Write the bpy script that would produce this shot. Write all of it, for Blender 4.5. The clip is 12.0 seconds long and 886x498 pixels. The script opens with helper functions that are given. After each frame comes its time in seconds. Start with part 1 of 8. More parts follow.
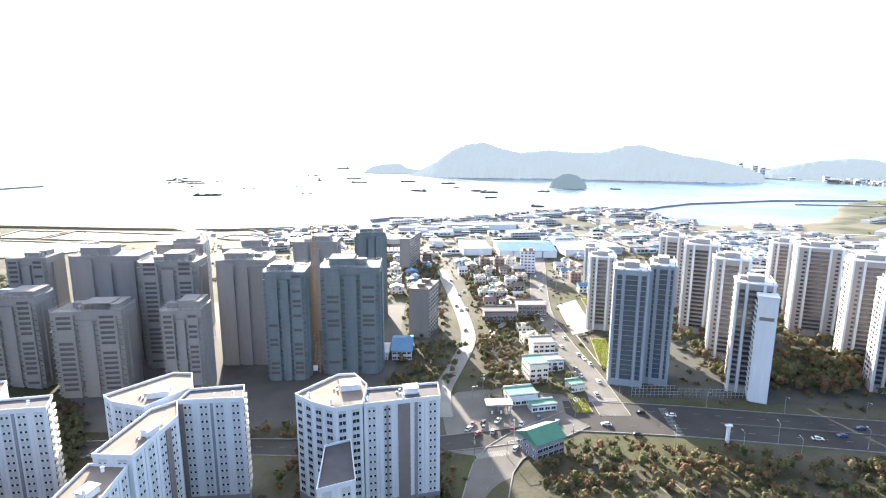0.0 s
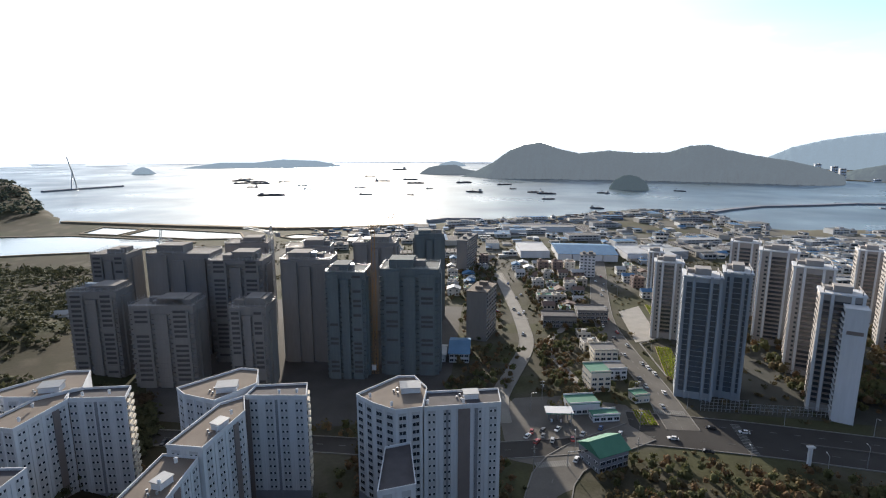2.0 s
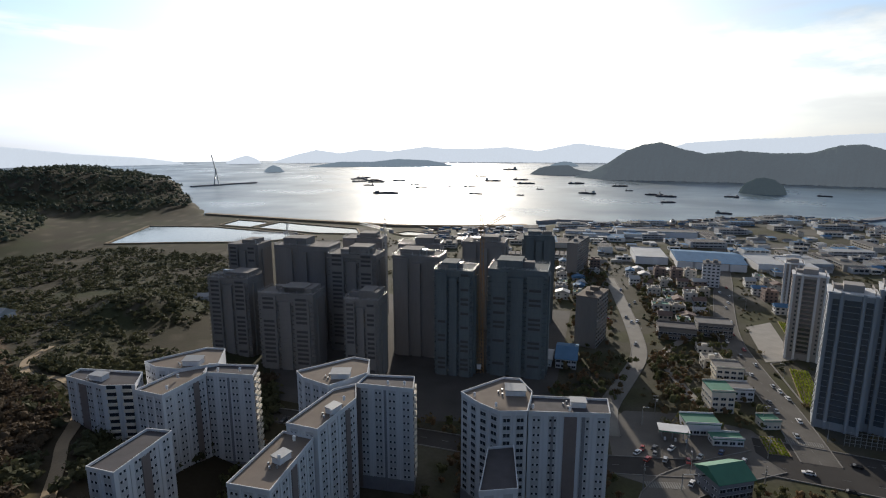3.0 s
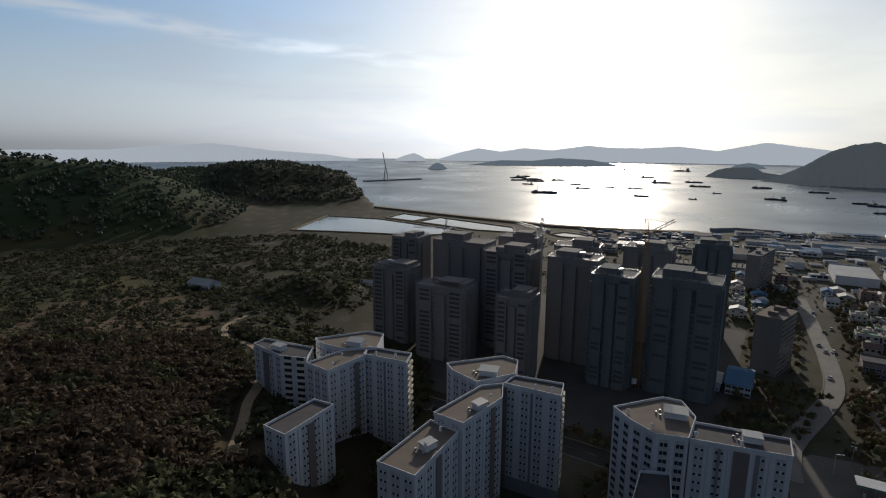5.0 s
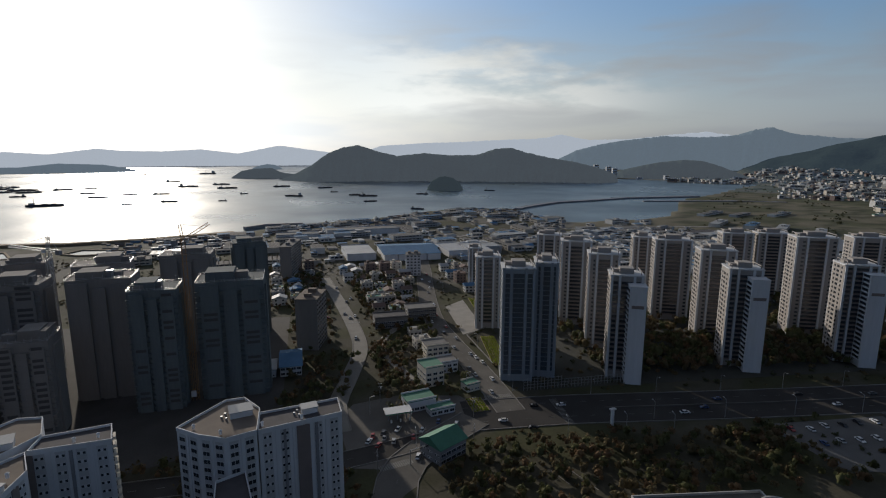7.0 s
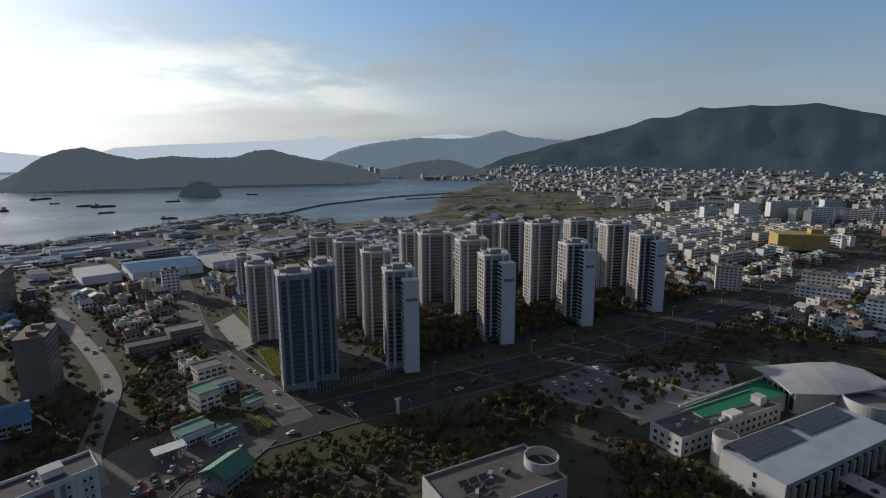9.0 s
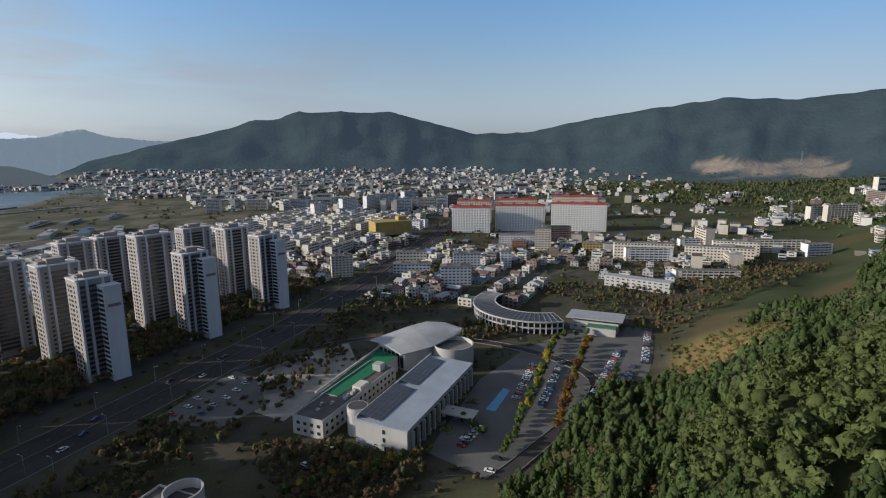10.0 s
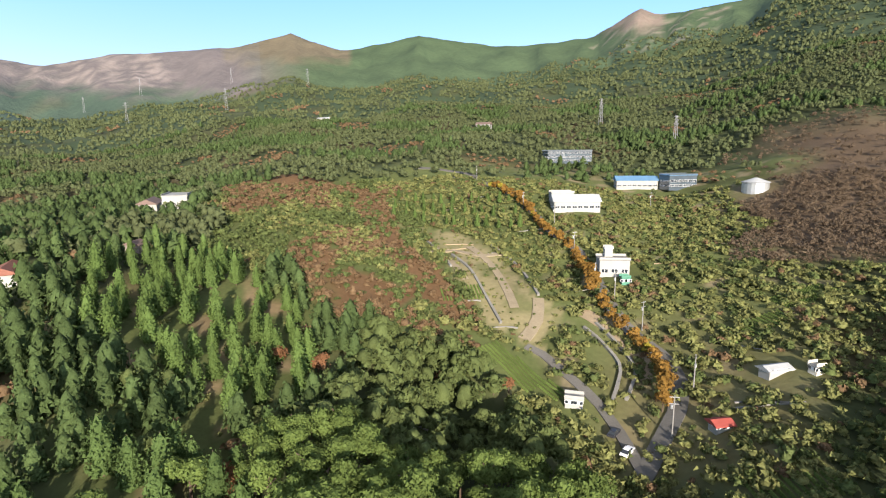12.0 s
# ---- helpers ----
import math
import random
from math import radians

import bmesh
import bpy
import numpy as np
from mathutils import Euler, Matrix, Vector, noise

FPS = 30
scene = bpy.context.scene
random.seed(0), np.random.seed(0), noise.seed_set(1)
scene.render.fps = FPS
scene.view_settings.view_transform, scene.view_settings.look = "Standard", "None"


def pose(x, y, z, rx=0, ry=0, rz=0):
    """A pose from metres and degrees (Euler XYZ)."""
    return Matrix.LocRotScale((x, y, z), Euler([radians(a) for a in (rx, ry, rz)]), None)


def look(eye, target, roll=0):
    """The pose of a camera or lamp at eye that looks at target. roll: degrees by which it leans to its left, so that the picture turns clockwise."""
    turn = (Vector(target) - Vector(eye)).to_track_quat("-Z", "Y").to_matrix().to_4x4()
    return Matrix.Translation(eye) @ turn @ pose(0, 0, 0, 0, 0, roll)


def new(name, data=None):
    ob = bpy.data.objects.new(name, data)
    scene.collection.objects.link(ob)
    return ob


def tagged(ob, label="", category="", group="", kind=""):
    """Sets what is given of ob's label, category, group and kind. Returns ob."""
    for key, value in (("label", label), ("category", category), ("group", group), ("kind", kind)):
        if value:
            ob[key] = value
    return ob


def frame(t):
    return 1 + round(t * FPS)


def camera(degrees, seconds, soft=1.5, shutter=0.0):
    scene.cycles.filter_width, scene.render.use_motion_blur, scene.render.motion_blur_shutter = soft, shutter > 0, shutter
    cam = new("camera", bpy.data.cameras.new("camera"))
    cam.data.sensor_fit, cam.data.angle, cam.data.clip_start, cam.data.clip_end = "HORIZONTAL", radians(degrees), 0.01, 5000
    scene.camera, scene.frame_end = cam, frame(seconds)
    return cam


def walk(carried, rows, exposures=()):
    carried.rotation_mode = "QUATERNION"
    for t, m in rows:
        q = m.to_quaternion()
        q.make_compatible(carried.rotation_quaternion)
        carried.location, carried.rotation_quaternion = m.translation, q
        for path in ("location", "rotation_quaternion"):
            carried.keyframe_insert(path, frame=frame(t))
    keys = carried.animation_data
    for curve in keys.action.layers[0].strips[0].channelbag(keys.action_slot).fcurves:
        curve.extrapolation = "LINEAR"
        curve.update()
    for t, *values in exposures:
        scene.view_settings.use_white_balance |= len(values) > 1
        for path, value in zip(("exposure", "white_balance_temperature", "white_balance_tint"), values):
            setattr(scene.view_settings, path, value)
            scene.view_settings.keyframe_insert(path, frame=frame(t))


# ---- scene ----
cam = camera(79.10, 12.0, soft=1.15)
PATH = [
    (0, pose(5.80, -4.89, 129.81, 79.029, -0.231, 2.056)),
    (0.5, pose(5.02, -4.21, 130.14, 78.989, -0.162, 2.499)),
    (1, pose(4.23, -3.39, 130.37, 78.990, -0.134, 2.516)),
    (1.5, pose(3.50, -2.81, 130.17, 79.061, -0.094, 3.573)),
    (2, pose(2.64, -2.46, 130.16, 79.105, 0.004, 7.895)),
    (2.5, pose(1.95, -2.09, 130.05, 79.131, 0.011, 12.766)),
    (3, pose(1.45, -1.93, 130.13, 79.103, 0.025, 19.523)),
    (3.5, pose(1.02, -1.79, 130.32, 79.051, 0.115, 26.915)),
    (3.7, pose(1.05, -1.52, 130.61, 78.954, 0.203, 30.234)),
    (4.1, pose(0.88, -1.25, 130.49, 78.952, 0.124, 35.590)),
    (4.5, pose(0.49, -0.65, 130.23, 78.946, -0.050, 38.049)),
    (4.9, pose(0.11, -0.05, 129.97, 78.941, -0.224, 37.116)),
    (5.3, pose(-0.07, 0.22, 129.85, 78.938, -0.303, 32.293)),
    (5.5, pose(-0.08, 0.25, 129.74, 78.941, -0.499, 28.826)),
    (6, pose(0.92, -0.14, 129.54, 79.278, -0.001, 14.041)),
    (6.5, pose(0.11, 0.68, 129.73, 79.345, -0.176, -0.602)),
    (6.7, pose(0.08, 0.86, 129.87, 79.374, -0.238, -5.546)),
    (7.1, pose(-0.15, 0.75, 129.87, 79.430, -0.141, -12.294)),
    (7.5, pose(-0.65, 0.51, 129.87, 79.553, 0.072, -15.048)),
    (7.9, pose(-1.14, 0.27, 129.86, 79.677, 0.285, -17.232)),
    (8.3, pose(-1.37, 0.16, 129.86, 79.733, 0.381, -22.273)),
    (8.5, pose(-1.53, 0.56, 130.13, 79.648, 0.278, -26.078)),
    (9, pose(-1.93, 1.16, 130.83, 79.525, 0.170, -35.622)),
    (9.5, pose(-1.08, 0.98, 130.75, 79.515, 0.300, -53.334)),
    (10, pose(-0.90, 1.14, 130.73, 79.469, 0.477, -75.199)),
    (10.5, pose(-1.38, 1.58, 129.38, 79.524, 0.163, -99.248)),
    (11, pose(-1.21, 1.55, 129.30, 79.653, 0.133, -125.062)),
    (11.5, pose(-0.82, 1.25, 129.54, 79.620, 0.145, -152.969)),
    (12, pose(0.28, 0.96, 129.65, 79.617, 0.426, -169.185)),
]
EXPOSURES = [(0, 3.38, 6050, 10), (0.5, 2.92, 6050, 10), (1.0, 2.4, 6050, 10), (1.5, 1.87, 6050, 10), (2.0, 1.45, 6000, 10), (2.5, 1.08, 6000, 10), (3.0, 0.7, 6030, 10), (3.7, 0.28, 6050, 10),
             (5.3, -0.1, 6060, 10), (6.7, 0.0, 5980, 10), (8.3, 0.1, 5900, 10), (9.5, 0.46, 5820, 10), (10.0, 0.66, 5840, 10), (10.5, 0.9, 5940, 10), (11.0, 1.22, 6150, 10), (11.5, 1.5, 6220, 10), (12.0, 1.86, 6080, 10)]
walk(cam, PATH, EXPOSURES)

# world: hazy late-afternoon sky over the bay, low sun on the far side of it
SUN_BEARING, SUN_HEIGHT = -20.0, 16.0       # degrees clockwise from +y, degrees above the horizon
world = bpy.data.worlds.new("world")
scene.world = world
world.use_nodes = True
wn, wl = world.node_tree.nodes, world.node_tree.links
wn.clear()
w_out = wn.new("ShaderNodeOutputWorld")
w_bg = wn.new("ShaderNodeBackground")
w_sky = wn.new("ShaderNodeTexSky")
w_sky.sky_type = "NISHITA"
w_sky.sun_disc = False
w_sky.sun_elevation = radians(SUN_HEIGHT)
w_sky.sun_rotation = radians(SUN_BEARING)
w_sky.air_density, w_sky.dust_density, w_sky.ozone_density = 1.0, 1.2, 3.0
w_bg.inputs["Strength"].default_value = 0.10


def wnode(kind, **kw):
    n = wn.new("ShaderNode" + kind)
    for k, v in kw.items():
        if k == "operation":
            n.operation = v
        else:
            n.inputs[int(k[1:])].default_value = v
    return n


def w_op(op, a, v, clamp=False):
    n = wn.new("ShaderNodeMath")
    n.operation, n.use_clamp = op, clamp
    wl.new(a, n.inputs[0])
    if isinstance(v, float):
        n.inputs[1].default_value = v
    else:
        wl.new(v, n.inputs[1])
    return n.outputs[0]


def w_range(value, lo, hi, out=1.0):
    n = wn.new("ShaderNodeMapRange")
    n.interpolation_type = "SMOOTHSTEP"
    for k, v in (("From Min", lo), ("From Max", hi), ("To Max", out)):
        n.inputs[k].default_value = v
    wl.new(value, n.inputs["Value"])
    return n.outputs[0]


def w_soft(scale, place, size):
    mp, nz = wn.new("ShaderNodeMapping"), wn.new("ShaderNodeTexNoise")
    mp.inputs["Scale"].default_value, mp.inputs["Location"].default_value = scale, place
    wl.new(w_co.outputs["Generated"], mp.inputs[0])
    wl.new(mp.outputs[0], nz.inputs["Vector"])
    nz.inputs["Scale"].default_value, nz.inputs["Detail"].default_value, nz.inputs["Roughness"].default_value = size, 6, 0.55
    return nz.outputs["Fac"]


w_co = wn.new("ShaderNodeTexCoord")
w_xyz = wn.new("ShaderNodeSeparateXYZ")
wl.new(w_co.outputs["Generated"], w_xyz.inputs[0])
# haze: the sky turns grey-white towards the horizon
w_grey, w_tint, w_hazed = wn.new("ShaderNodeRGBToBW"), wnode("VectorMath", operation="SCALE"), wn.new("ShaderNodeMix")
w_air, w_calm = wn.new("ShaderNodeMix"), wnode("VectorMath", operation="SCALE")
w_air.data_type = "RGBA"
w_air.inputs[6].default_value, w_air.inputs[7].default_value = (0.945, 0.985, 1.045, 1), (1.03, 1.0, 0.93, 1)
wl.new(w_range(w_xyz.outputs["Y"], 0.6, 0.97), w_air.inputs["Factor"])
wl.new(w_air.outputs[2], w_tint.inputs[0])
# thin high haze evens out the glow round the sun
w_sum = wn.new("ShaderNodeRGBToBW")
wl.new(w_sky.outputs[0], w_sum.inputs[0])
w_even = wnode("Math", operation="DIVIDE", i0=1.33)
wl.new(w_op("ADD", w_op("MULTIPLY", w_sum.outputs[0], 1 / 14), 1.0), w_even.inputs[1])
wl.new(w_sky.outputs[0], w_calm.inputs[0])
wl.new(w_even.outputs[0], w_calm.inputs["Scale"])
wl.new(w_calm.outputs[0], w_grey.inputs[0])
wl.new(w_grey.outputs[0], w_tint.inputs["Scale"])
w_band = wn.new("ShaderNodeMapRange")
w_band.interpolation_type = "SMOOTHSTEP"
for k, v in (("From Min", 0.0), ("From Max", 0.26), ("To Min", 0.84), ("To Max", 0.0)):
    w_band.inputs[k].default_value = v
wl.new(w_xyz.outputs["Z"], w_band.inputs["Value"])
w_hazed.data_type = "RGBA"
wl.new(w_band.outputs[0], w_hazed.inputs["Factor"])
# added greying of the unseen upper sky, to keep shade from going blue
w_upper, w_pale = wn.new("ShaderNodeMix"), wnode("VectorMath", operation="SCALE")
w_upper.data_type = "RGBA"
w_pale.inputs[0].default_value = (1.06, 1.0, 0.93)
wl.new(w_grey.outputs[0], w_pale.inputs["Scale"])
wl.new(w_range(w_xyz.outputs["Z"], 0.28, 0.7, 0.85), w_upper.inputs["Factor"])
wl.new(w_calm.outputs[0], w_upper.inputs[6])
wl.new(w_pale.outputs[0], w_upper.inputs[7])
wl.new(w_upper.outputs[2], w_hazed.inputs[6])
wl.new(w_tint.outputs[0], w_hazed.inputs[7])
# thin streaks of cloud, low over the bay
w_map, w_noise, w_ramp, w_low = wn.new("ShaderNodeMapping"), wn.new("ShaderNodeTexNoise"), wn.new("ShaderNodeMapRange"), wn.new("ShaderNodeMapRange")
w_map.inputs["Scale"].default_value, w_map.inputs["Location"].default_value = (2.2, 2.2, 13.0), (0.35, 0.1, 0.55)
wl.new(w_co.outputs["Generated"], w_map.inputs[0])
wl.new(w_map.outputs[0], w_noise.inputs["Vector"])
w_noise.inputs["Scale"].default_value, w_noise.inputs["Detail"].default_value, w_noise.inputs["Distortion"].default_value = 1.5, 7, 0.5
for k, v in (("From Min", 0.46), ("From Max", 0.66), ("To Min", 0.0), ("To Max", 0.85)):
    w_ramp.inputs[k].default_value = v
wl.new(w_noise.outputs["Fac"], w_ramp.inputs["Value"])
w_low.interpolation_type = "SMOOTHSTEP"
for k, v in (("From Min", 0.30), ("From Max", 0.10), ("To Min", 0.0), ("To Max", 1.0)):
    w_low.inputs[k].default_value = v
wl.new(w_xyz.outputs["Z"], w_low.inputs["Value"])
w_bay = wn.new("ShaderNodeMapRange")
for k, v in (("From Min", 0.15), ("From Max", 0.75), ("To Min", 0.0), ("To Max", 1.0)):
    w_bay.inputs[k].default_value = v
wl.new(w_xyz.outputs["Y"], w_bay.inputs["Value"])
w_m1, w_m2 = wnode("Math", operation="MULTIPLY"), wnode("Math", operation="MULTIPLY")
wl.new(w_ramp.outputs[0], w_m1.inputs[0])
wl.new(w_low.outputs[0], w_m1.inputs[1])
wl.new(w_m1.outputs[0], w_m2.inputs[0])
wl.new(w_bay.outputs[0], w_m2.inputs[1])
w_cloud = wn.new("ShaderNodeMix")
w_cloud.data_type = "RGBA"
w_white = wnode("VectorMath", operation="SCALE")
w_white.inputs["Scale"].default_value = 0.88


# a white cumulus bank over the island, and one long wisp over the headland
w_bearing = wnode("Math", operation="ARCTAN2")
wl.new(w_xyz.outputs["X"], w_bearing.inputs[0])
wl.new(w_xyz.outputs["Y"], w_bearing.inputs[1])
w_b = w_bearing.outputs[0]
w_puff = w_soft((1, 1, 3.2), (0.3, 0.6, 0.2), 5.0)
w_top = w_op("SUBTRACT", w_op("ADD", w_xyz.outputs["Z"], w_op("MULTIPLY", w_b, 0.12)), w_op("MULTIPLY", w_puff, 0.16))
w_bank = w_op("MULTIPLY", w_op("MULTIPLY", w_range(w_top, 0.125, 0.085), w_range(w_xyz.outputs["Z"], 0.045, 0.08)), w_op("MULTIPLY", w_range(w_b, -0.05, 0.22), w_range(w_b, 0.66, 0.4)))
w_bank = w_op("MULTIPLY", w_bank, w_range(w_puff, 0.28, 0.5, 0.95))
w_wisp = w_op("ADD", w_op("ADD", w_xyz.outputs["Z"], w_op("MULTIPLY", w_b, 0.085)), w_op("MULTIPLY", w_soft((2, 2, 2), (0.1, 0.5, 0.3), 2.5), -0.03))
w_wisp = w_op("MULTIPLY", w_op("MULTIPLY", w_range(w_wisp, 0.052, 0.07), w_range(w_wisp, 0.088, 0.072)), w_op("MULTIPLY", w_range(w_b, -0.55, -0.75), w_range(w_soft((2.5, 2.5, 16), (0.2, 0.2, 0.1), 4.0), 0.3, 0.6, 0.75)))
w_lit = wn.new("ShaderNodeVectorMath")
w_lit.operation = "MULTIPLY"
w_lit.inputs[1].default_value = (1.42, 1.4, 1.34)
wl.new(w_tint.outputs[0], w_lit.inputs[0])
w_clear = wn.new("ShaderNodeMix")
w_clear.data_type = "RGBA"
wl.new(w_op("ADD", w_bank, w_wisp, True), w_clear.inputs["Factor"])
wl.new(w_hazed.outputs[2], w_clear.inputs[6])
wl.new(w_lit.outputs[0], w_clear.inputs[7])
wl.new(w_tint.outputs[0], w_white.inputs[0])
wl.new(w_m2.outputs[0], w_cloud.inputs["Factor"])
wl.new(w_clear.outputs[2], w_cloud.inputs[6])
wl.new(w_white.outputs[0], w_cloud.inputs[7])
# the side away from the sun is deeper blue
w_back = wn.new("ShaderNodeMix")
w_back.data_type, w_back.blend_type = "RGBA", "MULTIPLY"
w_back.inputs[7].default_value = (0.66, 0.67, 0.75, 1)
wl.new(w_range(w_xyz.outputs["Y"], -0.05, -0.85), w_back.inputs["Factor"])
# hazier and paler over the headland, clearer over the town
w_side = wn.new("ShaderNodeMix")
w_side.data_type = "RGBA"
w_side.inputs[6].default_value, w_side.inputs[7].default_value = (1.08, 1.1, 1.12, 1), (0.88, 0.89, 0.885, 1)
wl.new(w_range(w_xyz.outputs["X"], -0.9, 0.6), w_side.inputs["Factor"])
w_both = wn.new("ShaderNodeVectorMath")
w_both.operation = "MULTIPLY"
wl.new(w_cloud.outputs[2], w_both.inputs[0])
wl.new(w_side.outputs[2], w_both.inputs[1])
wl.new(w_both.outputs[0], w_back.inputs[6])
wl.new(w_back.outputs[2], w_bg.inputs["Color"])
wl.new(w_bg.outputs[0], w_out.inputs["Surface"])

sun_data = bpy.data.lights.new("sun", "SUN")
sun_data.energy, sun_data.angle, sun_data.color = 3.2, radians(0.6), (1.0, 0.86, 0.68)
sun = new("sun", sun_data)
sb, sh = radians(SUN_BEARING), radians(SUN_HEIGHT)
sun.matrix_world = look((0, 0, 0), (-math.sin(sb) * math.cos(sh), -math.cos(sb) * math.cos(sh), -math.sin(sh)))
# ---- materials ----
def mat(name, col, rough=0.85, var=0.18, scale=0.4, fine=6.0, bump=0.0, metal=0.0, per=0.0, attr="", island=0.0, spec=0.3, streak=False):
    """A surface: base colour varied at two scales, per object (per) or per loose piece (island); attr: colour taken from the mesh."""
    m = bpy.data.materials.new(name)
    m.use_nodes = True
    n, l = m.node_tree.nodes, m.node_tree.links
    b = n["Principled BSDF"]
    b.inputs["Roughness"].default_value, b.inputs["Metallic"].default_value = rough, metal
    b.inputs["Specular IOR Level"].default_value = spec
    co = n.new("ShaderNodeTexCoord")
    src = co.outputs["Object"]
    if streak:
        mp = n.new("ShaderNodeMapping")
        mp.inputs["Scale"].default_value = (1, 1, 0.12)
        l.new(src, mp.inputs[0])
        src = mp.outputs[0]
    def noise_at(sc, detail):
        t = n.new("ShaderNodeTexNoise")
        t.inputs["Scale"].default_value, t.inputs["Detail"].default_value = sc, detail
        l.new(src, t.inputs["Vector"])
        return t.outputs["Fac"]
    def math_node(op, a, v):
        t = n.new("ShaderNodeMath")
        t.operation = op
        l.new(a, t.inputs[0])
        if isinstance(v, float):
            t.inputs[1].default_value = v
        else:
            l.new(v, t.inputs[1])
        return t.outputs[0]
    big, small = noise_at(scale, 4), noise_at(fine, 3)
    k = math_node("ADD", math_node("MULTIPLY", big, 1.3 * 2 * var), math_node("MULTIPLY", small, 0.7 * 2 * var))
    k = math_node("ADD", k, 1.0 - 2 * var)
    if per or island:
        o = n.new("ShaderNodeObjectInfo" if per else "ShaderNodeNewGeometry")
        k = math_node("ADD", k, math_node("MULTIPLY", math_node("SUBTRACT", o.outputs["Random" if per else "Random Per Island"], 0.5), 2 * (per or island)))
    mul = n.new("ShaderNodeVectorMath")
    mul.operation = "SCALE"
    if attr:
        a = n.new("ShaderNodeAttribute")
        a.attribute_name = attr
        l.new(a.outputs["Color"], mul.inputs[0])
    else:
        mul.inputs[0].default_value = col
    l.new(k, mul.inputs["Scale"])
    l.new(mul.outputs[0], b.inputs["Base Color"])
    if bump:
        bp = n.new("ShaderNodeBump")
        bp.inputs["Strength"].default_value, bp.inputs["Distance"].default_value = min(1.0, bump), 0.3
        l.new(small, bp.inputs["Height"])
        l.new(bp.outputs[0], b.inputs["Normal"])
    return m


def leaf_mat(name, col, var=0.3, per=0.0, island=0.25, fine=2.2):
    m = mat(name, col, 0.8, var, 0.2, fine, 0.9, per=per, island=0 if per else island, spec=0.08)
    n, l = m.node_tree.nodes, m.node_tree.links
    b = n["Principled BSDF"]
    tr, mx = n.new("ShaderNodeBsdfTranslucent"), n.new("ShaderNodeMixShader")
    l.new(b.inputs["Base Color"].links[0].from_socket, tr.inputs["Color"])
    mx.inputs[0].default_value = 0.22
    l.new(b.outputs[0], mx.inputs[1])
    l.new(tr.outputs[0], mx.inputs[2])
    l.new(mx.outputs[0], n["Material Output"].inputs["Surface"])
    return m


M_ground = mat("land cover", (1, 1, 1), 0.95, 0.35, 0.02, 0.6, 0.5, attr="cover", spec=0.1)
M_asphalt = mat("asphalt", (0.055, 0.052, 0.05), 0.95, 0.3, 0.06, 3, 0.15, spec=0.08)
M_asphalt_old = mat("worn asphalt", (0.13, 0.122, 0.112), 0.95, 0.28, 0.07, 2, 0.15, spec=0.1)
M_paving = mat("concrete paving", (0.29, 0.272, 0.245), 0.9, 0.2, 0.15, 4, 0.1)
M_mark = mat("road paint", (0.2, 0.2, 0.19), 0.8, 0.35, 0.5, 6)
M_kerb = mat("kerb stone", (0.2, 0.19, 0.18), 0.9, 0.15, 0.5, 5)
M_white = mat("white painted concrete", (0.58, 0.585, 0.595), 0.8, 0.13, 0.12, 1.2, 0.05, streak=True)
M_cream = mat("cream painted concrete", (0.62, 0.57, 0.48), 0.8, 0.1, 0.15, 1.5, 0.05, streak=True)
M_bay = mat("greyish painted window bay", (0.45, 0.45, 0.455), 0.8, 0.14, 0.15, 1.5, streak=True)
M_lane = mat("pale concrete road", (0.2, 0.19, 0.172), 0.9, 0.22, 0.1, 3, 0.1)
M_base = mat("grey granite base", (0.22, 0.22, 0.235), 0.7, 0.15, 0.4, 4)
M_brown = mat("brown painted panel", (0.2, 0.165, 0.15), 0.8, 0.12, 0.3, 3)
M_beige = mat("beige grey facade", (0.3, 0.275, 0.255), 0.8, 0.1, 0.1, 1.5, streak=True)
M_roof_tan = mat("tan roof screed", (0.175, 0.145, 0.12), 0.95, 0.18, 0.2, 3)
M_roof_dark = mat("dark roof felt", (0.075, 0.07, 0.075), 0.9, 0.25, 0.3, 4)
M_roof_grey = mat("grey roof concrete", (0.2, 0.193, 0.185), 0.95, 0.25, 0.25, 3, per=0.08, spec=0.1)
M_roof_old = mat("stained roof concrete", (0.12, 0.112, 0.103), 0.95, 0.35, 0.2, 2.5, spec=0.1)
M_civic = mat("greying white render", (0.42, 0.41, 0.39), 0.85, 0.16, 0.12, 1.2, 0.05, streak=True, spec=0.1)
M_glass = mat("dark window glass", (0.03, 0.036, 0.045), 0.12, 0.3, 0.3, 2, spec=0.6, per=0.012)
M_blueglass = mat("blue tinted glass", (0.065, 0.082, 0.1), 0.15, 0.25, 0.2, 2, spec=0.7, per=0.02)
M_steel = mat("galvanised steel", (0.42, 0.43, 0.44), 0.45, 0.12, 1, 8, metal=0.6)
M_concrete = mat("raw concrete", (0.205, 0.19, 0.178), 0.95, 0.16, 0.12, 1.4, 0.1, streak=True)
M_net = mat("dusty scaffold netting", (0.125, 0.142, 0.145), 0.95, 0.25, 0.1, 1.2, 0.15, streak=True)
# colour of the shade inside unglazed openings, painted on solid plates
M_void = mat("unglazed opening painted as shade", (0.095, 0.09, 0.086), 0.95, 0.3, 0.3, 2, spec=0.05)
M_rust = mat("hoist steel", (0.3, 0.17, 0.07), 0.7, 0.25, 0.5, 4)
M_green_roof = mat("green painted roof", (0.07, 0.19, 0.13), 0.7, 0.15, 0.3, 3)
M_court = mat("green court coating", (0.02, 0.16, 0.075), 0.85, 0.12, 0.15, 2)
M_blue_roof = mat("blue sheet roof", (0.1, 0.19, 0.31), 0.8, 0.2, 0.15, 2, spec=0.08)
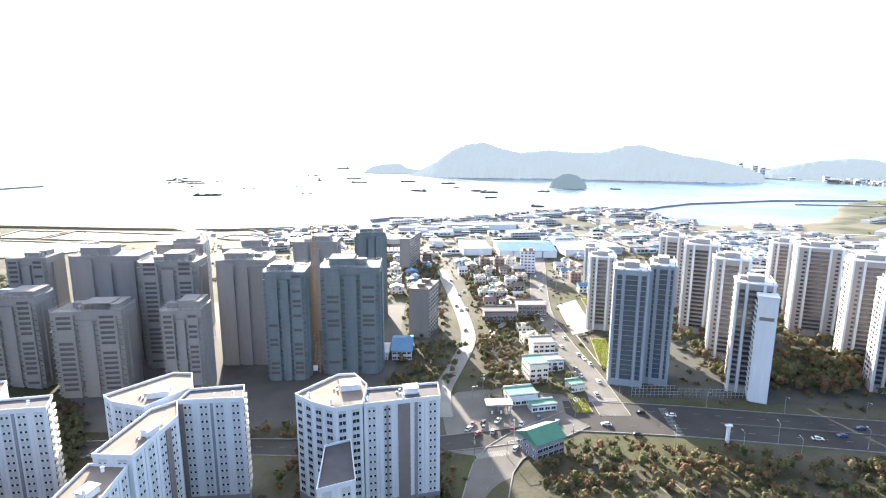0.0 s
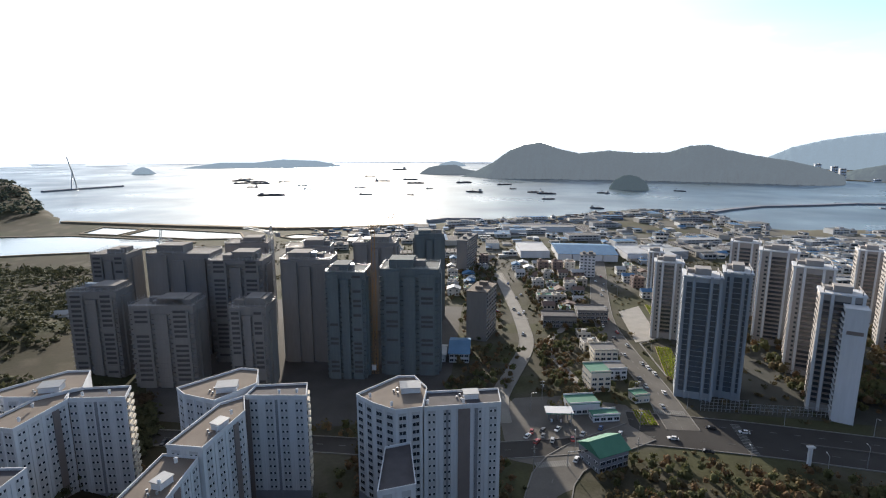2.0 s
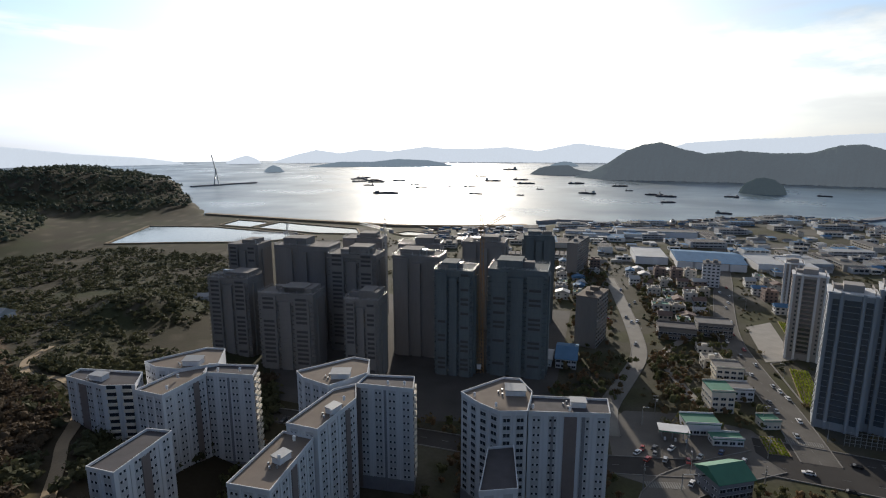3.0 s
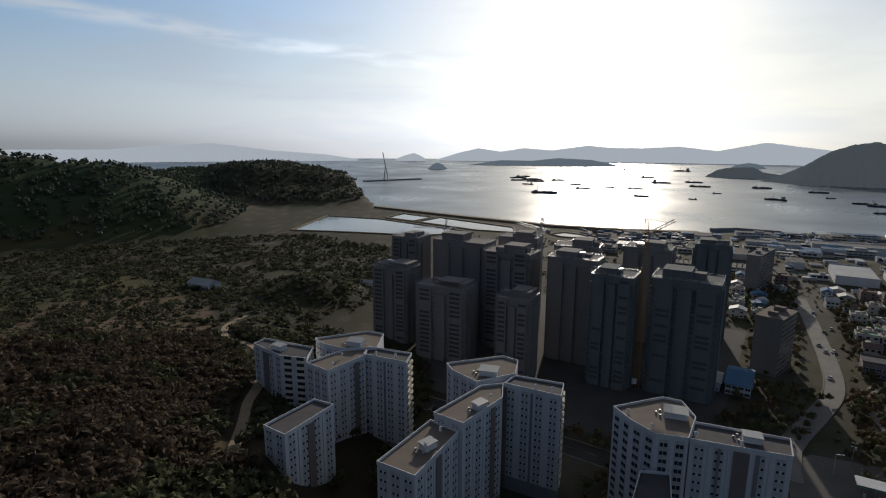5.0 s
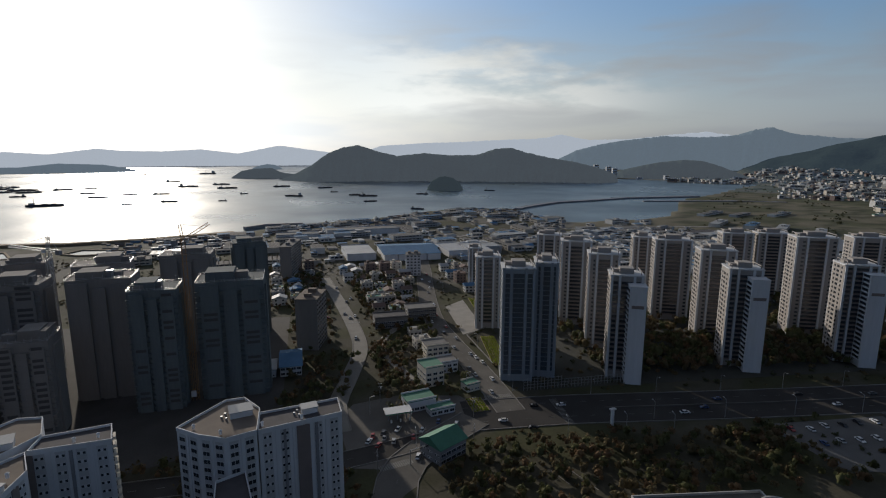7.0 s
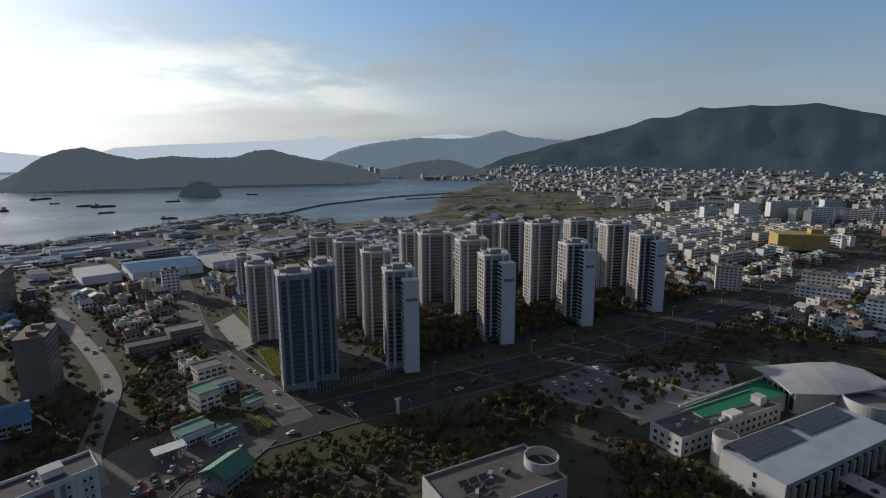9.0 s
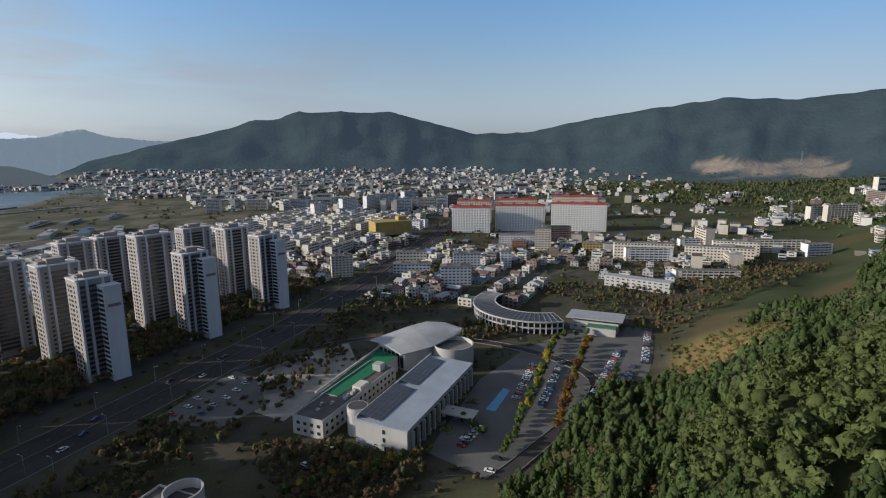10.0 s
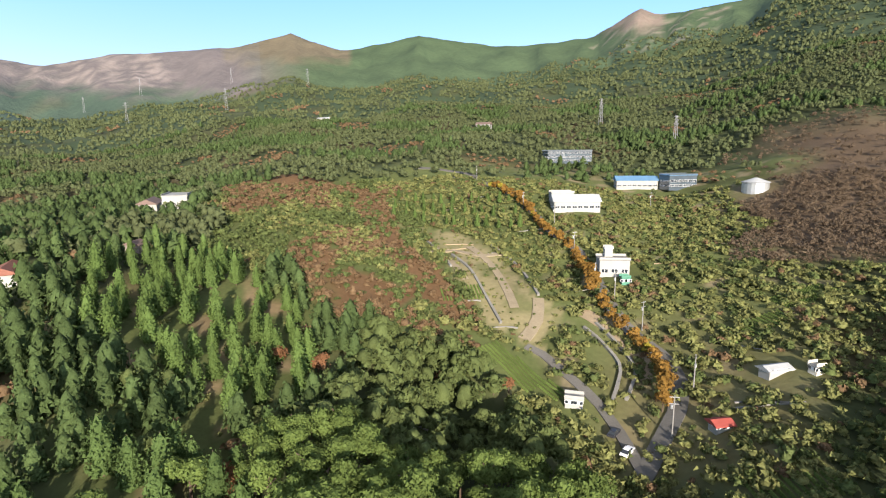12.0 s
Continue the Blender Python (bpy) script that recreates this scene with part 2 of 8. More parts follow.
M_red_roof = mat("red tile roof", (0.3, 0.065, 0.05), 0.8, 0.15, 0.5, 5)
M_terracotta = mat("brown tile roof", (0.15, 0.105, 0.09), 0.85, 0.15, 0.5, 5)
M_sheet = mat("pale sheet metal roof", (0.38, 0.385, 0.39), 0.65, 0.18, 0.1, 1.5, metal=0.1, spec=0.15)
M_solar = mat("solar panel", (0.06, 0.062, 0.07), 0.25, 0.2, 0.5, 4, spec=0.6)
M_ochre = mat("ochre cladding", (0.35, 0.25, 0.08), 0.6, 0.12, 0.1, 1)
M_brick = mat("red brick wall", (0.28, 0.13, 0.085), 0.9, 0.2, 0.5, 6)
M_soil = mat("bare soil", (0.26, 0.2, 0.13), 0.95, 0.25, 0.1, 1.5, 0.3)
M_path = mat("trodden earth", (0.25, 0.205, 0.14), 0.95, 0.25, 0.15, 1.5, 0.2, spec=0.1)
M_bark = mat("bark", (0.09, 0.065, 0.045), 0.95, 0.3, 1, 6)
M_pine = leaf_mat("conifer needles", (0.074, 0.112, 0.034), per=0.16)
M_leaf = leaf_mat("green leaves", (0.1, 0.137, 0.036), per=0.18)
M_cypress = leaf_mat("bright conifer needles", (0.088, 0.132, 0.036), per=0.2)
M_autumn = leaf_mat("orange autumn leaves", (0.22, 0.125, 0.03), per=0.2)
M_russet = leaf_mat("russet leaves", (0.16, 0.08, 0.04), per=0.2)
M_yellow = leaf_mat("yellow leaves", (0.3, 0.25, 0.035), per=0.2)
M_pine_s = leaf_mat("wood of conifers", (0.057, 0.083, 0.029), 0.5)
M_leaf_s = leaf_mat("wood of broadleaf trees", (0.084, 0.105, 0.036), 0.5)
# muted green of the farther woods, some distance haze mixed into the leaf colour
M_upper = leaf_mat("mixed mountain wood, hazed", (0.08, 0.094, 0.042), 0.4, island=0.15)
M_russet_s = leaf_mat("wood of russet trees", (0.15, 0.098, 0.054), 0.35, island=0.15)
M_scrub = leaf_mat("orchard scrub", (0.15, 0.155, 0.056), 0.45)
M_crop = leaf_mat("crop rows", (0.2, 0.24, 0.03), 0.3)
M_dark_scrub = leaf_mat("park trees in autumn", (0.118, 0.094, 0.05), 0.45)
M_park = leaf_mat("park leaves", (0.092, 0.094, 0.042), 0.45)
M_left = leaf_mat("dull green autumn scrub", (0.072, 0.074, 0.04), 0.35, island=0.15)
M_cape = leaf_mat("dark wood of the cape", (0.074, 0.086, 0.06), 0.14, island=0.08, fine=0.5)
M_thicket = leaf_mat("bare brown twigs", (0.125, 0.092, 0.062), 0.35, island=0.15)
M_brown_scrub = leaf_mat("brown autumn scrub", (0.08, 0.06, 0.04), 0.35, island=0.15)
M_carpark = mat("grey car park asphalt", (0.125, 0.122, 0.118), 0.9, 0.25, 0.07, 2, 0.15)
M_bluegrey = mat("blue-grey painted concrete", (0.29, 0.315, 0.345), 0.7, 0.1, 0.12, 1.2, streak=True)
M_bright = mat("fresh white paint", (0.78, 0.77, 0.74), 0.8, 0.08, 0.12, 1.2, streak=True)
M_rubber = mat("tyre rubber", (0.02, 0.02, 0.02), 0.9, 0.1)
M_hull = mat("dark ship hull", (0.05, 0.05, 0.06), 0.7, 0.2, 0.2, 2, per=0.02)
M_deck = mat("ship superstructure", (0.4, 0.39, 0.37), 0.7, 0.15, 0.3, 3, per=0.15)
WALLS = [mat("house wall " + n, c, 0.88, 0.13, 0.3, 3, 0.05, per=0.05, streak=True) for n, c in
         (("white", (0.6, 0.585, 0.555)), ("cream", (0.5, 0.47, 0.42)), ("grey", (0.4, 0.4, 0.4)), ("brick", (0.2, 0.15, 0.13)), ("sand", (0.45, 0.41, 0.35)))]
PAINT = [mat("car paint " + n, c, 0.3, 0.04, 1, 5, spec=0.6) for n, c in
         (("white", (0.72, 0.72, 0.72)), ("silver", (0.4, 0.41, 0.42)), ("black", (0.025, 0.025, 0.03)), ("grey", (0.14, 0.145, 0.15)), ("red", (0.3, 0.03, 0.025)), ("blue", (0.04, 0.08, 0.2)))]


def water_mat(name, col, rough, size, height):
    m = bpy.data.materials.new(name)
    m.use_nodes = True
    n, l = m.node_tree.nodes, m.node_tree.links
    b = n["Principled BSDF"]
    b.inputs["Base Color"].default_value = (*col, 1)
    b.inputs["Roughness"].default_value, b.inputs["IOR"].default_value = rough, 1.33
    co, t, t2, bp = n.new("ShaderNodeTexCoord"), n.new("ShaderNodeTexNoise"), n.new("ShaderNodeTexNoise"), n.new("ShaderNodeBump")
    t.inputs["Scale"].default_value, t.inputs["Detail"].default_value = size, 5
    t2.inputs["Scale"].default_value, t2.inputs["Detail"].default_value = size * 0.035, 3
    l.new(co.outputs["Object"], t.inputs["Vector"])
    l.new(co.outputs["Object"], t2.inputs["Vector"])
    bp.inputs["Strength"].default_value, bp.inputs["Distance"].default_value = height, 1.0
    l.new(t.outputs["Fac"], bp.inputs["Height"])
    l.new(bp.outputs[0], b.inputs["Normal"])
    rp = n.new("ShaderNodeMapRange")
    rp.inputs["From Min"].default_value, rp.inputs["From Max"].default_value = 0.35, 0.65
    rp.inputs["To Min"].default_value, rp.inputs["To Max"].default_value = rough * 0.75, rough * 1.3
    l.new(t2.outputs["Fac"], rp.inputs["Value"])
    l.new(rp.outputs[0], b.inputs["Roughness"])
    return m


M_sea = water_mat("sea water", (0.085, 0.12, 0.14), 0.34, 0.12, 0.3)
M_pond = water_mat("pond water", (0.06, 0.08, 0.08), 0.08, 0.5, 0.03)


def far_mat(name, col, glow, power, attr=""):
    """Distant hills; the haze of miles of air is put in as emission."""
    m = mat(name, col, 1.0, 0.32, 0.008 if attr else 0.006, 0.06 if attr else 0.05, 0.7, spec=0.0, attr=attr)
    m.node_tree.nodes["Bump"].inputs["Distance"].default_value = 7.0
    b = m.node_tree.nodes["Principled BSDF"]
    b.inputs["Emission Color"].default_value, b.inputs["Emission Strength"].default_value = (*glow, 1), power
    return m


# ground cover colour plus emission that stands in for haze, strongest on the plain's mountains
M_mountain = far_mat("hazed mountain woods", (0.042, 0.06, 0.045), (0.4, 0.55, 0.72), 0.05, "cover")
M_ridge = far_mat("hazed bare mountain woods", (0.042, 0.06, 0.045), (0.42, 0.56, 0.68), 0.034, "cover")
M_slope = far_mat("hazed upper mountain woods", (0.042, 0.06, 0.045), (0.45, 0.58, 0.6), 0.022, "cover")
# islands and hills across the bay: distance haze painted in as a faint glow
M_far1 = far_mat("hazed island woods", (0.045, 0.06, 0.05), (0.54, 0.6, 0.66), 0.105)
M_islet = far_mat("hazed islet woods", (0.04, 0.055, 0.04), (0.5, 0.62, 0.72), 0.055)
M_far2 = far_mat("hazed distant hills", (0.06, 0.08, 0.09), (0.55, 0.66, 0.74), 0.2)
M_far3 = far_mat("hazed farthest hills", (0.1, 0.12, 0.13), (0.7, 0.73, 0.76), 0.56)


# ---- mesh helpers ----
class Shape:
    """Collects faces for one mesh."""

    def __init__(self):
        self.v, self.f, self.m = [], [], []

    def face(self, pts, m=0):
        k = len(self.v)
        self.v.extend(pts)
        self.f.append(tuple(range(k, k + len(pts))))
        self.m.append(m)

    def prism(self, poly, z0, z1, m=0, top=None, bottom=True):
        if sum(a[0] * b[1] - b[0] * a[1] for a, b in zip(poly, poly[1:] + poly[:1])) < 0:
            poly = poly[::-1]
        n, k = len(poly), len(self.v)
        self.v.extend([(x, y, z0) for x, y in poly] + [(x, y, z1) for x, y in poly])
        for i in range(n):
            j = (i + 1) % n
            self.f.append((k + i, k + j, k + n + j, k + n + i))
            self.m.append(m)
        self.f.append(tuple(range(k + n, k + 2 * n)))
        self.m.append(m if top is None else top)
        if bottom:
            self.f.append(tuple(range(k + n - 1, k - 1, -1)))
            self.m.append(m)
        return self

    def box(self, x, y, z, w, d, h, rot=0.0, m=0, top=None):
        c, s = math.cos(rot), math.sin(rot)
        return self.prism([(x + a * w / 2 * c - b * d / 2 * s, y + a * w / 2 * s + b * d / 2 * c) for a, b in ((-1, -1), (1, -1), (1, 1), (-1, 1))], z, z + h, m, top)

    def cyl(self, x, y, z, r0, r1, h, n=10, m=0):
        k = len(self.v)
        for i in range(n):
            a = 2 * math.pi * i / n
            self.v.append((x + r0 * math.cos(a), y + r0 * math.sin(a), z))
        for i in range(n):
            a = 2 * math.pi * i / n
            self.v.append((x + r1 * math.cos(a), y + r1 * math.sin(a), z + h))
        for i in range(n):
            j = (i + 1) % n
            self.f.append((k + i, k + j, k + n + j, k + n + i))
            self.m.append(m)
        self.f.extend([tuple(range(k + n, k + 2 * n)), tuple(range(k + n - 1, k - 1, -1))])
        self.m.extend([m, m])
        return self

    def beam(self, a, b, w, m=0):
        """A square bar from a to b."""
        a, b = Vector(a), Vector(b)
        d = (b - a).normalized()
        u = d.cross(Vector((0, 0, 1)) if abs(d.z) < 0.9 else Vector((1, 0, 0))).normalized() * w / 2
        v = d.cross(u).normalized() * w / 2
        k = len(self.v)
        for p in (a, b):
            self.v.extend([tuple(p + u + v), tuple(p - u + v), tuple(p - u - v), tuple(p + u - v)])
        for q in ((0, 1, 5, 4), (1, 2, 6, 5), (2, 3, 7, 6), (3, 0, 4, 7), (3, 2, 1, 0), (4, 5, 6, 7)):
            self.f.append(tuple(k + i for i in q))
            self.m.append(m)
        return self

    def gable(self, x, y, z, w, d, h, rot=0.0, over=0.4, m=0):
        """A pitched roof, its ridge along w."""
        c, s = math.cos(rot), math.sin(rot)
        w, d = w + 2 * over, d + 2 * over
        p = [(x + a * w / 2 * c - b * d / 2 * s, y + a * w / 2 * s + b * d / 2 * c, z + q) for a, b, q in
             ((-1, -1, 0), (1, -1, 0), (1, 1, 0), (-1, 1, 0), (-1, 0, h), (1, 0, h), (-1, -1, -.2), (1, -1, -.2), (1, 1, -.2), (-1, 1, -.2))]
        k = len(self.v)
        self.v.extend(p)
        for q in ((0, 1, 5, 4), (2, 3, 4, 5), (3, 0, 4), (1, 2, 5), (6, 7, 1, 0), (7, 8, 2, 1), (8, 9, 3, 2), (9, 6, 0, 3), (9, 8, 7, 6)):
            self.f.append(tuple(k + i for i in q))
            self.m.append(m)
        return self

    def mesh(self, name, materials):
        me = bpy.data.meshes.new(name)
        me.from_pydata(self.v, [], self.f)
        for m in materials:
            me.materials.append(m)
        if len(materials) > 1:
            me.polygons.foreach_set("material_index", self.m)
        return me

    def out(self, name, materials, parent=None, label=""):
        return hang(name, self.mesh(name, materials if isinstance(materials, (list, tuple)) else [materials]), parent, label)


def hang(name, me, parent=None, label="", m=None):
    """One mesh object, under a thing or a part."""
    ob = new(name, me)
    ob.parent = parent
    if m is not None:
        ob.matrix_local = m
    if label:
        ob["label"] = label
    return ob


def thing(name, label, category, x=0.0, y=0.0, z=0.0, turn=0.0, group="", kind=""):
    ob = new(name)
    ob.matrix_world = pose(x, y, z, 0, 0, turn)
    ob.empty_display_size = 1
    return tagged(ob, label, category, group, kind)


def inside(x, y, poly):
    hit = False
    for (x0, y0), (x1, y1) in zip(poly, poly[1:] + poly[:1]):
        if (y0 > y) != (y1 > y) and x < (x1 - x0) * (y - y0) / (y1 - y0) + x0:
            hit = not hit
    return hit


def inset(poly, d):
    """The polygon drawn in by d (counter-clockwise, convex enough)."""
    if sum(a[0] * b[1] - b[0] * a[1] for a, b in zip(poly, poly[1:] + poly[:1])) < 0:
        poly = poly[::-1]
    out, n = [], len(poly)
    for i in range(n):
        p, q, r = Vector(poly[i - 1]), Vector(poly[i]), Vector(poly[(i + 1) % n])
        a, b = (q - p).normalized(), (r - q).normalized()
        na, nb = Vector((-a.y, a.x)), Vector((-b.y, b.x))
        k = (na + nb)
        k = k / max(0.3, k.length_squared) * 2 * d
        out.append((q.x + k.x, q.y + k.y))
    return out


def ribbon(pts, width, step=8.0):
    """Left and right edges of a smooth strip along the points."""
    p = [Vector(q) for q in pts]
    line = []
    for i in range(len(p) - 1):
        a, b, c, d = p[max(i - 1, 0)], p[i], p[i + 1], p[min(i + 2, len(p) - 1)]
        n = max(1, int((c - b).length / step))
        for k in range(n):
            t = k / n
            line.append(0.5 * ((2 * b) + (c - a) * t + (2 * a - 5 * b + 4 * c - d) * t * t + (3 * b - a - 3 * c + d) * t ** 3))
    line.append(p[-1])
    left, right = [], []
    for i, q in enumerate(line):
        t = (line[min(i + 1, len(line) - 1)] - line[max(i - 1, 0)]).normalized()
        n = Vector((-t.y, t.x))
        left.append(q + n * width / 2)
        right.append(q - n * width / 2)
    return left, right, line
# ---- the lie of the land: plain by the bay, wooded hills behind and beside it ----
KNOTS = (0, 60, 120, 200, 300, 450, 700, 1000)
SLOPES = (  # bearing: heights at KNOTS, share of the ridge's rise reached two thirds of the way to it
    (0, 30, 10, 0, 0, 0, 0, 0, 0, 0.0),
    (25, 35, 18, 6, 0, 0, 0, 0, 0, 0.0),
    (75, 45, 30, 8, 0, 0, 0, 0, 0, 0.06),
    (84, 50, 36, 20, 1, 0, 0, 0, 0, 0.06),
    (97, 55, 50, 42, 20, 0, 0, 2, 6, 0.03),
    (110, 60, 62, 66, 64, 48, 18, 4, 8, 0.06),
    (120, 62, 66, 74, 82, 76, 58, 46, 60, 0.14),
    (131, 65, 70, 82, 97, 95, 92, 106, 128, 0.28),
    (156, 65, 79, 76, 88, 104, 120, 150, 190, 0.36),
    (170, 65, 76, 62, 80, 101, 126, 160, 202, 0.36),
    (190, 60, 68, 60, 80, 94, 114, 162, 216, 0.4),
    (207, 60, 66, 70, 84, 100, 140, 205, 285, 0.45),
)
SLOPES2 = (
    (240, 55, 58, 75, 100, 140, 190, 270, 350, 0.7),
    (285, 45, 45, 44, 42, 34, 13, 0, 0, 0.6),
    (302, 40, 34, 30, 28, 20, 6, 0, 0, 0.5),
    (311, 35, 18, 10, 10, 10, 5, 0, 0, 0.2),
    (322, 30, 10, 0, 0, 0, 0, 0, 0, 0.0),
    (360, 30, 10, 0, 0, 0, 0, 0, 0, 0.0),
)
CREST_A = ((0, -6), (36, -4), (39, -2.0), (42, -0.8), (45.5, 0.1), (47.3, 0.6), (49.6, 1.15), (52.6, 1.81), (54.4, 2.3), (56.2, 3.04), (57.3, 3.0), (58.5, 3.09), (60.6, 3.86), (62, 3.7), (64.7, 3.95), (67, 3.7), (69.8, 3.87), (72.6, 3.1),
           (78.5, 1.57), (83.6, 1.62), (92, 3.2), (102, 4.45), (108, 4.05), (117, 4.8), (124.6, 5.2), (127.3, 6.0), (130.4, 7.45))
CREST_B = ((133.5, 7.1), (138.8, 8.46), (143.9, 9.06), (149.7, 9.9), (154.2, 11.2), (159.2, 9.75), (166.8, 11.3), (174.8, 10.2), (180, 10.3),
           (184, 10.7), (188.4, 12.9), (190, 12.2), (196.7, 12.7), (205, 15), (230, 17), (260, 8), (280, -2.2), (292, -2.7), (295, -2.9), (300, -2.6), (304, -2.4), (310, -3.0),
           (314, -4.0), (316, -4.6), (318, -5.8), (360, -6))
CREST_FAR = ((0, 1300), (38, 3600), (60, 3500), (97, 3000), (135, 3000), (160, 2800), (200, 2400), (230, 2000), (262, 1400), (318, 1300), (360, 1300))
SHORE = ((-95, 1900), (-80, 1800), (-52, 1700), (-47, 1620), (-45, 1330), (-43.2, 1126), (-33.8, 975), (-24, 885), (-17, 876), (-9, 900), (-4.8, 954), (3.7, 1020),
         (9.5, 1134), (14, 1215), (19, 1190), (20.4, 1110), (25, 991), (32, 1087), (34, 1150), (35, 1580), (36.5, 1660), (38, 1830), (41, 2330), (41.6, 9000))
FAR_SHORE = ((-95, 9000), (23, 9000), (25, 2700), (27, 2560), (33, 2480), (41, 2345), (60, 2345))
HILL_NEAR = ((240, 150), (270, 128), (285, 104), (292, 90), (295.6, 73), (299.6, 38), (304, 6), (307, 0), (360, 0))
HILL_CAPE = ((240, 40), (270, 50), (290, 60), (300, 62), (303.5, 78), (307.4, 71), (311.5, 60), (314, 49), (315.2, 32), (316.5, 8), (318, 0), (360, 0))
NB = 600
RS = np.concatenate([np.linspace(0, 400, 91), 400 * np.exp(np.linspace(0, math.log(4900 / 400), 150))[1:]])


def wave(x, y, size, seed):
    """Soft rolling noise between about -1 and 1."""
    rng, s = np.random.RandomState(seed), 0
    for k in range(7):
        a, p, f = rng.uniform(0, 6.28), rng.uniform(0, 6.28), rng.uniform(0.6, 1.7) * 6.28 / size
        s = s + np.sin((x * math.cos(a) + y * math.sin(a)) * f + p)
    return s / 3.5


def table(rows, at):
    rows = np.array(rows, float)
    return np.interp(at, rows[:, 0], rows[:, 1])


def rise(v, lo, hi):
    s = np.clip((v - lo) / (hi - lo), 0, 1)
    return s * s * (3 - 2 * s)


def make_heights():
    tab = np.array(SLOPES + SLOPES2, float)
    out = np.zeros((NB, len(RS)))
    for i in range(NB):
        b = i * 360 / NB
        j = min(int(np.searchsorted(tab[:, 0], b, "right")) - 1, len(tab) - 2)
        s = (b - tab[j, 0]) / (tab[j + 1, 0] - tab[j, 0])
        s = s * s * (3 - 2 * s)
        row = tab[j] * (1 - s) + tab[j + 1] * s
        rr = table(CREST_FAR, b)
        rz = max(130 + rr * math.tan(radians(table(CREST_A + CREST_B, b))) - (7 if rr < 1900 else 0), 0)
        mid = row[8] + (rz - row[8]) * row[9]
        far = max(1010, rr * 0.7)
        z = np.interp(RS, list(KNOTS) + [far, rr, rr * 1.25, 4900], list(row[1:9]) + [max(mid, 0), rz, rz * 0.6, rz * 0.35])
        z = np.convolve(np.pad(z, 4, "edge"), [0.05, 0.08, 0.12, 0.16, 0.18, 0.16, 0.12, 0.08, 0.05], "valid")
        x, y = RS * math.sin(radians(b)), RS * math.cos(radians(b))
        if 238 < b < 322:
            # wooded hill and cape beyond the fields, and a knoll among them
            own = np.interp(RS, list(KNOTS) + [4900], list(row[1:7]) + [0, 0, 0])
            own = own + table(HILL_NEAR, b) * rise(RS, 780, 1050) * (1 - 0.75 * rise(RS, 1080, 1330))
            own = np.maximum(own, table(HILL_CAPE, b) * rise(RS, 1080, 1480) * (1 - 0.5 * rise(RS, 1560, 1900)))
            own = own + 15 * np.exp(-((x + 345) ** 2 + (y - 285) ** 2) / 40 ** 2)
            s = min(1.0, (b - 238) / 14)
            z = z * (1 - s) + own * s
        hill = np.clip(z / 60, 0, 1)
        z = z + hill * (wave(x, y, 160, 3) * 3.0 * np.clip(RS / 150, 0, 1) + wave(x, y, 45, 4) * 1.0 + wave(x, y, 420, 5) * np.clip((RS - 500) / 900, 0, 1) * 26 * np.clip(1.15 - RS / rr, 0.12, 1))
        z = z + hill * np.clip(RS / rr * 3 - 2, 0, 1) * (wave(x * 0, y * 0 + b * 9, 30, 6) * 3.5 + wave(x * 0, y * 0 + b * 9, 9, 8) * 2.0 + wave(x, y, 260, 9) * 5)
        z = z + hill * np.clip((RS - 1300) / 500, 0, 1) * wave(x, y, 300, 15) * 20 * np.clip(1.12 - RS / rr, 0.04, 1)
        if 39 < b < 252:
            spur = wave(np.full(len(RS), b * 9.0), RS * 0.012, 24, 16) * 16 + wave(np.full(len(RS), b * 9.0), RS * 0.02, 9, 17) * 6
            z = z + spur * rise(RS / rr, 0.55, 0.75) * (1 - 0.85 * rise(RS / rr, 0.86, 1.0)) * np.clip(z / 120, 0, 1)
            want = math.tan(radians(table(CREST_A + CREST_B, b))) + float(wave(np.array([b * 9.0]), np.zeros(1), 30, 6)[0]) * 0.0008 + float(wave(np.array([b * 9.0]), np.zeros(1), 7, 8)[0]) * 0.0008
            ring_ = (RS > 0.72 * rr) & (RS < 1.3 * rr)
            z = z + (want - ((z - 130) / RS)[ring_].max()) * RS * np.clip((RS / rr - 0.6) / 0.35, 0, 1)
        bb = b if b < 180 else b - 360
        if -95 < bb < 41.6:
            s = np.clip((RS - table(SHORE, bb)) / 12, 0, 1) * np.clip((table(FAR_SHORE, bb) - RS) / 30, 0, 1)
            z = z * (1 - s) - 7 * s
        lot = (x > 190) & (x < 402) & (z > -1) & (y > -58) & (y < 66) & (y > 19 - (x - 184) * 0.32)
        out[i] = np.where(lot, np.minimum(z, -0.2), z)
    return out


HEIGHTS = make_heights()
PROFILES, DISTANCES = HEIGHTS.tolist(), RS.tolist()


def bisect_right(row, v):
    lo, hi = 0, len(row)
    while lo < hi:
        mid = (lo + hi) // 2
        if v < row[mid]:
            hi = mid
        else:
            lo = mid + 1
    return lo


def land(x, y):
    """Height of the ground at x, y."""
    b = math.degrees(math.atan2(x, y)) % 360 * NB / 360
    r, i = math.hypot(x, y), int(b) % NB
    k = min(bisect_right(DISTANCES, r) - 1, len(DISTANCES) - 2)
    f = (r - DISTANCES[k]) / (DISTANCES[k + 1] - DISTANCES[k])
    p, q = PROFILES[i], PROFILES[(i + 1) % NB]
    lo, hi = p[k] + (p[k + 1] - p[k]) * f, q[k] + (q[k + 1] - q[k]) * f
    return lo + (hi - lo) * (b - int(b))
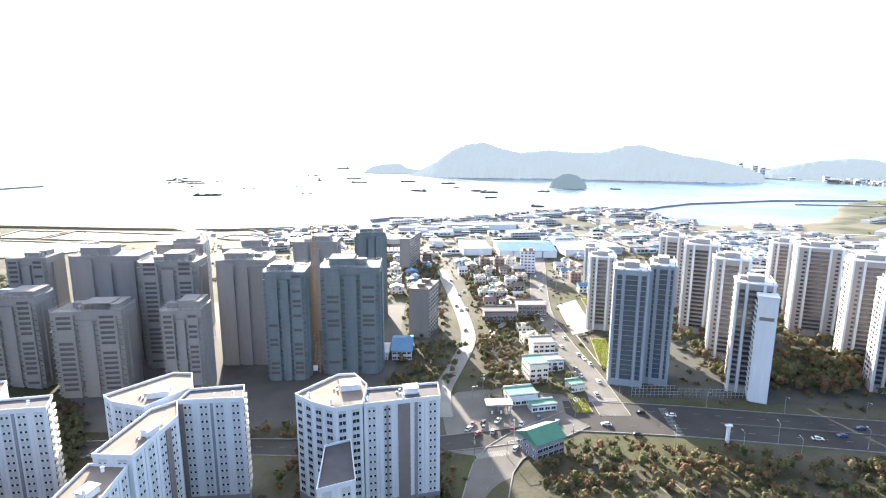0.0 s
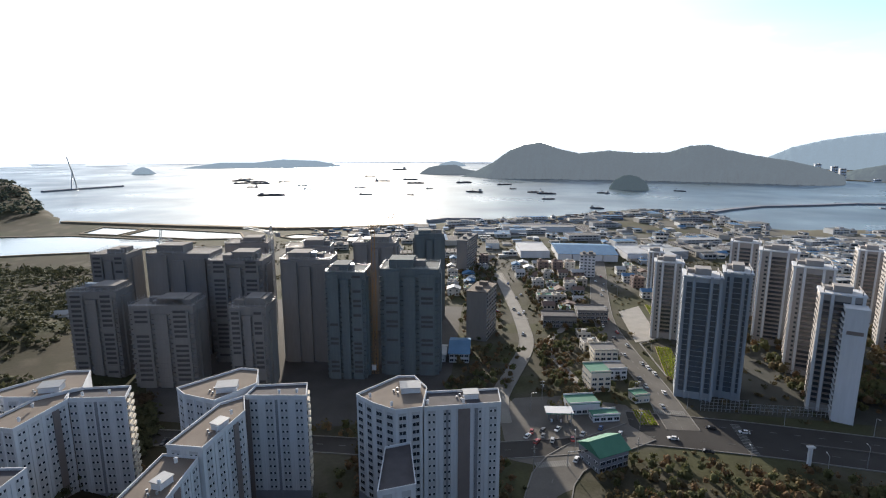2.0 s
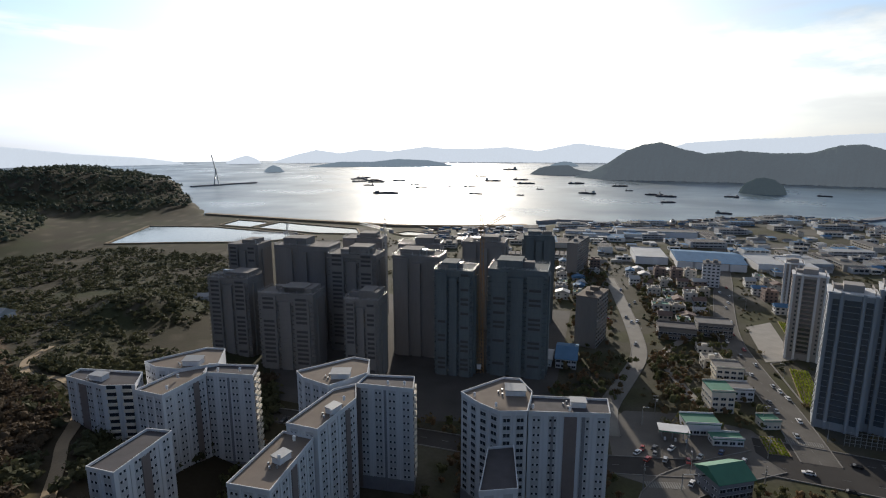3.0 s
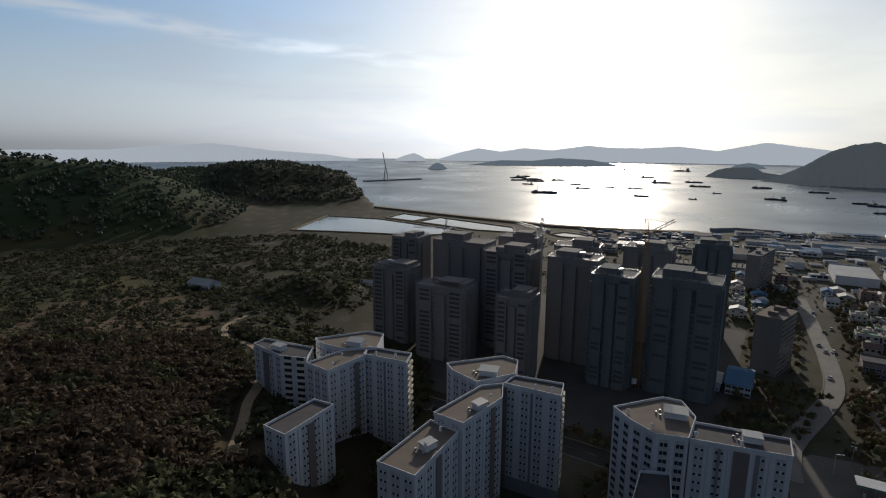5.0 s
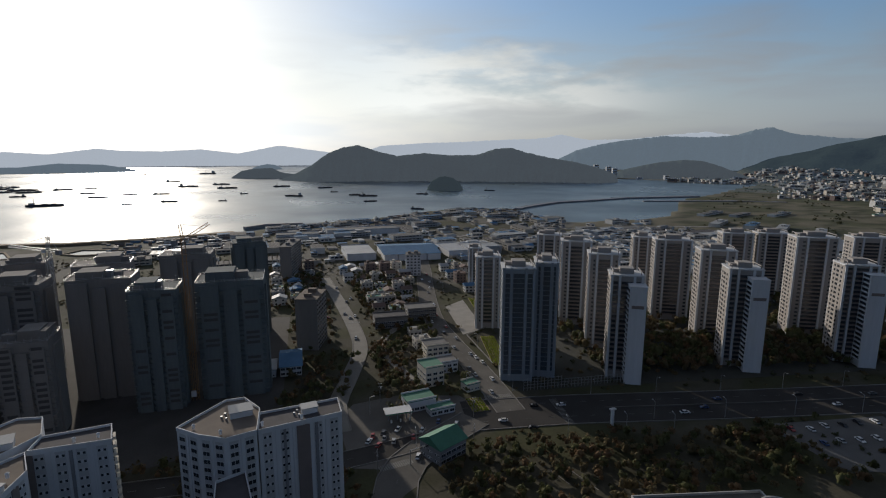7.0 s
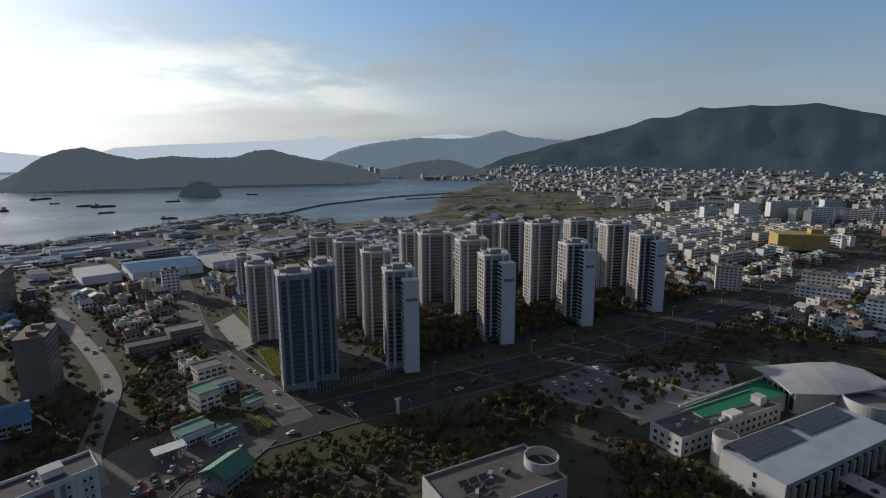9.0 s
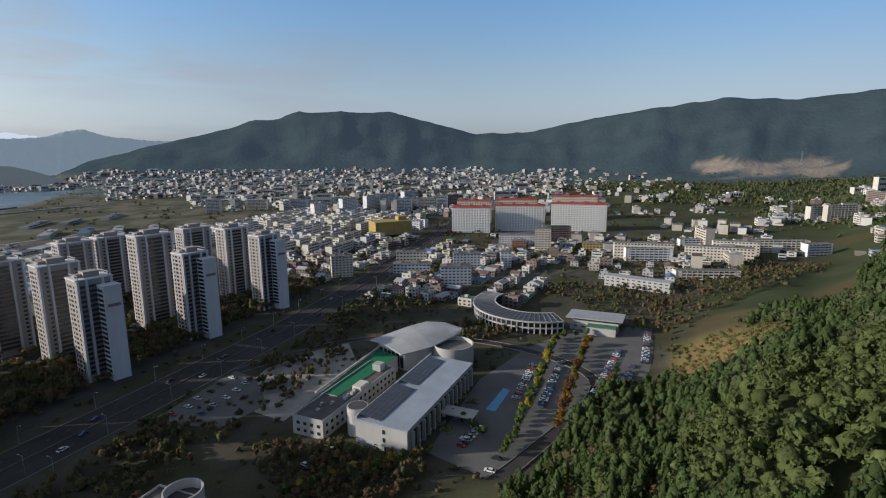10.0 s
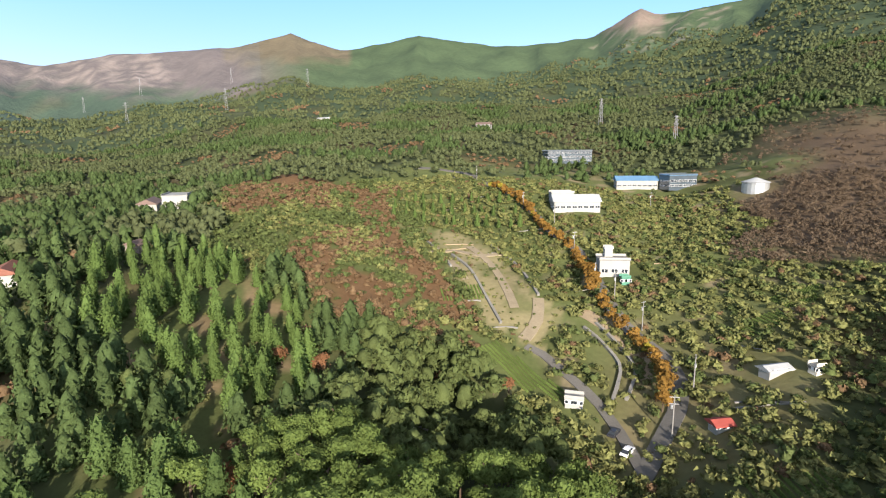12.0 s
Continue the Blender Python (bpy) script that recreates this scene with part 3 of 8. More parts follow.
# ---- ground, sea and distance ----
RUSSETS = [[(106, -202), (95, -209), (71, -174), (65, -179), (52, -180), (45, -201), (47, -153), (55, -140), (72, -147)],
           [(131, -337), (96, -312), (61, -228), (34, -194), (21, -173), (30, -171), (46, -188), (81, -234)], [(227, -326), (160, -358), (120, -318), (147, -235)]]
GROVE = [(128, -122), (140, -157), (117, -177), (72, -140), (53, -113), (46, -91), (58, -87), (85, -92), (112, -103)]
DRY = [(79, -274), (27, -244), (1, -194), (-7, -180), (0, -155), (14, -163), (31, -198), (51, -232)]
BIG_TREES = [(38, -60), (47, -73), (44, -91), (35, -116), (15, -126), (-3, -126), (-10, -109), (-8, -84)]
BROWN_WOOD = [(-330, 90), (-305, 113), (-308, 144), (-270, 154), (-220, 142), (-185, 111), (-155, 70), (-120, 20), (-330, 20)]


def within(x, y, poly):
    """Like inside(), for arrays."""
    hit = np.zeros(len(x), bool)
    for (x0, y0), (x1, y1) in zip(poly, poly[1:] + poly[:1]):
        hit ^= ((y0 > y) != (y1 > y)) & (x < (x1 - x0) * (y - y0) / ((y1 - y0) or 1e-9) + x0)
    return hit


def cover_colours(x, y, z):
    """Land cover: town dust, fields, woods, mud flats, rock; far mountains tinted for haze."""
    b, r = np.degrees(np.arctan2(x, y)) % 360, np.hypot(x, y)
    n1, n2, n3 = wave(x, y, 60, 11), wave(x, y, 190, 12), wave(x, y, 23, 13)
    col = np.empty((len(x), 3))
    col[:] = (0.075, 0.07, 0.052)
    def lay(where, c, amount=1.0):
        k = np.clip(where * amount, 0, 1)[:, None]
        col[:] = col * (1 - k) + np.array(c) * k
    soft = lambda v, lo, hi: np.clip((v - lo) / (hi - lo), 0, 1)
    lay(soft(n1, 0.0, 0.35), (0.062, 0.064, 0.032), 0.85)
    lay(soft(n3, 0.2, 0.5) * (r < 900), (0.05, 0.05, 0.028), 0.7)                               # weeds and gardens
    lay(soft(n2, 0.3, 0.6) * (r > 500), (0.15, 0.143, 0.128), 0.7)                     # yards
    left = (b > 262) * soft(330 - b, 0, 14)
    lay(left, (0.044, 0.039, 0.025))
    lay(left * soft(n2, -0.2, 0.3), (0.038, 0.043, 0.021))
    lay(left * soft(n1 + n3 * 0.5, 0.1, 0.5) * soft(r, 300, 420), (0.036, 0.036, 0.02), 0.8)
    lay(left * soft(n1 - n3, 0.75, 0.95) * soft(r, 300, 420), (0.1, 0.085, 0.064), 0.7)
    lay(left * soft(330 - r, 0, 60), (0.04, 0.033, 0.022))
    flats = (b > 25) * (b < 62) * soft(r, 840, 900) * soft(12 - z, 0, 6)
    lay(flats, (0.14, 0.128, 0.092))
    lay(flats * soft(n2, -0.2, 0.3) * (b > 34), (0.085, 0.088, 0.052))
    lay(flats * soft(n1, 0.2, 0.5) * (b > 34), (0.05, 0.055, 0.034), 0.8)
    hill = soft(z, 1.5, 8) * ((b > 80) & (b < 300))
    lay(hill, (0.05, 0.06, 0.026))
    lay(hill * soft(n2, 0.25, 0.6), (0.085, 0.07, 0.035))
    bw = b + n2 * 2.5
    edge_b = np.interp(r, (110, 150, 220, 350, 430), (183, 173, 170, 163.5, 162))
    farm = soft(bw, edge_b - 1, edge_b + 1) * soft(208 - bw, 0, 4) * soft(r, 104, 118) * soft(440 - r, 0, 60) * hill
    lay(farm, (0.1, 0.115, 0.042))
    lay(farm * soft(n1, 0.1, 0.4), (0.075, 0.085, 0.03))
    lay(farm * soft(n3, 0.45, 0.7), (0.2, 0.165, 0.1))
    lay(farm * soft(b, 184, 190) * soft(200 - r, 0, 60), (0.16, 0.135, 0.068), 0.75)
    lay(hill * soft(b, 143, 147) * soft(182 - b, 0, 3) * soft(r, 130, 150) * soft(430 - r, 0, 60), (0.085, 0.1, 0.036))
    dry = within(x + n3 * 3, y + n1 * 3, DRY) * 1.0
    lay(dry, (0.25, 0.21, 0.115), 0.85)
    lay(dry * soft(n3, 0.15, 0.4), (0.12, 0.125, 0.05), 0.8)
    moor = hill * soft(b, 143, 147) * soft(edge_b - b, -1, 1) * soft(r, np.where(b < 157, 180, 140), np.where(b < 157, 195, 160)) * soft(430 - r, 0, 60)
    lay(moor, (0.085, 0.1, 0.036), 0.6)
    for poly in RUSSETS:
        lay(within(x + n3 * 3, y + n3 * 3, poly) * 1.0, (0.14, 0.075, 0.042), 0.85)
    meadow = hill * soft(b, 128, 133) * soft(158 - b, 0, 4) * soft(r, 80, 95) * soft(190 - r, 0, 20)
    lay(meadow, (0.085, 0.1, 0.035))
    lay(meadow * soft(n3, 0.45, 0.7), (0.2, 0.15, 0.085))
    lay(soft(1 - np.hypot((x - 300) / 75, (y + 72) / 26), 0, 0.4) * (z > 1), (0.19, 0.14, 0.055), 0.9)
    thicket = hill * soft(bw, 197, 201) * soft(r, 210, 250) * soft(520 - r, 0, 80)
    lay(thicket, (0.105, 0.075, 0.05))
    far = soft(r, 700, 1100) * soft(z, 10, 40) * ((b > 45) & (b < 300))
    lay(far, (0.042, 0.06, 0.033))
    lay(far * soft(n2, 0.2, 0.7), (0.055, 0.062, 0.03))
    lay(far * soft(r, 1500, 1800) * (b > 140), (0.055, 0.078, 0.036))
    # distance haze put into the colour: mountains past 1800 m darker and bluer
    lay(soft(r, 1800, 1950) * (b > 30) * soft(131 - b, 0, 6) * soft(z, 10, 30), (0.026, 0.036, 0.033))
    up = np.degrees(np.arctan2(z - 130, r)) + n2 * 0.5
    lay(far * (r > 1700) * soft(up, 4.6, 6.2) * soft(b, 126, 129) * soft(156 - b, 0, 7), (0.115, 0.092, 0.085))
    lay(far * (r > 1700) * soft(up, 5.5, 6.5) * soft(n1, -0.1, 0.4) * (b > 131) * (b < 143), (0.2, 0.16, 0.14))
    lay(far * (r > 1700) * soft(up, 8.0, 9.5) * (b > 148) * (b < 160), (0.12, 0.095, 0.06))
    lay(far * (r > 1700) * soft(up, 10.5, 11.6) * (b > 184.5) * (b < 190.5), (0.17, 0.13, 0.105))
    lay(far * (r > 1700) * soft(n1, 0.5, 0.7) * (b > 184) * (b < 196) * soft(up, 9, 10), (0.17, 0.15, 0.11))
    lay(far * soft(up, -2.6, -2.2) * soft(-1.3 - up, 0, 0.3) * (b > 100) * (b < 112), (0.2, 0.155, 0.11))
    return col


def make_ground():
    az = np.radians(np.arange(NB) * 360 / NB)
    x, y = np.outer(np.sin(az), RS), np.outer(np.cos(az), RS)
    n = len(RS)
    pts = np.stack([x.ravel(), y.ravel(), HEIGHTS.ravel()], 1)
    i, k = np.meshgrid(np.arange(NB), np.arange(n - 1), indexing="ij")
    a, c = (i * n + k).ravel(), (((i + 1) % NB) * n + k).ravel()
    quads = np.stack([a, a + 1, c + 1, c], 1)
    me = bpy.data.meshes.new("ground")
    me.vertices.add(len(pts))
    me.vertices.foreach_set("co", pts.ravel())
    me.loops.add(quads.size)
    me.loops.foreach_set("vertex_index", quads.ravel())
    me.polygons.add(len(quads))
    me.polygons.foreach_set("loop_start", np.arange(0, quads.size, 4))
    me.update(calc_edges=True)
    me.polygons.foreach_set("use_smooth", np.ones(len(quads), bool))
    at = me.attributes.new("cover", "FLOAT_COLOR", "POINT")
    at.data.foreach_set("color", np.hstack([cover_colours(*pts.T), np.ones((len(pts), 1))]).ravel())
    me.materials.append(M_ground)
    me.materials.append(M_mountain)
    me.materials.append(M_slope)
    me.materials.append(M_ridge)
    # far faces get the emissive materials, so distance haze is painted by range and bearing
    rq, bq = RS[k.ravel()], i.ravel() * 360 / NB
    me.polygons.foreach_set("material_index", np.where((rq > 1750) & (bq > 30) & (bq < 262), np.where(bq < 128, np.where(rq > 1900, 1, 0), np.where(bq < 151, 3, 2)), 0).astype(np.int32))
    tagged(new("ground", me), "plain, fields and wooded slopes round a bay", "ground", kind="structure")


make_ground()

sea = Shape()
ang = [radians(a) for a in range(-96, 47, 2)]
ring = [700, 900, 1200, 1700, 2400, 3400, 4980]
for a0, a1 in zip(ang, ang[1:]):
    for r0, r1 in zip(ring, ring[1:]):
        sea.face([(r0 * math.sin(a0), r0 * math.cos(a0), -0.5), (r0 * math.sin(a1), r0 * math.cos(a1), -0.5), (r1 * math.sin(a1), r1 * math.cos(a1), -0.5), (r1 * math.sin(a0), r1 * math.cos(a0), -0.5)][::-1])
tagged(sea.out("sea", M_sea), "calm grey sea of the bay, glittering under the sun", "water", kind="structure")


def ridge(name, label, rows, dist, deep, base, material, seed):
    """A long hill: rows of (bearing, crest height in degrees) seen from the plain, drawn as a rounded ridge at that distance."""
    rng = np.random.RandomState(seed)
    rows = np.array(rows, float)
    bs = np.linspace(rows[0, 0], rows[-1, 0], max(12, int((rows[-1, 0] - rows[0, 0]) * 5)))
    crest = 130 + dist * np.tan(np.radians(np.interp(bs, rows[:, 0], rows[:, 1])))
    crest = np.maximum(crest, base + 0.5) + rng.uniform(-1, 1, len(bs)) * 0.012 * np.clip(crest, 0, 250)
    crest[0] = crest[-1] = base
    s, cols = Shape(), (-1.0, -0.82, -0.6, -0.35, -0.15, 0, 0.3, 0.7, 1.0)
    shape_of = (0, 0.2, 0.45, 0.72, 0.92, 1.0, 0.8, 0.4, 0)
    pts = []
    for b, z in zip(bs, crest):
        w = min(1.0, (z - base) / 60 + 0.15)
        for c, h in zip(cols, shape_of):
            r = dist + c * deep * w * (1 + 0.15 * rng.uniform(-1, 1) * (c != 0))
            pts.append((r * math.sin(radians(b)), r * math.cos(radians(b)), base + (z - base) * h * (1 + 0.08 * rng.uniform(-1, 1) * (0 < h < 1)) - (1.5 if h == 0 else 0)))
    s.v = pts
    n = len(cols)
    for i in range(len(bs) - 1):
        for k in range(n - 1):
            s.f.append((i * n + k, (i + 1) * n + k, (i + 1) * n + k + 1, i * n + k + 1))
            s.m.append(0)
    ob = s.out(name, material)
    for p in ob.data.polygons:
        p.use_smooth = True
    return tagged(ob, label, "hill", kind="structure")


ISLAND = ((-6.5, -3.4), (-4.5, -2.7), (-2.6, -1.72), (-0.8, -0.43), (0.7, 0.1), (2.2, 0.33), (4.2, -0.3), (6.2, -0.76), (9, -0.46), (11.8, -0.68), (14.6, -0.62), (16.6, 0.01), (18.1, 0.12),
          (19.7, -0.36), (22.2, -0.88), (24.6, -1.27), (27, -1.84), (29, -2.6))
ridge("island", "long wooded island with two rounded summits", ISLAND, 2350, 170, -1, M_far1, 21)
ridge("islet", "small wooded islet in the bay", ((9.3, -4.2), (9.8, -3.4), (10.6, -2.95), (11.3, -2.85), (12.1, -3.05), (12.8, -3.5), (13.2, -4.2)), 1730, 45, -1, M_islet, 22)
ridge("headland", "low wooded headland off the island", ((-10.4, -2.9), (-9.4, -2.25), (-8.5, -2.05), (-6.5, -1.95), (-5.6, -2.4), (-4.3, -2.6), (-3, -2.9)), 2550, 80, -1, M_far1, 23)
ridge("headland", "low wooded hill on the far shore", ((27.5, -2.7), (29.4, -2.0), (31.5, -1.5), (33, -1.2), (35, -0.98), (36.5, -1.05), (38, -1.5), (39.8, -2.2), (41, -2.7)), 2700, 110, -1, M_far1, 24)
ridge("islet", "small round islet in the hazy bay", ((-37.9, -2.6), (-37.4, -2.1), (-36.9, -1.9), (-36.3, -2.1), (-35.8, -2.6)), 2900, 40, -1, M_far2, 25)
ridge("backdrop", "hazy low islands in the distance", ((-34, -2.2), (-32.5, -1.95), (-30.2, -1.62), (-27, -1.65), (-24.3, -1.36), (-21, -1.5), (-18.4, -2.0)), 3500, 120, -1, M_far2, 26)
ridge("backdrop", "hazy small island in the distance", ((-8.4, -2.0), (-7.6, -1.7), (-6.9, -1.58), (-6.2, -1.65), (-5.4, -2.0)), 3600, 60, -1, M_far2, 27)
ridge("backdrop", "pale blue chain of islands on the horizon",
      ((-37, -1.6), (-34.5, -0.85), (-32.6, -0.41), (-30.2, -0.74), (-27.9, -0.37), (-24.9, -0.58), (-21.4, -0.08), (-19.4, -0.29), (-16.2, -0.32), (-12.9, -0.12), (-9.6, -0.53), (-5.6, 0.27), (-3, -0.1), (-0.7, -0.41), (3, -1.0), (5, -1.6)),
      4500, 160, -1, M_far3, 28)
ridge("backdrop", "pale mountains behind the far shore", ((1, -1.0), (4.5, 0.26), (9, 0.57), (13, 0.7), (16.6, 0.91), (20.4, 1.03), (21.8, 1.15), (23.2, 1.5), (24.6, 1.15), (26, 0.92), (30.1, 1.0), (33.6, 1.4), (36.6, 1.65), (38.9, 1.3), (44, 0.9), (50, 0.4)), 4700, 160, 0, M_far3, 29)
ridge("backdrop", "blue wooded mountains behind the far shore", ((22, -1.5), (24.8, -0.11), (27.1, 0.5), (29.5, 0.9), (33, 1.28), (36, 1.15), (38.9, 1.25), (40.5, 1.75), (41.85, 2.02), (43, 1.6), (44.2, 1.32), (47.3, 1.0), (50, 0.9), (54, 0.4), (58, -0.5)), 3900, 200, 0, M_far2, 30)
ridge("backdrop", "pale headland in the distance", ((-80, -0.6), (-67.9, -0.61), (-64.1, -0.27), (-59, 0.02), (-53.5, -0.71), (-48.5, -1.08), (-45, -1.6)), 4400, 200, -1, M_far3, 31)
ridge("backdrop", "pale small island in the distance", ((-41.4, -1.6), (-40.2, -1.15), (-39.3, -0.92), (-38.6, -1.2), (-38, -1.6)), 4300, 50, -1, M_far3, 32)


# ---- water inside the shore: fish ponds behind banks ----
for poly in (((-664, 515), (-746, 660), (-640, 689), (-500, 676), (-430, 664), (-478, 596), (-573, 559)), ((-645, 708), (-659, 772), (-581, 763), (-580, 704)),
             ((-570, 702), (-572, 770), (-409, 747), (-380, 703), (-444, 688)), ((-336, 725), (-324, 752), (-260, 742), (-264, 718), (-313, 712))):
    p = list(poly)
    bank = Shape()
    for a, b in zip(p, p[1:] + p[:1]):
        bank.beam((*a, 0.2), (*b, 0.2), 2.6)
    pond = thing("pond", "still fish pond between low earth banks", "pond", *p[0], 0, kind="structure")
    Shape().prism([(x - p[0][0], y - p[0][1]) for x, y in p], 0.05, 0.35).out("water_surface", M_pond, pond)
    hang("bank", bank.mesh("bank", [M_soil]), pond, m=Matrix.Translation((-p[0][0], -p[0][1], 0)))


# ---- roads ----
def road(name, label, pts, width, material, z=0.12, marks=True, kerb=True, drape=False):
    left, right, line = ribbon(pts, width, 6.0 if drape else 10.0)
    h = (lambda q: land(q.x, q.y) + 0.35) if drape else (lambda q: z)
    s = Shape()
    for i in range(len(line) - 1):
        a, b, c, d = left[i], right[i], right[i + 1], left[i + 1]
        s.face([(a.x, a.y, h(a)), (b.x, b.y, h(b)), (c.x, c.y, h(c)), (d.x, d.y, h(d))])
        for p, q in ((b, c), (d, a)):
            s.face([(p.x, p.y, h(p)), (p.x, p.y, h(p) - 0.6), (q.x, q.y, h(q) - 0.6), (q.x, q.y, h(q))])
    top = tagged(s.out(name, material), label, "road", kind="structure")
    if kerb:
        for side in (left, right):
            k = Shape()
            for p, q in zip(side, side[1:]):
                k.beam((p.x, p.y, h(p) + 0.05), (q.x, q.y, h(q) + 0.05), 0.45)
            k.out("kerb", M_kerb, top)
    if marks:
        for off in [o * width for o in ((-0.25, 0.25) if width > 20 else (0.0,))]:
            d = Shape()
            for i in range(len(line) - 1):
                a, b = line[i], line[i + 1]
                u = (b - a).normalized()
                nn = Vector((-u.y, u.x)) * off
                p, q = a + nn, a + nn + u * min(3.0, (b - a).length * 0.4)
                d.beam((p.x, p.y, h(p) + 0.01), (q.x, q.y, h(q) + 0.01), 0.14)
            d.out("lane_marking", M_mark, top)
    return top


highway = road("road", "wide asphalt highway with lane lines", [(58, 240), (110, 237), (160, 231), (218, 224), (330, 213), (420, 210), (500, 209), (600, 213), (700, 216), (800, 220), (1000, 228), (1400, 260)], 30, M_asphalt)
med = Shape()
for a, b in zip([(130, 234.5), (218, 224), (330, 213), (420, 210), (500, 209), (600, 213), (700, 216)], [(218, 224), (330, 213), (420, 210), (500, 209), (600, 213), (700, 216), (800, 220)]):
    med.beam((*a, 0.25), (*b, 0.25), 0.7)
med.out("median", M_asphalt_old, highway)
road("road", "main street full of traffic between shops", [(82, 240), (79, 289), (73, 340), (70, 401), (81, 507), (88, 556), (97, 640), (110, 760)], 15, M_asphalt_old, 0.16)
road("road", "pale concrete road past the houses", [(-16, 545), (-4, 470), (8, 387), (11, 340), (4, 300), (-4, 262), (-2, 235)], 9.5, M_lane, 0.14, marks=False)
road("road", "street behind the apartment blocks", [(40, 222), (-20, 208), (-90, 205), (-160, 200), (-230, 190)], 13, M_asphalt, 0.16)
road("road", "street leading down past the apartments", [(62, 236), (25, 205), (15, 170), (8, 130)], 17, M_asphalt_old, 0.2)
road("road", "narrow lane through the houses", [(40, 380), (25, 345), (34, 300), (44, 272)], 5, M_paving, 0.1, marks=False, kerb=False)
road("road", "street between the civic buildings and car parks", [(262, 200), (330, 150), (345, 60), (300, -8), (215, 20), (150, 60), (120, 100), (85, 190)], 7, M_asphalt, 0.12, marks=False)
road("road", "harbour road across the flats", [(110, 760), (250, 800), (420, 830), (640, 800), (900, 700)], 10, M_paving, 0.1, marks=False)
road("road", "country road winding up between autumn trees", [(-20, -106), (-28, -122), (-33, -131), (-36, -144), (-34, -159), (-25, -176), (-19, -201), (-14, -230), (-4, -250), (10, -293), (30, -330), (52, -363), (90, -378)], 4.6, M_asphalt_old, marks=False, kerb=False, drape=True)
road("road", "worn asphalt farm lane past a shed", [(-22, -112), (-21, -118), (-19, -126), (-15, -136), (-8, -147), (0, -158), (5, -161)], 2.8, M_asphalt_old, marks=False, kerb=False, drape=True)
road("road", "bare soil bench below the avenue", [(-29, -146), (-29, -156), (-25, -166), (-19, -174), (-13, -181)], 4.5, M_soil, marks=False, kerb=False, drape=True)
road("road", "pale dirt track on the scrubby hillside", [(-150, 88), (-169, 105), (-184, 117), (-202, 135), (-228, 155), (-254, 165), (-276, 165), (-300, 178), (-313, 192), (-320, 206)], 4.0, M_soil, marks=False, kerb=False, drape=True)


def flat(name, label, poly, material, z=0.1, category="pavement"):
    x, y = poly[0]
    return tagged(Shape().prism(list(poly), z - 0.5, z).out(name, material), label, category, kind="structure")


flat("pavement", "asphalt forecourt with parked cars by the crossing", [(-4, 246), (4, 262), (28, 268), (60, 262), (70, 240), (48, 222), (36, 228), (24, 200), (2, 205)], M_asphalt_old, 0.11)
flat("pavement", "asphalt car park with rows of cars", [(190, 30), (219, 23), (240, 2), (272, -30), (352, -46), (403, -50), (398, 0), (343, 34), (285, 56), (205, 64)], M_carpark, 0.08)
CAR_LOT = [(196, 205), (262, 201), (256, 184), (228, 158), (202, 166)]
flat("pavement", "worn asphalt car park beside the highway", CAR_LOT, M_carpark, 0.1)
flat("pavement", "paved plaza beside the low civic block", [(214, 140), (290, 134), (330, 160), (270, 185), (225, 180)], M_paving, 0.09)
# yard asphalt between the flats: their shade is put into its dark base colour
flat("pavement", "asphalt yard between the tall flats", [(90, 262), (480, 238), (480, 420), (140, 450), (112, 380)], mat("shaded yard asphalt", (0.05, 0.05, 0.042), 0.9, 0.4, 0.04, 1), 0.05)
flat("pavement", "terraced paved square beside the street", [(85, 424), (104, 442), (102, 365), (84, 355)], M_paving, 0.1)
flat("pavement", "dusty yard round the unfinished towers", [(-280, 245), (-275, 420), (-40, 420), (-30, 240), (-100, 214), (-230, 215)], mat("site dirt", (0.075, 0.07, 0.066), 0.95, 0.3, 0.06, 1.2, 0.2), 0.06)

# zebra crossings
def zebra(x, y, turn, n, width, long):
    z = thing("crossing", "white zebra crossing stripes on the asphalt", "crossing", x, y, 0.2, turn, "crossings", "structure")
    st = Shape().box(0, 0, 0, 0.5, long, 0.04).mesh("stripe", [M_mark])
    for i in range(n):
        hang("stripe", st, z, m=Matrix.Translation(((i - (n - 1) / 2) * width / n, 0, 0)))

zebra(80, 257, 0, 16, 15, 4)
zebra(20, 204, 15, 16, 15, 4)
zebra(8, 396, 0, 10, 11, 3)
zebra(107, 236, 88, 20, 26, 4)
zebra(300, 217, 86, 20, 26, 4)

# breakwater, quay and causeways
def dam(name, label, pts, width, h, material):
    s = Shape()
    for a, b in zip(pts, pts[1:]):
        s.beam((*a, 0.0), (*b, 0.0), width)
    ob = s.out(name, material)
    ob.scale = (1, 1, h / width * 2)
    return tagged(ob, label, "breakwater", kind="structure")

dam("breakwater", "long stone breakwater across the bay", [(385, 1118), (430, 1165), (523, 1238), (648, 1279), (760, 1325), (985, 1335)], 16, 3, M_base)
dam("breakwater", "low causeway inside the breakwater", [(760, 1240), (1000, 1200), (1100, 1150)], 9, 2, M_base)
dam("breakwater", "stone pier off the wooded headland", [(-1341, 1360), (-1296, 1530), (-1270, 1590)], 14, 4, M_base)
dam("breakwater", "jetty on the harbour front", [(-150, 905), (-120, 935), (-60, 940)], 7, 5, M_base)
dam("breakwater", "sea wall along the ponds", [(-771, 815), (-543, 800), (-362, 797), (-256, 826), (-160, 868)], 12, 3, M_soil)
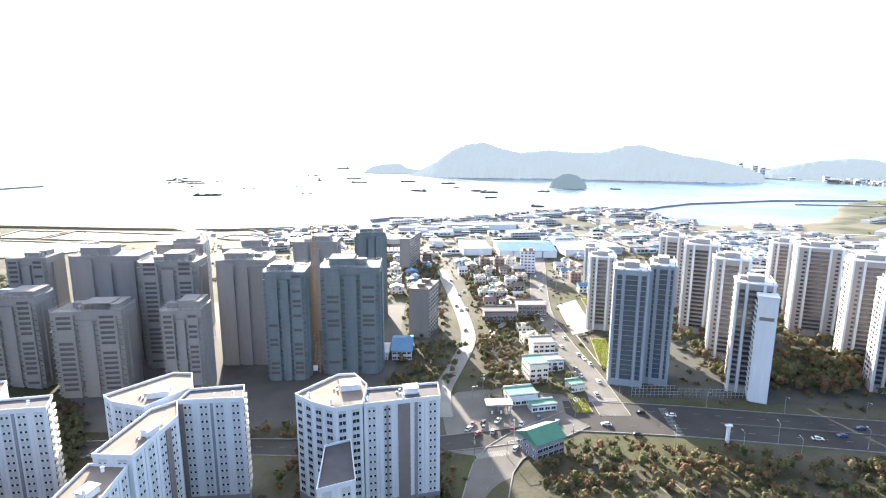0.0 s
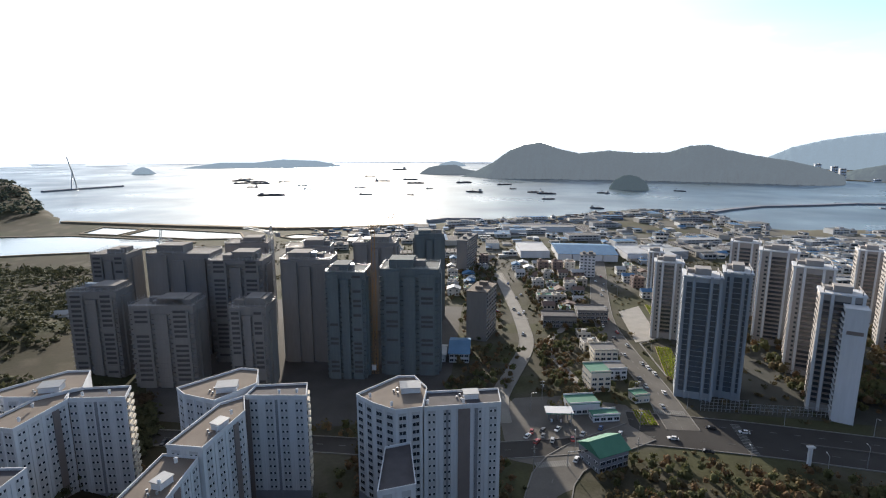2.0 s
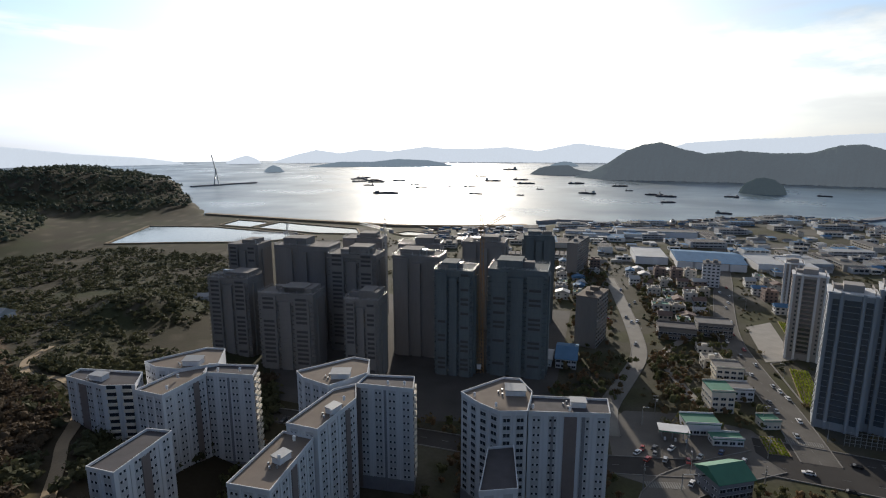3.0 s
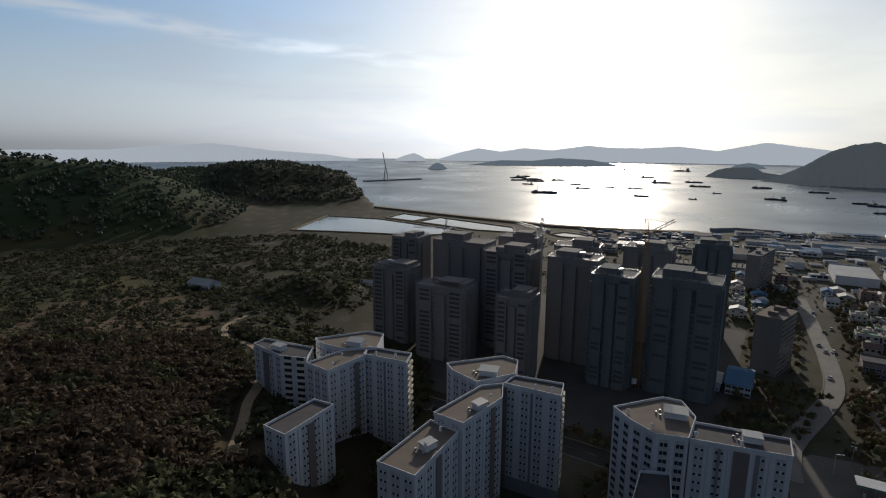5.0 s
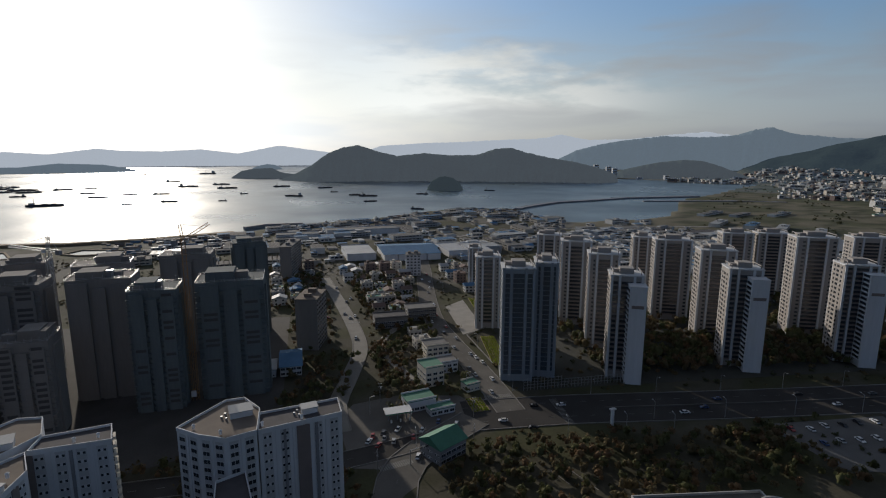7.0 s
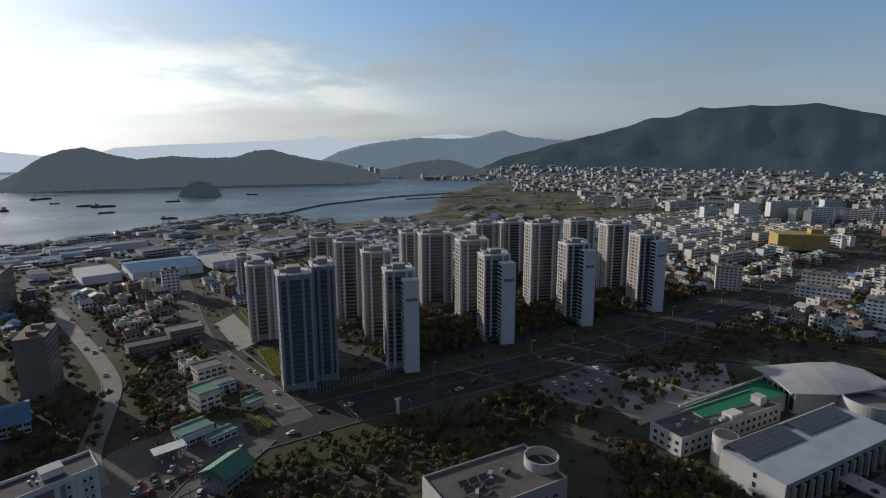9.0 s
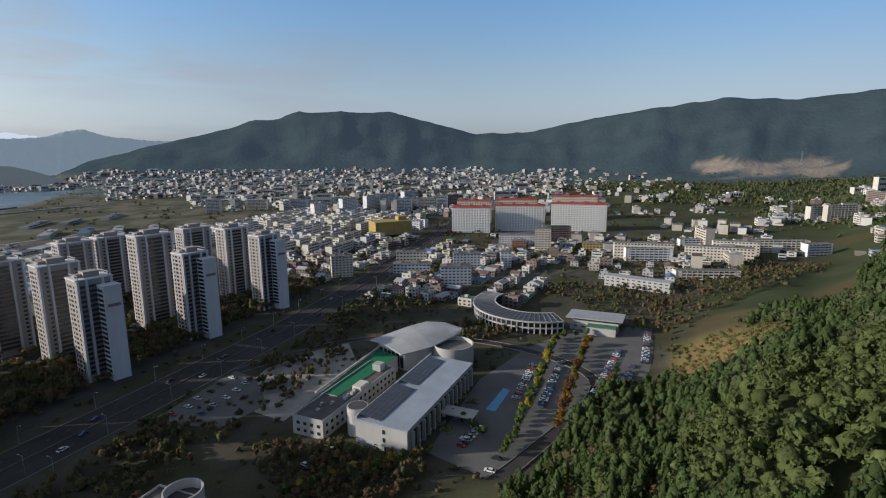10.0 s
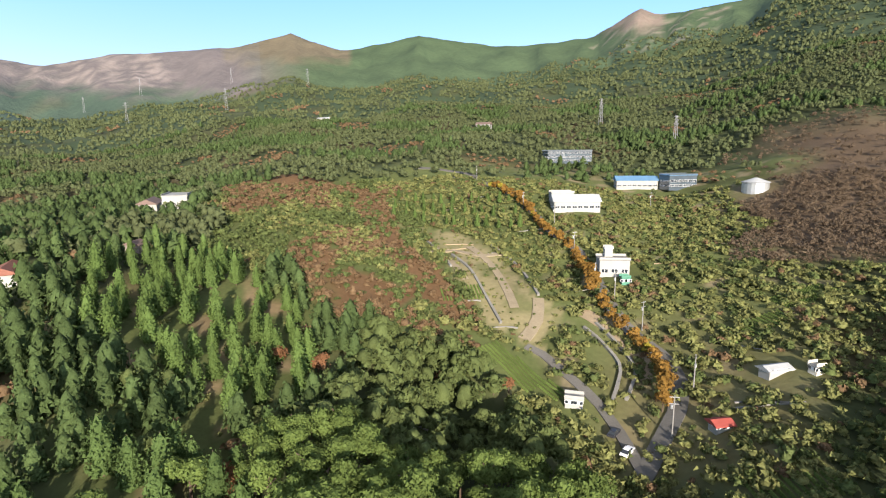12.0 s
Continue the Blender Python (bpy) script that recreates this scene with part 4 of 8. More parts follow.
# ---- foreground apartment blocks: white slabs of fifteen storeys ----
STOREY = 2.75
_w = Shape()
_w.box(0, 0, 0, 2.5, 0.1, 1.0, 0, 1)
for _q in (-0.75, 0.75):
    _w.box(_q, -0.07, 0.1, 0.72, 0.08, 0.8, 0, 0)
WINDOW = _w.mesh("window", [M_glass, M_white])
_w = Shape()
_w.box(0, 0, 0, 2.5, 0.2, 1.5, 0, 1)
_w.box(-0.6, -0.12, 0.1, 1.05, 0.1, 1.3, 0, 0)
_w.box(0.6, -0.12, 0.1, 1.05, 0.1, 1.3, 0, 0)
WINDOW_WIDE = _w.mesh("window", [M_glass, M_white])
_w = Shape()
_w.box(0, -0.35, 0, 3.4, 0.9, 1.05, 0, 1)
_w.box(0, -0.05, 1.05, 3.3, 0.2, 1.4, 0, 0)
BALCONY = _w.mesh("balcony", [M_glass, M_cream])


def windows_on(parent, a, b, z0, floors, mesh, per_bay, bay, name="window", skip=0.0, storey=STOREY, proud=0.05):
    """Windows on the wall from a to b (outside on the right hand), storey by storey."""
    a, b = Vector(a), Vector(b)
    d = (b - a)
    n = max(1, round(d.length / bay))
    u = d.normalized()
    turn = math.atan2(u.y, u.x)
    out = Vector((u.y, -u.x))
    for k in range(n):
        mid = d.length * (k + 0.5) / n
        if skip and abs(mid - d.length * 0.5) < skip:
            continue
        for j in range(per_bay):
            p = a + u * (mid + (j - (per_bay - 1) / 2) * 1.6) + out * proud
            for f in range(floors):
                hang(name, mesh, parent, m=Matrix.Translation((p.x, p.y, z0 + f * storey)) @ Matrix.Rotation(turn, 4, "Z"))


def wing(parent, poly, top, roof, base=True, rows=(), strips=()):
    """One wing: walls, stone base, parapet, roof, and rows of windows: (edge, mesh, per bay, bay width)."""
    p = list(poly)
    if sum(a[0] * b[1] - b[0] * a[1] for a, b in zip(p, p[1:] + p[:1])) < 0:
        p = p[::-1]
    body = Shape().prism(p, 0, top - 1.0).out("wing", M_white, parent)
    out = inset(p, -0.12)
    Shape().prism(out, 0, 5.6).out("base", M_base, body, "grey stone-faced lower storeys")
    rim, inn = Shape(), inset(p, 0.14)
    edge = inset(p, -0.12)
    n = len(p)
    for i in range(n):
        j = (i + 1) % n
        for q in (([edge[i], edge[j]], top - 1.0, top + 0.25), ([inn[j], inn[i]], top - 1.0, top + 0.25)):
            (a, b), z0, z1 = q
            rim.face([(*a, z0), (*b, z0), (*b, z1), (*a, z1)])
        rim.face([(*edge[i], top + 0.25), (*edge[j], top + 0.25), (*inn[j], top + 0.25), (*inn[i], top + 0.25)])
        rim.face([(*edge[j], top - 1.0), (*edge[i], top - 1.0), (*inn[i], top - 1.0), (*inn[j], top - 1.0)])
    rim.out("parapet", M_white, body)
    Shape().prism(inset(p, 0.12), top - 1.0, top - 0.55).out("roof", roof, body, "screeded flat roof")
    floors = int((top - 8.5) / STOREY) + 1
    for i, mesh, per, bay in rows:
        a, b = Vector(p[i % n]), Vector(p[(i + 1) % n])
        count, u = max(1, round((b - a).length / bay)), (b - a).normalized()
        turn = Matrix.Rotation(math.atan2(u.y, u.x), 4, "Z")
        for k in range(count + 1):
            q = a + (b - a) * k / count
            if 0 < k < count:
                hang("wall_rib", Shape().box(0, 0, 0, 0.5, 0.5, top - 6.6).mesh("wall_rib", [M_white]), body, m=Matrix.Translation((q.x, q.y, 5.6)) @ turn)
            if k < count:
                q = a + (b - a) * (k + 0.5) / count
                hang("window_bay", Shape().box(0, 0, 0, 2.8, 0.07, top - 7.2).mesh("window_bay", [M_bay]), body, m=Matrix.Translation((q.x, q.y, 5.7)) @ turn)
        windows_on(body, p[i % n], p[(i + 1) % n], 6.6, floors, mesh, per, bay)
    for i, at, wide, material, name in strips:
        a, b = Vector(p[i % n]), Vector(p[(i + 1) % n])
        u = (b - a).normalized()
        q = a + (b - a) * at
        Shape().box(0, 0, 0, wide, 0.7, top - 2).out(name, material, body).matrix_local = Matrix.Translation((q.x, q.y, 0.5)) @ Matrix.Rotation(math.atan2(u.y, u.x), 4, "Z")
    return body


def roof_house(parent, x, y, z, w, d, turn, lean=0.6):
    """The lift and stair head on a roof: box with a pale slanted lid, tank and vents."""
    h = Shape()
    h.box(0, 0, 0, w, d, 2.4, 0)
    o = h.out("stair_head", M_white, parent)
    o.matrix_local = Matrix.Translation((x, y, z)) @ Matrix.Rotation(radians(turn), 4, "Z")
    s = Shape()
    s.v = [(-w / 2 - .3, -d / 2 - .3, 2.4), (w / 2 + .3, -d / 2 - .3, 2.4), (w / 2 + .3, d / 2 + .3, 2.4 + lean), (-w / 2 - .3, d / 2 + .3, 2.4 + lean)]
    s.v += [(a, b, c + 0.25) for a, b, c in s.v]
    s.f = [(0, 3, 2, 1), (4, 5, 6, 7), (0, 1, 5, 4), (1, 2, 6, 5), (2, 3, 7, 6), (3, 0, 4, 7)]
    s.m = [0] * 6
    s.out("lid", M_sheet, o)
    for i in range(3):
        Shape().cyl(0, 0, 0, 0.35, 0.35, 1.2, 8).out("vent", M_steel, o).matrix_local = Matrix.Translation((-w / 2 - 1.2 - 1.3 * (i % 2), (i - 1) * 1.7, 0))


def lamp_posts_on(parent, pts, z):
    for x, y in pts:
        Shape().cyl(0, 0, 0, 0.45, 0.45, 1.3, 8).cyl(0, 0, 1.3, 0.6, 0.2, 0.3, 8).out("roof_vent", M_white, parent).matrix_local = Matrix.Translation((x, y, z))


GROUP = "white apartment blocks beside the street"
b3 = thing("apartment_building", "white fifteen-storey apartment block with tan and dark flat roofs", "apartment building", -26, 168, 0, 0, GROUP)
def at(o, pts):
    return [(x - o.location.x, y - o.location.y) for x, y in pts]
wing(b3, at(b3, [(-52.2, 169.0), (-44.3, 163.2), (-35.8, 159.4), (-27.3, 162.8), (-28.4, 177.8), (-34.7, 186.9), (-40.8, 186.0)]), 43.5, M_roof_tan, rows=((0, WINDOW_WIDE, 1, 4.5), (1, WINDOW_WIDE, 1, 4.6), (2, WINDOW_WIDE, 1, 4.6),))
w = wing(b3, at(b3, [(-27.0, 163.6), (-1.2, 171.0), (-2.6, 181.6), (-28.0, 175.3)]), 43.0, M_roof_dark, rows=((0, WINDOW, 1, 5.2), (1, WINDOW, 1, 5)), strips=((0, 0.52, 4.2, M_brown, "stair_bay"), (0, 0.3, 0.8, M_base, "downpipe_recess"), (0, 0.68, 1.0, M_base, "downpipe_recess")))
wing(b3, at(b3, [(-34.8, 131.1), (-24.6, 136.1), (-30.6, 158.0), (-38.2, 154.0)]), 33, M_roof_dark, rows=((3, WINDOW, 1, 5.5), (0, WINDOW, 1, 5), (1, WINDOW, 1, 6)))
roof_house(b3, -8, 7.5, 42.5, 7, 4.5, 15)
roof_house(b3, 14, 6.5, 42.0, 5, 3.5, 15, 0.2)
lamp_posts_on(b3, at(b3, [(-26, 166), (-14, 168.5), (-38, 163), (-47, 168)]), 43.2)

def y_block(ob, label_pts, tops):
    back, slab, midw, front = label_pts
    wing(ob, at(ob, back), tops[0], M_roof_tan, rows=((0, WINDOW, 1, 5), (1, WINDOW, 1, 5)))
    wing(ob, at(ob, slab), tops[1], M_roof_dark, rows=((0, WINDOW, 1, 5.2), (1, BALCONY, 1, 4.8)), strips=((0, 0.5, 0.9, M_base, "downpipe_recess"), (0, 0.02, 1.6, M_brown, "stair_bay")))
    wing(ob, at(ob, midw), tops[2], M_roof_tan, rows=((0, WINDOW, 1, 5), (1, WINDOW, 1, 5.5)) , strips=((1, 0.75, 2.6, M_brown, "stair_bay"),))
    wing(ob, at(ob, front), tops[3], M_roof_dark if tops[3] < 39.5 else M_roof_tan, rows=((0, WINDOW, 1, 4.5), (1, WINDOW, 1, 5.5)) , strips=((1, 0.5, 3.2, M_brown, "stair_bay"),))

b2 = thing("apartment_building", "white stepped apartment block with three joined wings", "apartment building", -92, 150, 0, 0, GROUP)
y_block(b2, ([(-118.5, 164.8), (-112.7, 160.5), (-99.7, 157.5), (-91.6, 172.4), (-96.8, 184.3), (-104.3, 184.7)], [(-91.2, 163.6), (-69.9, 166.4), (-73.4, 176.3), (-91.4, 171.9)],
             [(-98.7, 130.2), (-87.2, 130.2), (-86.0, 153.0), (-91.5, 163.0), (-97.0, 156.6)], [(-97.9, 102.0), (-84.8, 103.2), (-88.6, 129.9), (-99.9, 130.0)]), (43.5, 43, 43, 40))
roof_house(b2, -8, 17, 42.5, 7, 4.5, 20)
roof_house(b2, 3, -7, 42.0, 4.5, 3.2, 80, 0.2)
roof_house(b2, 1, -33, 39.0, 4.5, 3.2, 80, 0.2)
lamp_posts_on(b2, at(b2, [(-80, 166.5), (-74, 168), (-88, 140), (-89, 150), (-88, 112), (-90, 122)]), 43.2)
b1 = thing("apartment_building", "white stepped apartment block next to the hillside", "apartment building", -150, 145, 0, 0, GROUP)
y_block(b1, ([(-182.5, 152.0), (-174.0, 149.5), (-163.0, 151.0), (-152.8, 160.5), (-161.7, 174.5), (-170.1, 172.7)], [(-153.0, 152.6), (-132.8, 156.6), (-137.2, 165.2), (-157.0, 160.0)],
             [(-164.6, 132.0), (-152.0, 131.8), (-151.5, 152.0), (-156.0, 158.0), (-163.0, 150.6)], [(-142.9, 95.9), (-132.6, 96.3), (-135.4, 119.5), (-144.0, 118.0)]), (43.5, 43, 43, 39))
roof_house(b1, -13, 13, 42.5, 7, 4.5, 20)
lamp_posts_on(b1, at(b1, [(-140, 158), (-148, 155), (-154, 136), (-158, 145)]), 43.2)
b0 = thing("apartment_building", "white apartment slab at the foot of the hillside", "apartment building", -187, 138, 0, 0, GROUP)
wing(b0, at(b0, [(-202.5, 133.6), (-181.0, 132.0), (-170.4, 136.6), (-177.6, 146.3), (-204.1, 140.6)]), 42, M_roof_dark, rows=((0, WINDOW, 1, 5.3), (1, BALCONY, 1, 5), (2, WINDOW, 1, 5)), strips=((0, 0.45, 4, M_brown, "stair_bay"),))
roof_house(b0, -2, -1, 41, 6, 3.5, 5, 0.2)


# ---- unfinished towers: raw concrete in dust and netting ----
def raw_tower(x, y, w, d, h, turn, net, seed, step=0):
    rng = random.Random(seed)
    lab = "unfinished concrete tower wrapped in dusty netting" if net else "unfinished grey concrete apartment tower"
    t = thing("unfinished_tower", lab, "apartment building", x, y, 0, turn, "towers under construction")
    m = M_net if net else M_concrete
    front = y < 300
    core = Shape().box(0, 0, 0, w, d, h).out("core", m, t)
    for q, wide, drop in ((-0.3, 0.27, 1.4), (0.0, 0.2, 4.2), (0.3, 0.27, 2.8)):
        Shape().box(w * q, -d * 0.5 - 0.6, 0, w * wide, 1.6, h - drop).out("bay", m, t)
    for q in (-1, 1):
        Shape().box(q * (w / 2 + 0.5), 0, 0, 1.0, d * 0.5, h - 3.5).out("side_bay", m, t)
    k = int((h - 5) / STOREY) + 1
    if front:
        slab = Shape().box(0, -0.5, 0, w + 0.4, d + 2.0, 0.2).mesh("floor_slab", [m])
        # flat plate on the wall, dark to imitate the shade of an open window
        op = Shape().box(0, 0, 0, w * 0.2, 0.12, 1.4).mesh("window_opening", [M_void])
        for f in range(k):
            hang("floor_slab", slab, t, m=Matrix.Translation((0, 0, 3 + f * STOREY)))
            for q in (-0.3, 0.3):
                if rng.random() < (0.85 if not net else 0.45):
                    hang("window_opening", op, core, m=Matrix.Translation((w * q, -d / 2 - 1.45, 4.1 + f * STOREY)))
    Shape().box(0, 0, 0, w * 0.42, d * 0.7, 2.6 + seed % 3).out("lift_core", m, t).matrix_local = Matrix.Translation((w * (0.12 if seed % 2 else -0.15), 0, h))
    for i in range(4):
        Shape().box(0, 0, 0, rng.uniform(3, w * 0.35), rng.uniform(2.5, d * 0.4), rng.uniform(1.2, 3.6)).out("formwork", M_steel if i == 0 else M_concrete, t).matrix_local = Matrix.Translation((rng.uniform(-w * 0.33, w * 0.33), rng.uniform(-d * 0.3, d * 0.3), h))
    rail = Shape()
    for a, b in (((-1, -1), (1, -1)), ((1, -1), (1, 1)), ((1, 1), (-1, 1)), ((-1, 1), (-1, -1))):
        for zz in (0.5, 1.1):
            rail.beam((a[0] * w / 2, a[1] * d / 2, h + zz), (b[0] * w / 2, b[1] * d / 2, h + zz), 0.1)
        for q in range(7):
            xx, yy = a[0] + (b[0] - a[0]) * q / 7, a[1] + (b[1] - a[1]) * q / 7
            rail.beam((xx * w / 2, yy * d / 2, h), (xx * w / 2, yy * d / 2, h + 1.6 + rng.random()), 0.1)
    rail.out("guard_rail", M_steel, t)
    if step:
        Shape().box(0, 0, 0, w * 0.5, d * 0.8, step).out("upper_core", m, t).matrix_local = Matrix.Translation((w * 0.2, d * 0.05, h))
    return t


for args in ((-57, 294, 33, 20, 62.6, 5, True, 2), (-91, 283, 22, 18, 62, 5, True, 4), (-139, 262, 20, 17, 46, 8, False, 5, 4), (-186, 258, 34, 17, 46, 9, False, 7, 3), (-230, 262, 27, 17, 51, 9, False, 9, 3),
             (-205, 305, 40, 18, 65, 6, False, 8), (-163, 297, 32, 18, 63.5, 7, False, 11), (-122, 303, 30, 18, 64, 6, False, 10), (-96, 364, 30, 18, 64, 5, False, 13), (-63, 392, 22, 18, 66, 12, True, 12), (-246, 297, 22, 18, 65, 8, False, 15),
             (-140, 350, 30, 18, 62, 12, False, 17), (-190, 360, 30, 18, 62, 12, False, 19)):
    raw_tower(*args)


def tower_crane(x, y, top, jib, turn, lift, material):
    c = thing("tower_crane", "lattice tower crane above the building site", "crane", x, y, 0, turn, "tower cranes")
    def lattice(a, b, wd, n):
        s = Shape()
        a, b = Vector(a), Vector(b)
        u = (b - a).normalized()
        p = u.cross(Vector((0, 1, 0)) if abs(u.y) < 0.9 else Vector((1, 0, 0))).normalized() * wd / 2
        q = u.cross(p).normalized() * wd / 2
        cs = [p + q, -p + q, -p - q, p - q]
        for k in cs:
            s.beam(a + k, b + k, 0.22)
        for i in range(n):
            m0, m1 = a + (b - a) * i / n, a + (b - a) * (i + 1) / n
            for j in range(4):
                s.beam(m0 + cs[j], m1 + cs[(j + 1) % 4], 0.13)
        return s
    lattice((0, 0, 0), (0, 0, top), 1.9, int(top / 3)).out("mast", material, c)
    e = (jib * math.cos(radians(lift)), 0, top + jib * math.sin(radians(lift)))
    lattice((0, 0, top), e, 1.3, int(jib / 3)).out("jib", material, c)
    lattice((0, 0, top), (-jib * 0.28, 0, top), 1.3, 4).out("counter_jib", material, c)
    Shape().box(-jib * 0.26, 0, top - 2.4, 3, 1.6, 2.6).out("counterweight", M_base, c)
    Shape().box(1.4, 1.2, top - 1.2, 1.8, 1.6, 2.2).out("cab", M_white, c)
    lattice((0, 0, top), (-1, 0, top + 8), 1.2, 3).out("apex", material, c)
    t = Shape()
    t.beam((-1, 0, top + 8), (e[0] * 0.75, 0, top + (e[2] - top) * 0.75 + 0.6), 0.12)
    t.beam((-1, 0, top + 8), (-jib * 0.26, 0, top + 0.5), 0.12)
    t.out("tie", M_steel, c)


tower_crane(-78, 289, 84, 15, 10, 32, M_rust)
tower_crane(-280, 386, 56, 30, 200, 0, M_steel)
tower_crane(-164, 340, 72, 26, 160, 4, M_steel)
hoist = thing("construction_hoist", "rust-brown lattice hoist between two unfinished towers", "hoist", -77, 282, 0, 10)
for side in (-1.6, 1.6):
    s = Shape()
    for i in range(29):
        z = i * 2.1
        s.beam((side - 0.9, 0, z), (side + 0.9, 0, z), 0.16)
        s.beam((side - 0.9, 0, z), (side + 0.9, 0, z + 2.1), 0.12)
    for q in (-0.9, 0.9):
        s.beam((side + q, 0, 0), (side + q, 0, 62), 0.2)
    s.out("rail_mast", M_rust, hoist)
Shape().box(0, -1.4, 3, 2.4, 1.4, 2.8).out("cage", M_white, hoist)


# ---- tall flats beside the highway ----
def flat_tower(x, y, w, d, h, turn, blade=False, glassy=False, label=""):
    t = thing("apartment_tower", label or ("tall beige apartment tower with a white blade wall" if blade else "tall beige apartment tower with white piers"), "apartment building", x, y, 0, turn, "tall apartment towers by the highway")
    body = Shape().box(0, 0, 0, w, d, h).out("body", M_beige if not glassy else M_bluegrey, t)
    pier = Shape().box(0, 0, 0, 1.25, 0.8, h + 0.8).mesh("pier", [M_bluegrey if glassy else M_white])
    cols = (-0.5, -0.24, 0.24, 0.5)
    for q in cols:
        hang("pier", pier, t, m=Matrix.Translation((q * (w - 1.5), -d / 2 - 0.35, 0)))
        hang("pier", pier, t, m=Matrix.Translation((q * (w - 1.5), d / 2 + 0.35, 0)))
    floors = int((h - 5) / 2.8)
    gl = M_blueglass if glassy else M_glass
    bays = [((a + b) / 2 * (w - 1.5), abs(b - a) * (w - 1.5) - 1.9) for a, b in zip(cols, cols[1:])]
    for cx, bw in (bays if y < 300 else bays[1:2]):
        win = Shape()
        win.box(0, 0, 0, bw, 0.3, 1.55, 0, 0)
        win.box(0, -0.25, -0.75, bw, 0.55, 0.75, 0, 1)
        wm = win.mesh("balcony_window", [gl, M_brown if not glassy else M_blueglass])
        for f in range(floors):
            hang("balcony_window", wm, body, m=Matrix.Translation((cx, -d / 2 - 0.1, 5 + f * 2.8)))
    side = Shape()
    for f in range(floors):
        for q, wide in ((-0.28, 1.3), (0.05, 2.6), (0.32, 1.3)):
            side.box(-w / 2 - 0.05, d * q, 5.2 + f * 2.8, 0.2, wide, 1.4)
        if y >= 300:
            for cx, bw in bays:
                side.box(cx + bw * 0.22, -d / 2 - 0.06, 5.1 + f * 2.8, bw * 0.4, 0.16, 1.3)
    side.out("window_row", gl, body)["kind"] = "stuff"
    Shape().box(0, 0, h, w + 0.8, d + 0.8, 0.7).out("cornice", M_white, t)
    Shape().box(0, 0, h + 0.7, w * 0.42, d * 0.5, 3.2, 0, 0, 0).out("lift_head", M_beige, t)
    cr = Shape()
    for q in (-1, 1):
        cr.beam((q * w * 0.42, -d * 0.42, h + 0.6), (q * w * 0.42, -d * 0.42, h + 2.6), 0.4)
        cr.beam((q * w * 0.42, d * 0.42, h + 0.6), (q * w * 0.42, d * 0.42, h + 2.6), 0.4)
        cr.beam((q * w * 0.42, -d * 0.45, h + 2.6), (q * w * 0.42, d * 0.45, h + 2.6), 0.45)
    cr.box(-w * 0.3, d * 0.1, h + 0.7, w * 0.2, d * 0.3, 1.9)
    cr.out("roof_frame", M_beige, t)
    if blade:
        bw, bd = w * 0.5, 9.0
        bl = Shape().box(0, 0, 0, bw, bd, h - 4).out("blade_wall", M_white, t, "white blank gable wall")
        bl.matrix_local = Matrix.Translation((w * 0.28, -d / 2 - bd / 2, 0))
        v = Shape()
        v.box(0, 0, 0, 0.25, bd * 0.72, 1.7, 0, 0)
        v.box(-0.3, 0, -0.8, 0.6, bd * 0.72, 0.8, 0, 1)
        vm = v.mesh("balcony_window", [M_glass, M_white])
        for f in range(floors - 1):
            hang("balcony_window", vm, bl, m=Matrix.Translation((-bw / 2 - 0.05, 0, 5 + f * 2.8)))
        Shape().box(0, 0, h - 4, bw + 0.5, bd + 0.5, 0.5).out("coping", M_white, bl)
        sg = Shape().box(0, 0, 0, bw * 0.72, 0.15, 1.8).out("sign_bar", M_brown, bl, "dark sign panel")
        sg.matrix_local = Matrix.Translation((0, -bd / 2 - 0.1, h - 16))
    return t


TURN = -22
for args in ((160, 274, 18, 14, 60, TURN, True), (238, 276, 19, 14, 60, TURN, True), (312, 269, 19, 14, 61, TURN, True), (387, 259, 19, 14, 62, TURN, True), (173, 368, 22, 14, 63, TURN), (170, 320, 20, 14, 63, TURN), (251, 366, 27, 14, 62, TURN),
             (252, 318, 23, 14, 63, TURN), (326, 315, 27, 14, 70, TURN), (406, 303, 23, 14, 64, TURN), (257, 417, 17, 14, 56, TURN), (338, 404, 25, 14, 59, TURN), (368, 398, 25, 14, 59, TURN), (436, 369, 28, 14, 58, TURN), (177, 430, 20, 14, 58, TURN)):
    flat_tower(*args)
flat_tower(98, 282, 18, 16, 65, -14, glassy=True, label="tall blue-glazed apartment tower with pale piers")
flat_tower(116, 285, 13, 18, 67, -18, glassy=True, label="tall apartment tower wing with pale grid and blue glazing")
flat_tower(106, 372, 18, 13, 53, -12, label="pale apartment tower with small windows")
flat_tower(126, 486, 13, 14, 38, -12, label="white apartment tower far down the street")

# lattice screen and wall at the foot of the corner towers
fence = thing("fence", "pale steel lattice screen in front of the towers", "fence", 96, 261, 0, 1)
for i in range(31):
    Shape().box(i * 2, 0, 0, 0.18, 0.18, 7 if i < 12 else 5).out("post", M_steel, fence)
for z in (1.5, 3.2, 4.8, 6.5):
    Shape().box(30 if z < 5 else 11, 0, z, 60 if z < 5 else 22, 0.12, 0.14).out("rail", M_steel, fence)


